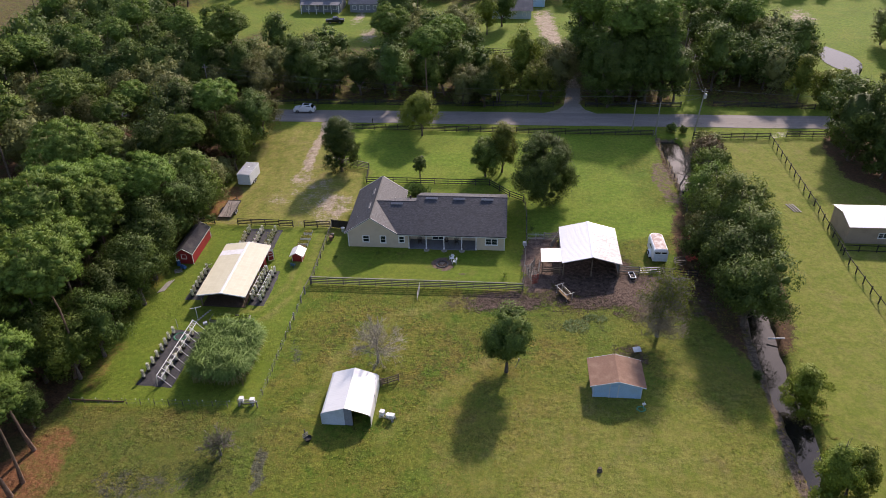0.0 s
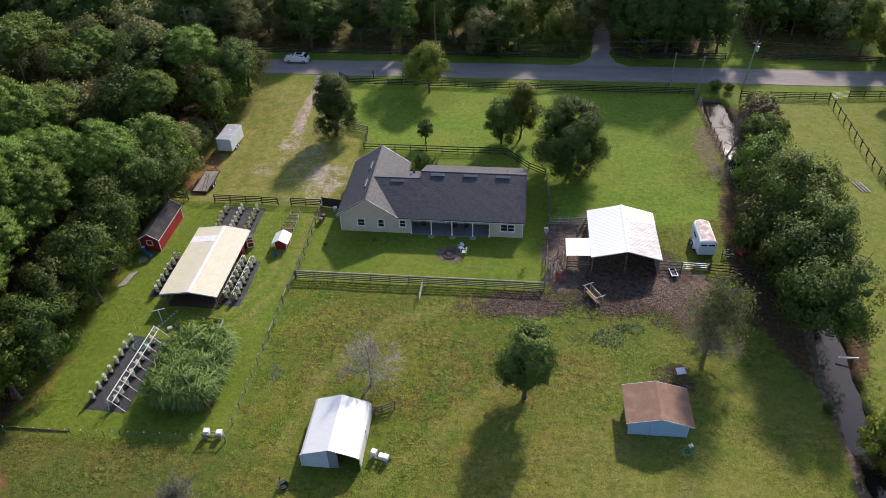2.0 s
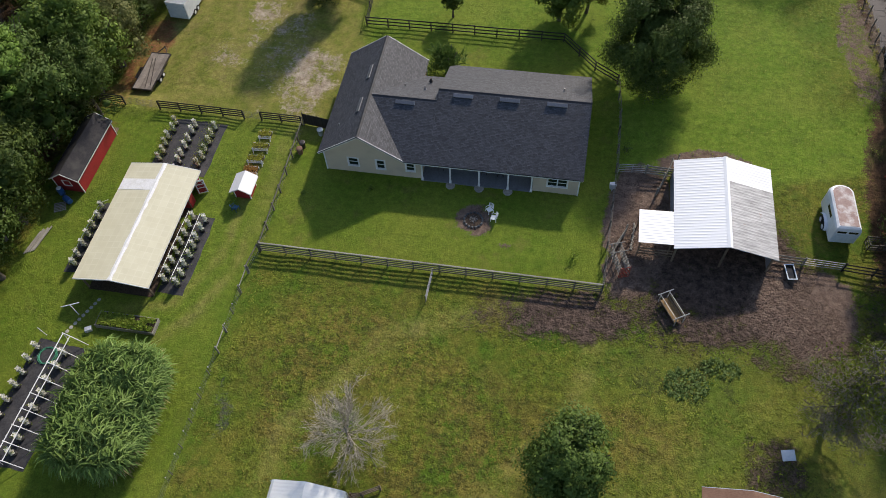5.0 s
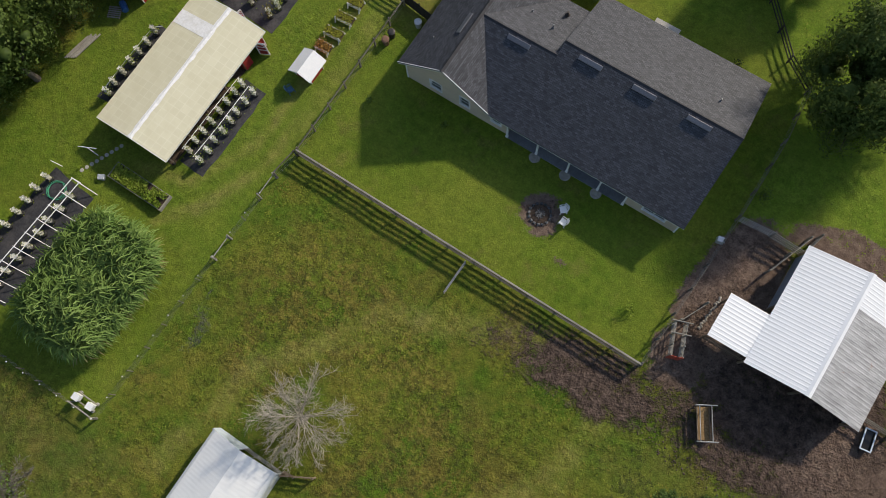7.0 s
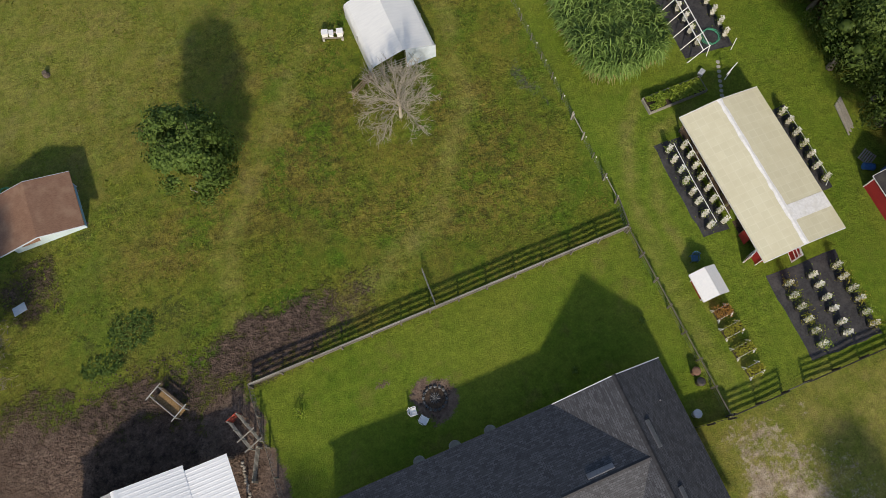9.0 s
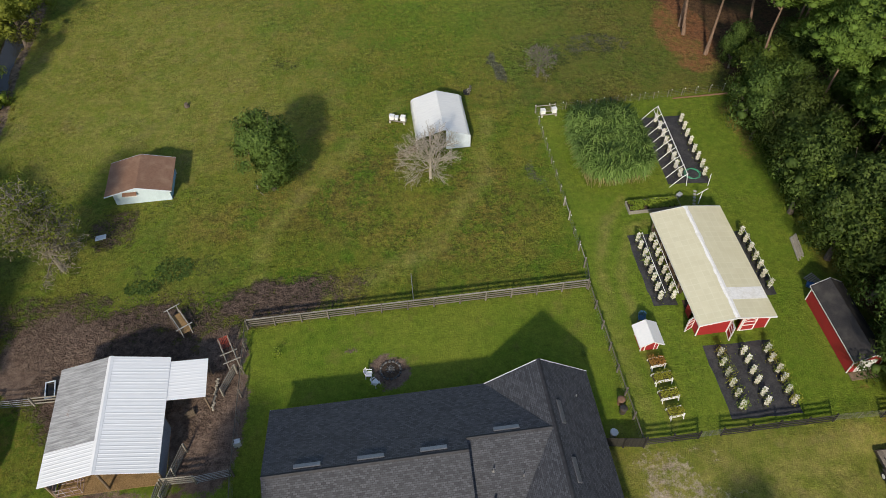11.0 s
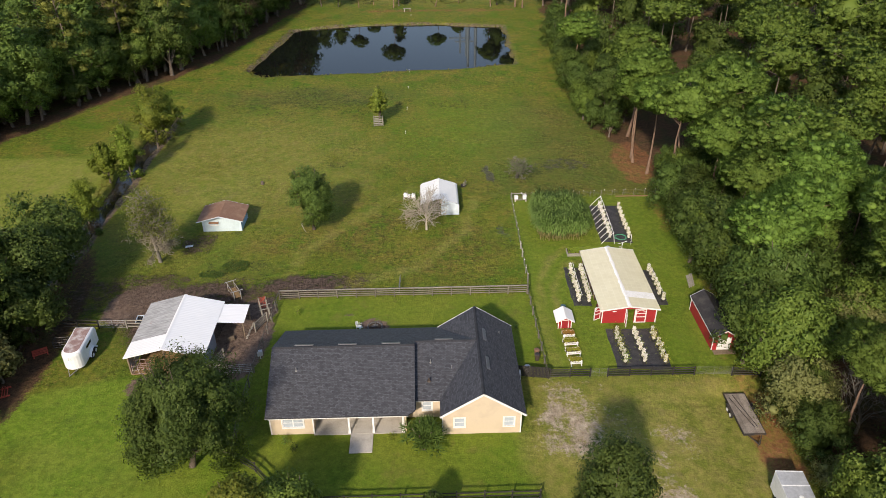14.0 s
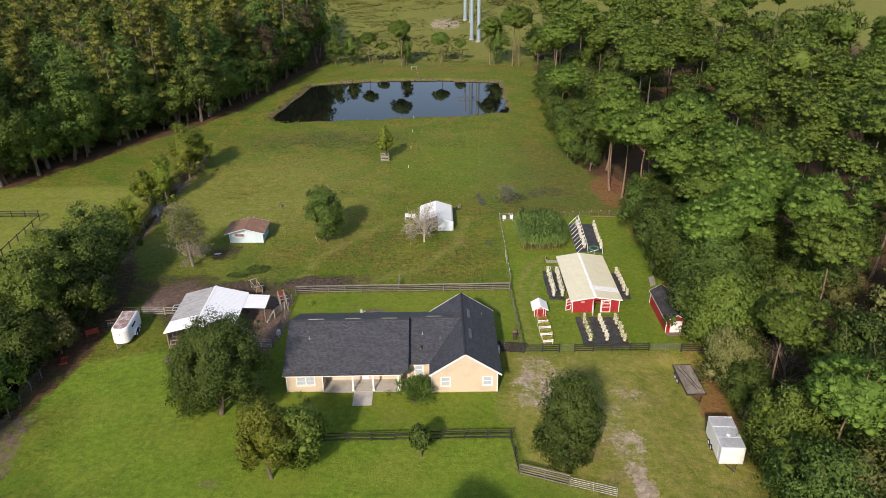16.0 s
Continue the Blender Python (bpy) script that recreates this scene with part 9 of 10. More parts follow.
    for k in range(6):
        bm = B()
        box(bm, -0.55, 0.55, -0.5 + k * 0.19, -0.39 + k * 0.19, 0.10, 0.125)
        part("slat", bm, M["cap"], ob)
    for x in (-0.5, 0, 0.5):
        bm = B()
        box(bm, x - 0.045, x + 0.045, -0.5, 0.56, 0.0, 0.10)
        part("bearer", bm, M["wood"], ob)
    for k in range(6):
        bm = B()
        a = (-49.2 + 0.16 * k, 83.2 + 0.1 * k, 0.06 + 0.02 * (k % 3))
        bar(bm, a, (a[0] + 0.45, a[1] + 2.6 + 0.2 * (k % 2), a[2] + 0.02), 0.12, 0.06)
        tagged(part("timber", bm, M["cap"], None), "loose grey timber lying at the wood edge", "timber", "loose timber")
    for k in range(3):
        bm = B()
        bar(bm, (47.6 + 0.5 * k, 113.8, 0.05), (48.3 + 0.5 * k, 111.2, 0.05), 0.25, 0.06)
        tagged(part("timber", bm, M["cap"], None), "loose pale plank lying in the grass", "timber", "field planks")
    # trough, water box and feeder in the cattle yard
    ob = thing("water_trough", (19.05, 90.9, 0), 8, "black stock trough with a pale worn rim", "trough")
    bm = B()
    v = [[bm.verts.new((sx * a, sy * b, z)) for sx, sy in ((-1, -1), (1, -1), (1, 1), (-1, 1))] for a, b, z in ((0.3, 0.62, 0.0), (0.38, 0.72, 0.45), (0.33, 0.67, 0.45), (0.28, 0.6, 0.12))]
    for a, b in zip(v, v[1:]):
        for k in range(4):
            bm.faces.new((a[k], a[(k + 1) % 4], b[(k + 1) % 4], b[k]))
    bm.faces.new(v[0])
    bm.faces.new(v[-1])
    part("tub", bm, M["potdark"], ob)
    bm = B()
    for sx in (-1, 1):
        box(bm, sx * 0.37 - 0.05, sx * 0.37 + 0.05, -0.80, 0.80, 0.44, 0.50)
        box(bm, -0.32, 0.32, sx * 0.75 - 0.05, sx * 0.75 + 0.05, 0.44, 0.50)
    part("rim", bm, M["paleblue"], ob, "pale worn rim", bevel=0.012)
    bm = B()
    bm.faces.new([bm.verts.new(p) for p in ((-0.31, -0.64, 0.33), (0.31, -0.64, 0.33), (0.31, 0.64, 0.33), (-0.31, 0.64, 0.33))])
    part("water", bm, M["ditch"], ob)
    ob = thing("feed_bunk", (9.0, 85.7, 0), math.degrees(math.atan2(-2.3, 1.35)), "wooden hay bunk with grey pipe frame", "feeder")
    for y, z0, z1, a in ((-0.42, 0.35, 1.0, -0.1), (0.42, 0.35, 1.0, 0.1)):
        for k in range(2):
            bm = B()
            bar(bm, (-1.15, y + a * k, 0.45 + 0.2 * k), (1.15, y + a * k, 0.45 + 0.2 * k), 0.04, 0.17)
            part("side_plank", bm, M["wood"], ob)
    bm = B()
    box(bm, -1.15, 1.15, -0.4, 0.4, 0.32, 0.36)
    part("floor_board", bm, M["straw"], ob, "boards covered in old hay")
    for x in (-1.25, 1.25):
        bm = B()
        tube(bm, [(x, -0.75, 1.35), (x, 0.75, 1.35)], 0.045, 7)
        part("cross_bar", bm, M["gate"], ob)
        for y in (-0.42, 0.42):
            bm = B()
            tube(bm, [(x, y, 0), (x, y, 1.35)], 0.045, 7)
            part("leg", bm, M["gate"], ob)
    for y in (-0.42, 0.42):
        bm = B()
        tube(bm, [(-1.25, y, 1.12), (1.25, y, 1.12)], 0.035, 6)
        part("rail", bm, M["gate"], ob)
    ob = thing("cattle_chute", (4.55, 89.75, 0), math.degrees(math.atan2(-2.5, 0.9)), "steel cattle chute with faded red head gate", "chute")
    for y in (-0.42, 0.42):
        for z in (0.35, 0.65, 0.95, 1.25, 1.5):
            bm = B()
            tube(bm, [(-1.3, y, z), (1.2, y * 0.9, z)], 0.03, 6)
            part("rail", bm, M["cap"], ob)
        for x in (-1.3, -0.4, 0.4, 1.2):
            bm = B()
            tube(bm, [(x, y, 0), (x, y, 1.65)], 0.05, 6)
            part("post", bm, M["cap"], ob)
    for x in (-1.3, -0.4):
        bm = B()
        tube(bm, [(x, -0.75, 1.62), (x, 0.75, 1.62)], 0.05, 6)
        part("cross_bar", bm, M["cap"], ob)
    for y in (-0.26, 0.26):
        bm = B()
        for k in range(4):
            tube(bm, [(1.27, y - 0.2 + k * 0.13, 0.1), (1.27, y - 0.2 + k * 0.13, 1.6)], 0.03, 6)
        for z in (0.1, 0.8, 1.6):
            tube(bm, [(1.27, y - 0.2, z), (1.27, y + 0.2, z)], 0.03, 6)
        part("head_gate", bm, M["redpaint"], ob, "faded red head gate leaf")
    fence("chute_wing", "old grey boards leading to the chute", [(4.0, 91.2), (5.0, 93.3)], 1.3, 4, 2.2, "cap", board_h=0.16)
    # row of stones under the lean-to
    first = None
    for k in range(15):
        m = pose(5.55 + 0.05 * math.sin(k * 2.1) + 0.02 * k, 91.6 + 0.2 * k, 0.07, rng.uniform(-20, 20), rng.uniform(-20, 20), rng.uniform(0, 360))
        if first is None:
            bm = B()
            bmesh.ops.create_icosphere(bm, subdivisions=1, radius=0.14)
            for v in bm.verts:
                v.co = Vector((v.co.x * 1.1, v.co.y * 0.85, v.co.z * 0.7)) * (1 + 0.2 * noise.noise(v.co * 8))
            first = tagged(part("edging_stone", bm, M["stone"], None), "pale stone in a row along the pen", "stone", "edging stones")
            first.matrix_basis = m
        else:
            copy_thing(first, m)
    ob = thing("wooden_step", (7.6, 94.6, 0), 20, "small wooden step under the lean-to", "step")
    for k, (z, d) in enumerate(((0.2, 0.3), (0.4, 0.15))):
        bm = B()
        box(bm, -0.4, 0.4, -d, d, z - 0.04, z)
        part("tread", bm, M["wood"], ob)
    for x in (-0.35, 0.35):
        bm = B()
        box(bm, x - 0.03, x + 0.03, -0.28, 0.28, 0, 0.36)
        part("side", bm, M["wood"], ob)
    bm = B()
    box(bm, -0.28, 0.28, -0.2, 0.2, 0.5, 1.1)
    box(bm, -0.05, 0.05, -0.05, 0.05, 0.0, 0.5)
    o = tagged(part("meter_box", bm, M["alu"], None), "grey box on a post at the pen fence", "box")
    o.matrix_basis = pose(3.6, 98.0, 0, 0, 0, 10)
    # white board on the grass
    ob = thing("panel_board", (17.5, 74.5, 0), 12, "pale square panel tilted on a short stand", "panel")
    bm = B()
    box(bm, -0.5, 0.5, -0.4, 0.4, 0, 0.04, pose(0, 0, 0.42, 14))
    part("panel", bm, M["paleblue"], ob)
    bm = B()
    tube(bm, [(0, 0, -0.1), (0, 0, 0.43)], 0.04, 6)
    part("stand", bm, M["steel"], ob)
    # farm scrap below the horse trailer
    ob = thing("hay_ring", (26.6, 94.9, 0), 5, "dark metal feed frame beside the horse trailer", "feeder")
    for z in (0.15, 0.5, 0.85):
        bm = B()
        for a, b in (((-0.75, -0.45), (0.75, -0.45)), ((0.75, -0.45), (0.75, 0.45)), ((0.75, 0.45), (-0.75, 0.45)), ((-0.75, 0.45), (-0.75, -0.45))):
            tube(bm, [(*a, z), (*b, z)], 0.045, 6)
        part("rail", bm, M["darkmetal"], ob)
    for x in (-0.75, 0, 0.75):
        for y in (-0.45, 0.45):
            bm = B()
            tube(bm, [(x, y, 0), (x, y, 0.95)], 0.045, 6)
            part("post", bm, M["darkmetal"], ob)
    for x, y, rz, tines, label in ((28.5, 96.2, 30, 5, "rusty red farm implement lying in the grass"), (29.4, 102.6, 110, 3, "narrow red farm implement beside the ditch trees")):
        ob = thing("farm_disc", (x, y, 0), rz, label, "implement", "farm implements")
        half = 0.125 * tines
        for k in range(tines):
            bm = B()
            bar(bm, (-0.8, 0.125 - half + k * 0.25, 0.25 + 0.05 * (k % 2)), (0.8, 0.175 - half + k * 0.25, 0.3), 0.07, 0.12)
            part("tine_bar", bm, M["redpaint"], ob)
        for x in (-0.7, 0.7):
            bm = B()
            bar(bm, (x, -half - 0.1, 0.12), (x, half + 0.15, 0.16), 0.1, 0.14)
            part("frame_bar", bm, M["redpaint"], ob)
    # tub with post near the steel shelter
    ob = thing("mineral_feeder", (-21.0, 57.4, 0), 20, "dark round tub with a leaning post and slats", "feeder")
    bm = B()
    lathe(bm, [(0.34, 0), (0.42, 0.32), (0.44, 0.34), (0.38, 0.3), (0.3, 0.12)], 14)
    part("tub", bm, M["potdark"], ob)
    bm = B()
    tube(bm, [(-0.2, 0.25, 0), (-0.25, 0.3, 1.35)], 0.07, 7)
    part("post", bm, M["fence"], ob)
    for k in range(3):
        bm = B()
        bar(bm, (-0.55, 0.05, 0.35 + 0.25 * k), (0.1, 0.3, 0.4 + 0.25 * k), 0.04, 0.12)
        part("slat", bm, M["cap"], ob)
    bm = B()
    tube(bm, [(0, 0, -0.1), (0.02, 0, 0.25), (0.0, 0.02, 0.48)], [0.34, 0.24, 0.2], 9)
    o = tagged(part("tree_stump", bm, M["bark"], None), "weathered dark tree stump in the pasture", "stump")
    o.matrix_basis = pose(11.0, 55.1, 0)
    bm = B()
    tube(bm, [(0, 0, -0.1), (0.3, 0.05, 0.5), (0.5, 0.05, 1.2)], [0.06, 0.05, 0.04], 6)
    box(bm, 0.42, 0.58, -0.05, 0.1, 1.15, 1.5)
    o = tagged(part("leaning_post", bm, M["cap"], None), "short leaning post beside the lone oak", "post")
    o.matrix_basis = pose(2.0, 70.6, 0)
    # tap on a post beside the blue shed
    ob = thing("water_tap", (17.0, 64.9, 0), 0, "white standpipe tap beside the blue shed", "tap")
    bm = B()
    tube(bm, [(0, 0, -0.1), (0, 0, 0.75)], 0.05, 8)
    part("pipe", bm, M["pvc"], ob)
    bm = B()
    box(bm, -0.22, 0.22, -0.12, 0.12, 0.3, 0.5)
    part("cover", bm, M["pvc"], ob, bevel=0.03)
    # crate round the young tree
    ob = thing("tree_guard", (-6.5, 31.2, 0), 4, "pale wooden slatted guard round a young tree", "tree guard")
    for s in (0, 90, 180, 270):
        for k in range(4):
            bm = B()
            box(bm, -0.85, 0.85, -0.9, -0.87, 0.15 + 0.33 * k, 0.33 + 0.33 * k)
            o = part("slat", bm, M["cap"], ob)
            o.matrix_basis = pose(0, 0, 0, 0, 0, s)
        bm = B()
        box(bm, -0.9, -0.8, -0.9, -0.8, -0.2, 1.45)
        o = part("post", bm, M["cap"], ob)
        o.matrix_basis = pose(0, 0, 0, 0, 0, s)
    # bench frame and stakes at the pond
    ob = thing("pond_bench", (-11.0, -51.0, 0), 0, "small grey wooden bench frame behind the pond", "bench")
    for x in (-0.8, 0.8):
        bm = B()
        box(bm, x - 0.07, x + 0.07, -0.2, 0.2, -0.1, 0.9)
        part("leg", bm, M["cap"], ob)
    bm = B()
    box(bm, -1.1, 1.1, -0.3, 0.3, 0.9, 0.98)
    part("top", bm, M["cap"], ob)
    first = None
    for x, y in ((-12.0, 1.4), (-11.9, 12.0), (-11.8, 24.0), (-11.6, 36.0), (-12.1, -46.0)):
        if first is None:
            bm = B()
            tube(bm, [(0, 0, -0.2), (0, 0, 0.55)], 0.03, 6)
            box(bm, -0.05, 0.05, -0.05, 0.05, 0.45, 0.6)
            first = tagged(part("marker_stake", bm, M["pvc"], None), "short white-topped marker stake in the pasture", "stake", "marker stakes")
            first.matrix_basis = pose(x, y, 0)
        else:
            copy_thing(first, pose(x, y, 0))
    # small yard plants
    for n, (x, y, h, mat) in enumerate(((0.6, 90.0, 0.9, "herb"), (-25.3, 93.6, 0.5, "oak"), (-19.0, 95.0, 0.4, "oak"), (-1.0, 110.6, 0.9, "oak"), (-11.2, 110.5, 0.7, "herb"), (-2.0, 111.6, 0.8, "oakdark"), (4.8, 103.0, 1.0, "oakdark"))):
        r = np.random.default_rng(70 + n)
        ob = thing("small_shrub", (x, y, 0), 0, "small leafy plant in the yard grass", "plant", "yard plants")
        v, f = leafy(r, 90, (0.28 * h, 0.28 * h, 0.25 * h), 0.2, (0, 0, h * 0.55))
        array_mesh("leaves", v, f, M[mat], ob)
        bm = B()
        for k in range(4):
            tube(bm, [(0, 0, -0.05), (0.15 * math.cos(k * 1.6) * h, 0.15 * math.sin(k * 1.6) * h, h * 0.7)], 0.012, 4)
        part("trunk", bm, M["bark"], ob)


# ---- roadside, power line, distant houses ----
def build_roadside():
    def utility_pole(loc, h, lean, label, arm=True, can=False):
        ob = thing("utility_pole", (*loc, 0), 0, label, "utility pole", "utility poles")
        ob.matrix_basis = pose(*loc, 0, 0, lean, 0)
        bm = B()
        tube(bm, [(0, 0, -0.4), (0, 0, h)], [0.16, 0.10], 9)
        part("shaft", bm, M["pole"], ob)
        if arm:
            bm = B()
            box(bm, -0.6, 0.6, -0.05, 0.05, h - 0.7, h - 0.58)
            part("cross_arm", bm, M["pole"], ob)
            for x in (-0.5, 0.5):
                bm = B()
                lathe(bm, [(0.05, h - 0.58), (0.07, h - 0.5), (0.04, h - 0.42)], 8, x)
                part("insulator", bm, M["stone"], ob)
        if can:
            bm = B()
            lathe(bm, [(0.22, h - 2.0), (0.24, h - 1.95), (0.24, h - 1.15), (0.12, h - 1.05)], 14, 0.36)
            part("transformer", bm, M["alu"], ob, "grey transformer can")
        return ob

    utility_pole((38.5, 143.3), 9.0, 4, "grey wooden pole with transformer beside the road", True, True)
    utility_pole((30.3, 141.1), 6.8, 1, "grey wooden service pole at the fence corner", False)
    utility_pole((26.0, 143.0), 6.6, 0, "grey wooden service pole beside the road", False)
    utility_pole((41.3, 164.0), 9.0, 0, "grey wooden pole in the grassy lane", True)
    utility_pole((43.5, 183.0), 9.0, 0, "grey wooden pole in the grassy lane", True)
    utility_pole((-66.0, 154.0), 9.0, 0, "grey wooden pole among the roadside trees", True)

    def sag(a, b, drop, r=0.018):
        bm = B()
        a, b = Vector(a), Vector(b)
        tube(bm, [a.lerp(b, t) - Vector((0, 0, 4 * drop * t * (1 - t))) for t in [k / 10 for k in range(11)]], r, 4, False)
        tagged(part("power_wire", bm, M["wire"], None), "thin sagging overhead wire", "wire", "overhead wires")

    for a, b, d in (((39.1, 143.3, 8.4), (41.3, 164.0, 8.4), 0.5), ((38.6, 143.3, 8.2), (40.8, 164.0, 8.4), 0.6), ((41.3, 164, 8.4), (43.5, 183, 8.4), 0.5), ((40.8, 164, 8.4), (43.0, 183, 8.4), 0.5), ((39, 143.3, 8.8), (-66, 154, 8.6), 2.2), ((39, 143.3, 7.6), (-66, 154, 7.5), 2.2), ((39, 143.3, 8.8), (140, 146, 8.8), 2.2), ((38.6, 143.3, 7.2), (30.3, 141.1, 6.6), 0.3), ((30.3, 141.1, 6.6), (26.0, 143.0, 6.4), 0.15)):
        sag(a, b, d)
    # drain pipe sticking out over the ditch
    ob = thing("drain_pipe", (36.0, 78.4, 0), -6, "white plastic drain pipe sticking out over the ditch", "pipe")
    bm = B()
    tube(bm, [(-1.0, 0, -0.28), (0.9, 0, 0.02)], [0.10, 0.10], 10)
    tube(bm, [(-1.04, 0, -0.286), (-0.9, 0, -0.264)], [0.125, 0.125], 10)
    part("pipe", bm, M["pvc"], ob, smooth=True)
    # culvert
    ob = thing("culvert", (34.2, 140.9, -0.35), 0, "dark round culvert pipe at the end of the ditch", "culvert")
    bm = B()
    n = 16
    rings = []
    for y, r in ((-1.3, 0.55), (1.5, 0.55), (1.5, 0.48), (-1.3, 0.48)):
        rings.append([bm.verts.new((r * math.cos(2 * math.pi * k / n), y, -0.35 + r * math.sin(2 * math.pi * k / n))) for k in range(n)])
    for a, b in zip(rings, rings[1:] + rings[:1]):
        for k in range(n):
            bm.faces.new((a[k], a[(k + 1) % n], b[(k + 1) % n], b[k]))
    part("pipe", bm, M["darkmetal"], ob)
    # mailbox
    ob = thing("mailbox", (-27.6, 143.9, 0), 0, "dark mailbox on a post beside the road", "mailbox")
    bm = B()
    box(bm, -0.06, 0.06, -0.06, 0.06, -0.2, 1.05)
    part("post", bm, M["black"], ob)
    bm = B()
    pts = [(-0.13, 1.05), (0.13, 1.05), (0.13, 1.22)] + [(0.13 * math.cos(a), 1.22 + 0.13 * math.sin(a)) for a in np.linspace(0.3, math.pi - 0.3, 6)] + [(-0.13, 1.22)]
    a = [bm.verts.new((x, -0.25, z)) for x, z in pts]
    b = [bm.verts.new((x, 0.3, z)) for x, z in pts]
    for k in range(len(pts)):
        bm.faces.new((a[k], a[(k + 1) % len(pts)], b[(k + 1) % len(pts)], b[k]))
    bm.faces.new(a)
    bm.faces.new(b[::-1])
    part("box", bm, M["darkmetal"], ob)

    def far_house(name, label, x, y, w, d, h, ridge, wm, rm, porch=False):
        ob = gable_shed(name, label, x, y, w, d, h, ridge, 0.5, M[wm], M[rm], ridge="x", trim="")
        ob["category"] = "house"
        hole = [-w / 2 + w * f for f in (0.15, 0.38, 0.62, 0.85)]
        for q in hole:
            window_part(ob, "x", q - 0.5, q + 0.5, -d / 2 - 0.01, -1, 0.9, 2.1, 1, world=False)
        for sgn in (-1, 1):
            gable(ob, ((sgn * w / 2, -d / 2, h), (sgn * w / 2, d / 2, h), (sgn * w / 2, 0, ridge)), (-sgn * 0.1, 0, 0), M[wm], False)
        if porch:
            bm = B()
            slab(bm, [(-w / 2, -d / 2 - 2.2, h - 0.25), (w / 2, -d / 2 - 2.2, h - 0.25), (w / 2, -d / 2, h + 0.15), (-w / 2, -d / 2, h + 0.15)], 0.1)
            part("porch_roof", bm, M[rm], ob)
            for k in range(6):
                bm = B()
                xk = -w / 2 + 0.2 + k * (w - 0.4) / 5
                box(bm, xk - 0.1, xk + 0.1, -d / 2 - 2.1, -d / 2 - 1.9, 0, h - 0.3)
                part("porch_post", bm, M["white"], ob)
            for xk in (-w / 4, w / 4):
                bm = B()
                box(bm, xk - 0.9, xk + 0.9, -d / 4 - 0.8, -d / 4 + 0.5, h + 0.4, h + 1.8)
                dm = part("dormer", bm, M["white"], ob)
                bm = B()
                slab(bm, [(xk - 1.1, -d / 4 - 1.0, h + 1.8), (xk + 1.1, -d / 4 - 1.0, h + 1.8), (xk + 1.1, -d / 4 + 1.2, h + 2.3), (xk - 1.1, -d / 4 + 1.2, h + 2.3)], 0.1)
                part("dormer_roof", bm, M[rm], ob)
        return ob

    far_house("farmhouse", "grey house with white-posted porch among the trees", -57.0, 231.5, 12.0, 8.0, 3.0, 5.6, "greysiding", "greyroof", True)
    far_house("garage", "grey garage wing beside the porch house", -43.5, 231.0, 9.0, 7.0, 2.8, 4.8, "greysiding", "greyroof")
    far_house("cottage", "grey-roofed cottage in the far clearing", 0.5, 226.0, 13.0, 9.0, 2.7, 5.0, "paleblue", "greyroof")
    gable_shed("far_shed", "small blue shed beside the far drive", 9.6, 236.0, 3.6, 3.0, 2.2, 3.0, 0.2, M["blue"], M["newtin"])
    # power line pylons in the south field
    for x, y in ((-33.5, -93.0), (-31.2, -97.0), (-32.8, -134.0), (-30.6, -139.0)):
        ob = thing("power_pylon", (x, y, 0), 0, "pale galvanised steel transmission pole", "pylon", "transmission poles")
        bm = B()
        tube(bm, [(0, 0, -0.5), (0, 0, 20), (0, 0, 38)], [0.75, 0.55, 0.35], 12)
        part("shaft", bm, M["pylon"], ob)
        bm = B()
        lathe(bm, [(1.0, -0.1), (1.0, 0.35), (0.85, 0.4)], 12)
        part("footing", bm, M["concrete"], ob)
        bm = B()
        box(bm, -4.5, 4.5, -0.15, 0.15, 31.5, 32.0)
        part("cross_arm", bm, M["pylon"], ob)
    # neighbour's pond beyond the road
    bm = B()
    pts = [(82.6 + 3.6 * math.cos(a) + 0.8 * math.cos(3 * a), 187 + 11 * math.sin(a)) for a in np.linspace(0, 2 * math.pi, 28, endpoint=False)]
    bm.faces.new([bm.verts.new((x, y, 0.09)) for x, y in pts])
    tagged(part("far_pond_water", bm, M["pond"], None), "still pond among the trees beyond the road", "water", kind="structure")


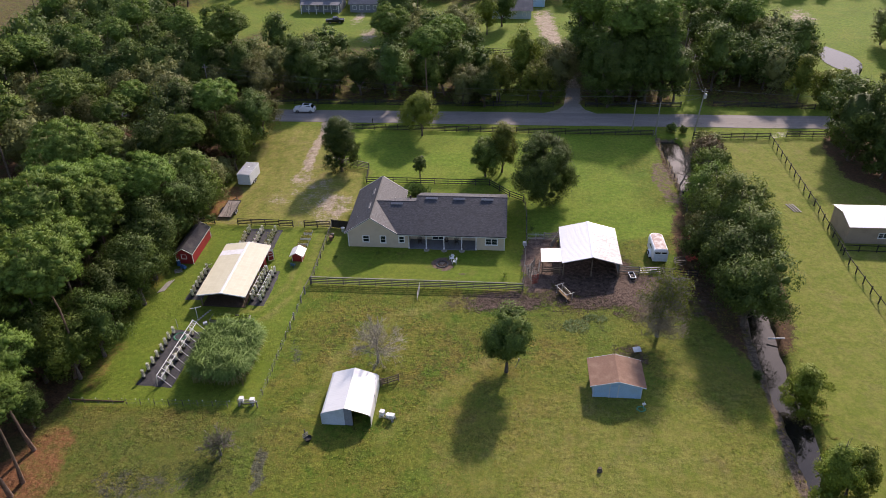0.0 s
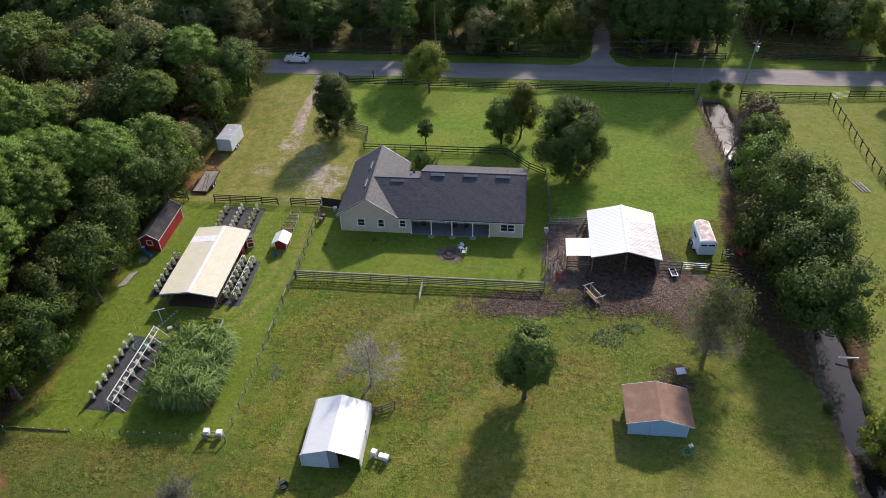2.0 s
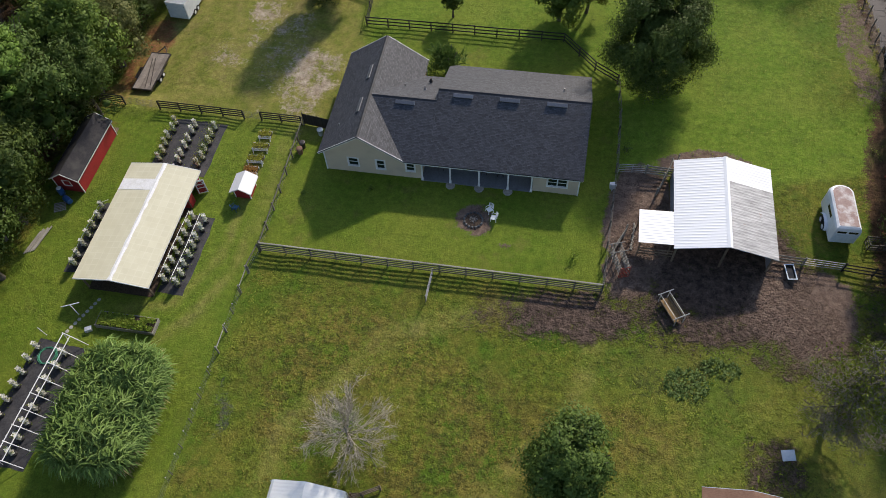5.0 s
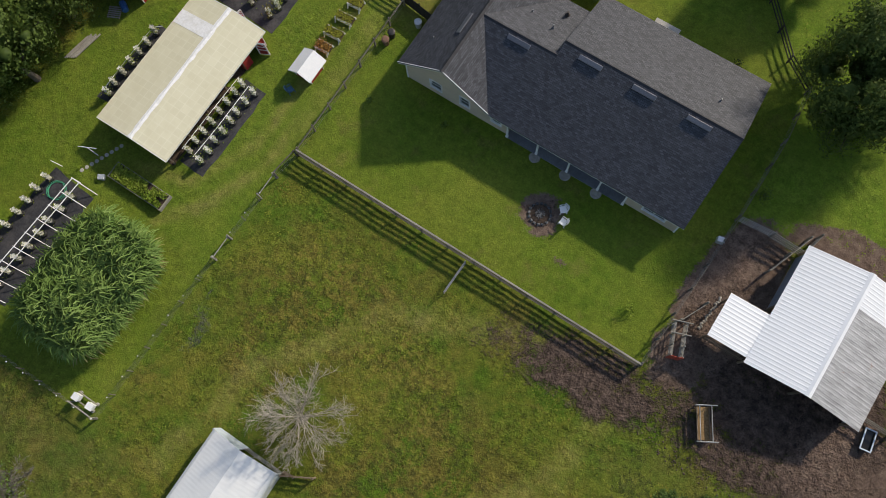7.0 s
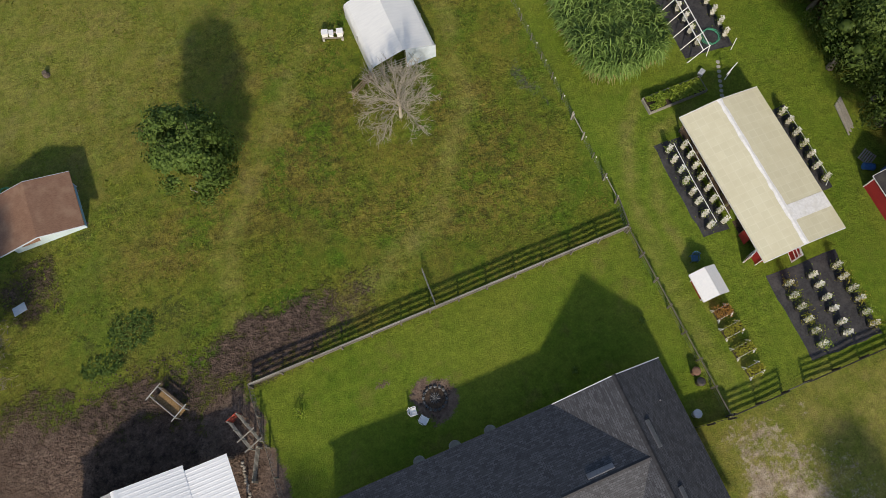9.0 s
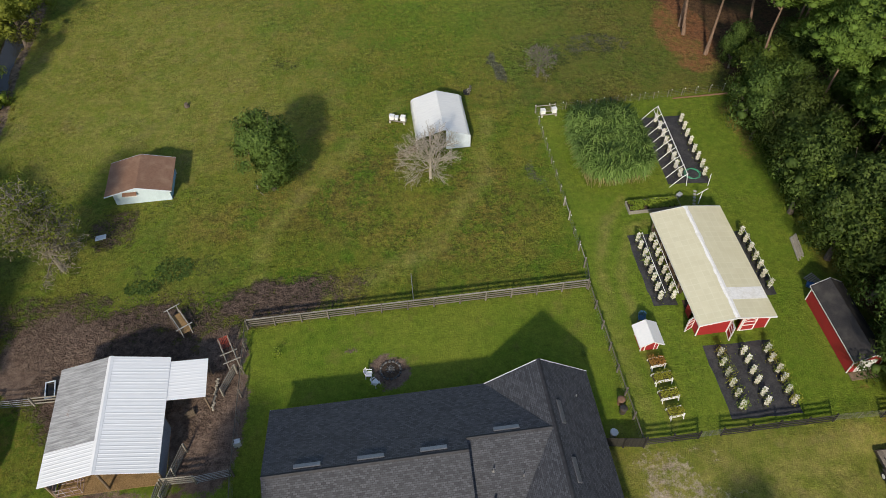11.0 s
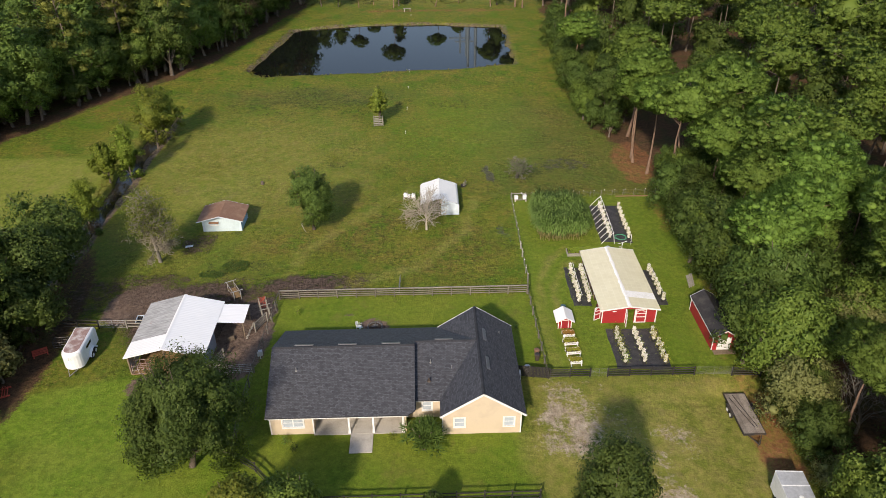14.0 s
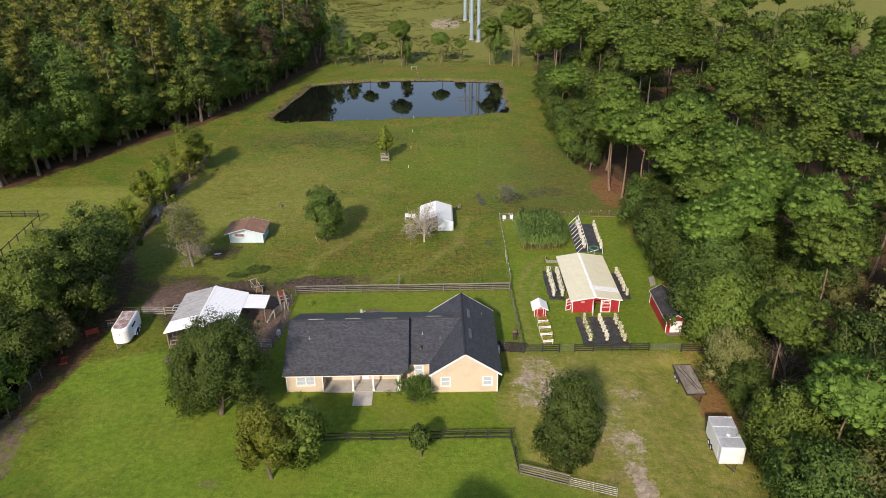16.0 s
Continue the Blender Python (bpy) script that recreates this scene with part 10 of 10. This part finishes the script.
# ---- rough grass ----
def build_grass():
    rng = np.random.default_rng(77)

    def tufts(name, label, n, x0, x1, y0, y1, keep, height, mat, width=0.05):
        x, y = rng.uniform(x0, x1, n), rng.uniform(y0, y1, n)
        ok = keep(x, y)
        x, y = x[ok], y[ok]
        n = len(x)
        k = 5
        bx = np.repeat(x, k) + rng.normal(size=n * k) * 0.10
        by = np.repeat(y, k) + rng.normal(size=n * k) * 0.10
        bz = ground_height(bx, by) - 0.02
        a = rng.uniform(0, 2 * np.pi, n * k)
        h = height * np.repeat(rng.uniform(0.5, 1.4, n), k) * rng.uniform(0.6, 1.2, n * k)
        o = np.stack([np.cos(a), np.sin(a), np.zeros(n * k)], 1)
        s = np.stack([-np.sin(a), np.cos(a), np.zeros(n * k)], 1) * width
        base = np.stack([bx, by, bz], 1)
        up = np.array([0, 0, 1.0]) * h[:, None]
        mid = base + 0.35 * up + o * h[:, None] * 0.25
        tip = base + 0.6 * up + o * h[:, None] * 0.8
        verts = np.stack([base, mid + s, tip, mid - s], 1).reshape(-1, 3)
        i = np.arange(n * k)[:, None] * 4
        faces = np.concatenate([i, i + 1, i + 2, i + 3], 1)
        g = np.cross(verts[faces[:, 2]] - verts[faces[:, 0]], verts[faces[:, 3]] - verts[faces[:, 1]])
        faces[g[:, 2] < 0] = faces[g[:, 2] < 0][:, ::-1]
        way = unit(0.35 * o + [0, 0, 1.0] + 0.25 * rng.normal(size=(n * k, 3)))
        ob = array_mesh(name, verts, faces, mat, None, np.repeat(way, 4, axis=0))
        tagged(ob, label, "grass", kind="stuff")

    def clump(x, y, s, seed, cut):
        return 0.7 * value_noise(x, y, s, seed) + 0.6 * value_noise(x, y, s * 2.7, seed + 1) + rng.uniform(-0.9, 0.9, np.shape(x)) > cut

    def pasture(x, y):
        d = np.abs(x - ditch_x(y))
        free = ~((x > -20.2) & (x < -13.9) & (y > 59.5) & (y < 66.8)) & ~((x > 10.8) & (x < 17.2) & (y > 65.4) & (y < 70)) & (d > 2.6)
        mud = blob(x, y, 9, 85, 12, 4) + blob(x, y, -2, 84.3, 8, 2.6) + blob(x, y, 20, 84, 9, 6)
        return free & (mud < 0.35) & (blob(x, y, 0.5, 84.6, 5.5, 2.3) < 0.3) & ((x > -27.5) | (y < 61))

    tufts("pasture_grass", "rough green pasture grass in clumps", 60000, -46, 31, 18, 86.4, lambda x, y: pasture(x, y) & clump(x, y, 0.30, 1, 0.68 + 0.4 * (x < -27)), 0.085, M["tuft"], 0.085)
    tufts("pasture_weeds", "taller weedy clumps in the pasture", 34000, -27, 30, 42, 86.2, lambda x, y: pasture(x, y) & clump(x, y, 0.22, 4, 0.74), 0.10, M["lushtuft"], 0.09)
    tufts("front_grass", "short green grass clumps in the front paddock", 24000, -31, 30, 101, 140, lambda x, y: (inside_distance(x, y, [(5, 102), (19, 102), (29.5, 105), (29.7, 139.5), (-31, 140.5), (-31, 127), (-25.5, 124), (-25, 119), (-2.5, 118.5), (3.5, 114)]) > 0.3) & clump(x, y, 0.3, 8, 0.85), 0.09, M["lushtuft"], 0.08)
    tufts("bank_weeds", "straggling weeds along the ditch bank", 9000, 29, 40, 30, 138, lambda x, y: (np.abs(np.abs(x - ditch_x(y)) - 2.6) < 0.9) & clump(x, y, 0.7, 12, 0.5), 0.24, M["tuft"], 0.07)
    tufts("field_scrub", "low scrub and tall grass in the power line field", 36000, -150, 70, -200, -60, lambda x, y: clump(x, y, 0.06, 15, 0.45) & (np.abs(y + 121) > 3), 0.55, M["scrub"], 0.28)
    tufts("pond_weeds", "weeds and reeds along the pond edge", 5000, -42, 30, -42, 6, lambda x, y: (np.abs(inside_distance(x, y, POND) - 0.2) < 0.7 + 1.6 * (x > 12)) & clump(x, y, 0.5, 18, 0.0), 0.5, M["tuft"], 0.1)
    tufts("weed_patch", "patch of broad-leaved weeds beside the muddy yard", 900, 8.0, 15.5, 77.5, 82.5, lambda x, y: blob(x, y, 10.2, 79.2, 1.7, 1.5) + blob(x, y, 13, 81.0, 1.6, 0.8) > 0.45, 0.17, M["oakdark"], 0.09)
    # trampled manure and clods in the cattle yard
    n = 2600
    x, y = rng.normal(9, 7, n), rng.normal(86, 3.2, n)
    ok = (blob(x, y, 12, 84.8, 9.5, 3.2) + blob(x, y, 13, 91, 7, 4) > 0.6) & ~((x > 8.6) & (x < 17.6) & (y > 90.2))
    x, y = x[ok], y[ok]
    lists = []
    for a, b in zip(x, y):
        s = rng.uniform(0.03, 0.09)
        p = rng.normal(size=(6, 3)) * 0.25 + np.array([[1, 0, 0], [-1, 0, 0], [0, 1, 0], [0, -1, 0], [0, 0, 0.8], [0, 0, -0.5]])
        f = np.array([(0, 2, 4), (2, 1, 4), (1, 3, 4), (3, 0, 4), (2, 0, 5), (1, 2, 5), (3, 1, 5), (0, 3, 5)])
        lists.append((p * s + [a, b, float(ground_height(a, b)) + 0.01], f))
    v, f = join_arrays(lists)
    tagged(array_mesh("mud_clods", v, f, M["mudclod"]), "trampled mud clods in the cattle yard", "mud", kind="stuff")


build_garden()
build_trailers()
build_yard_things()
build_roadside()
build_grass()
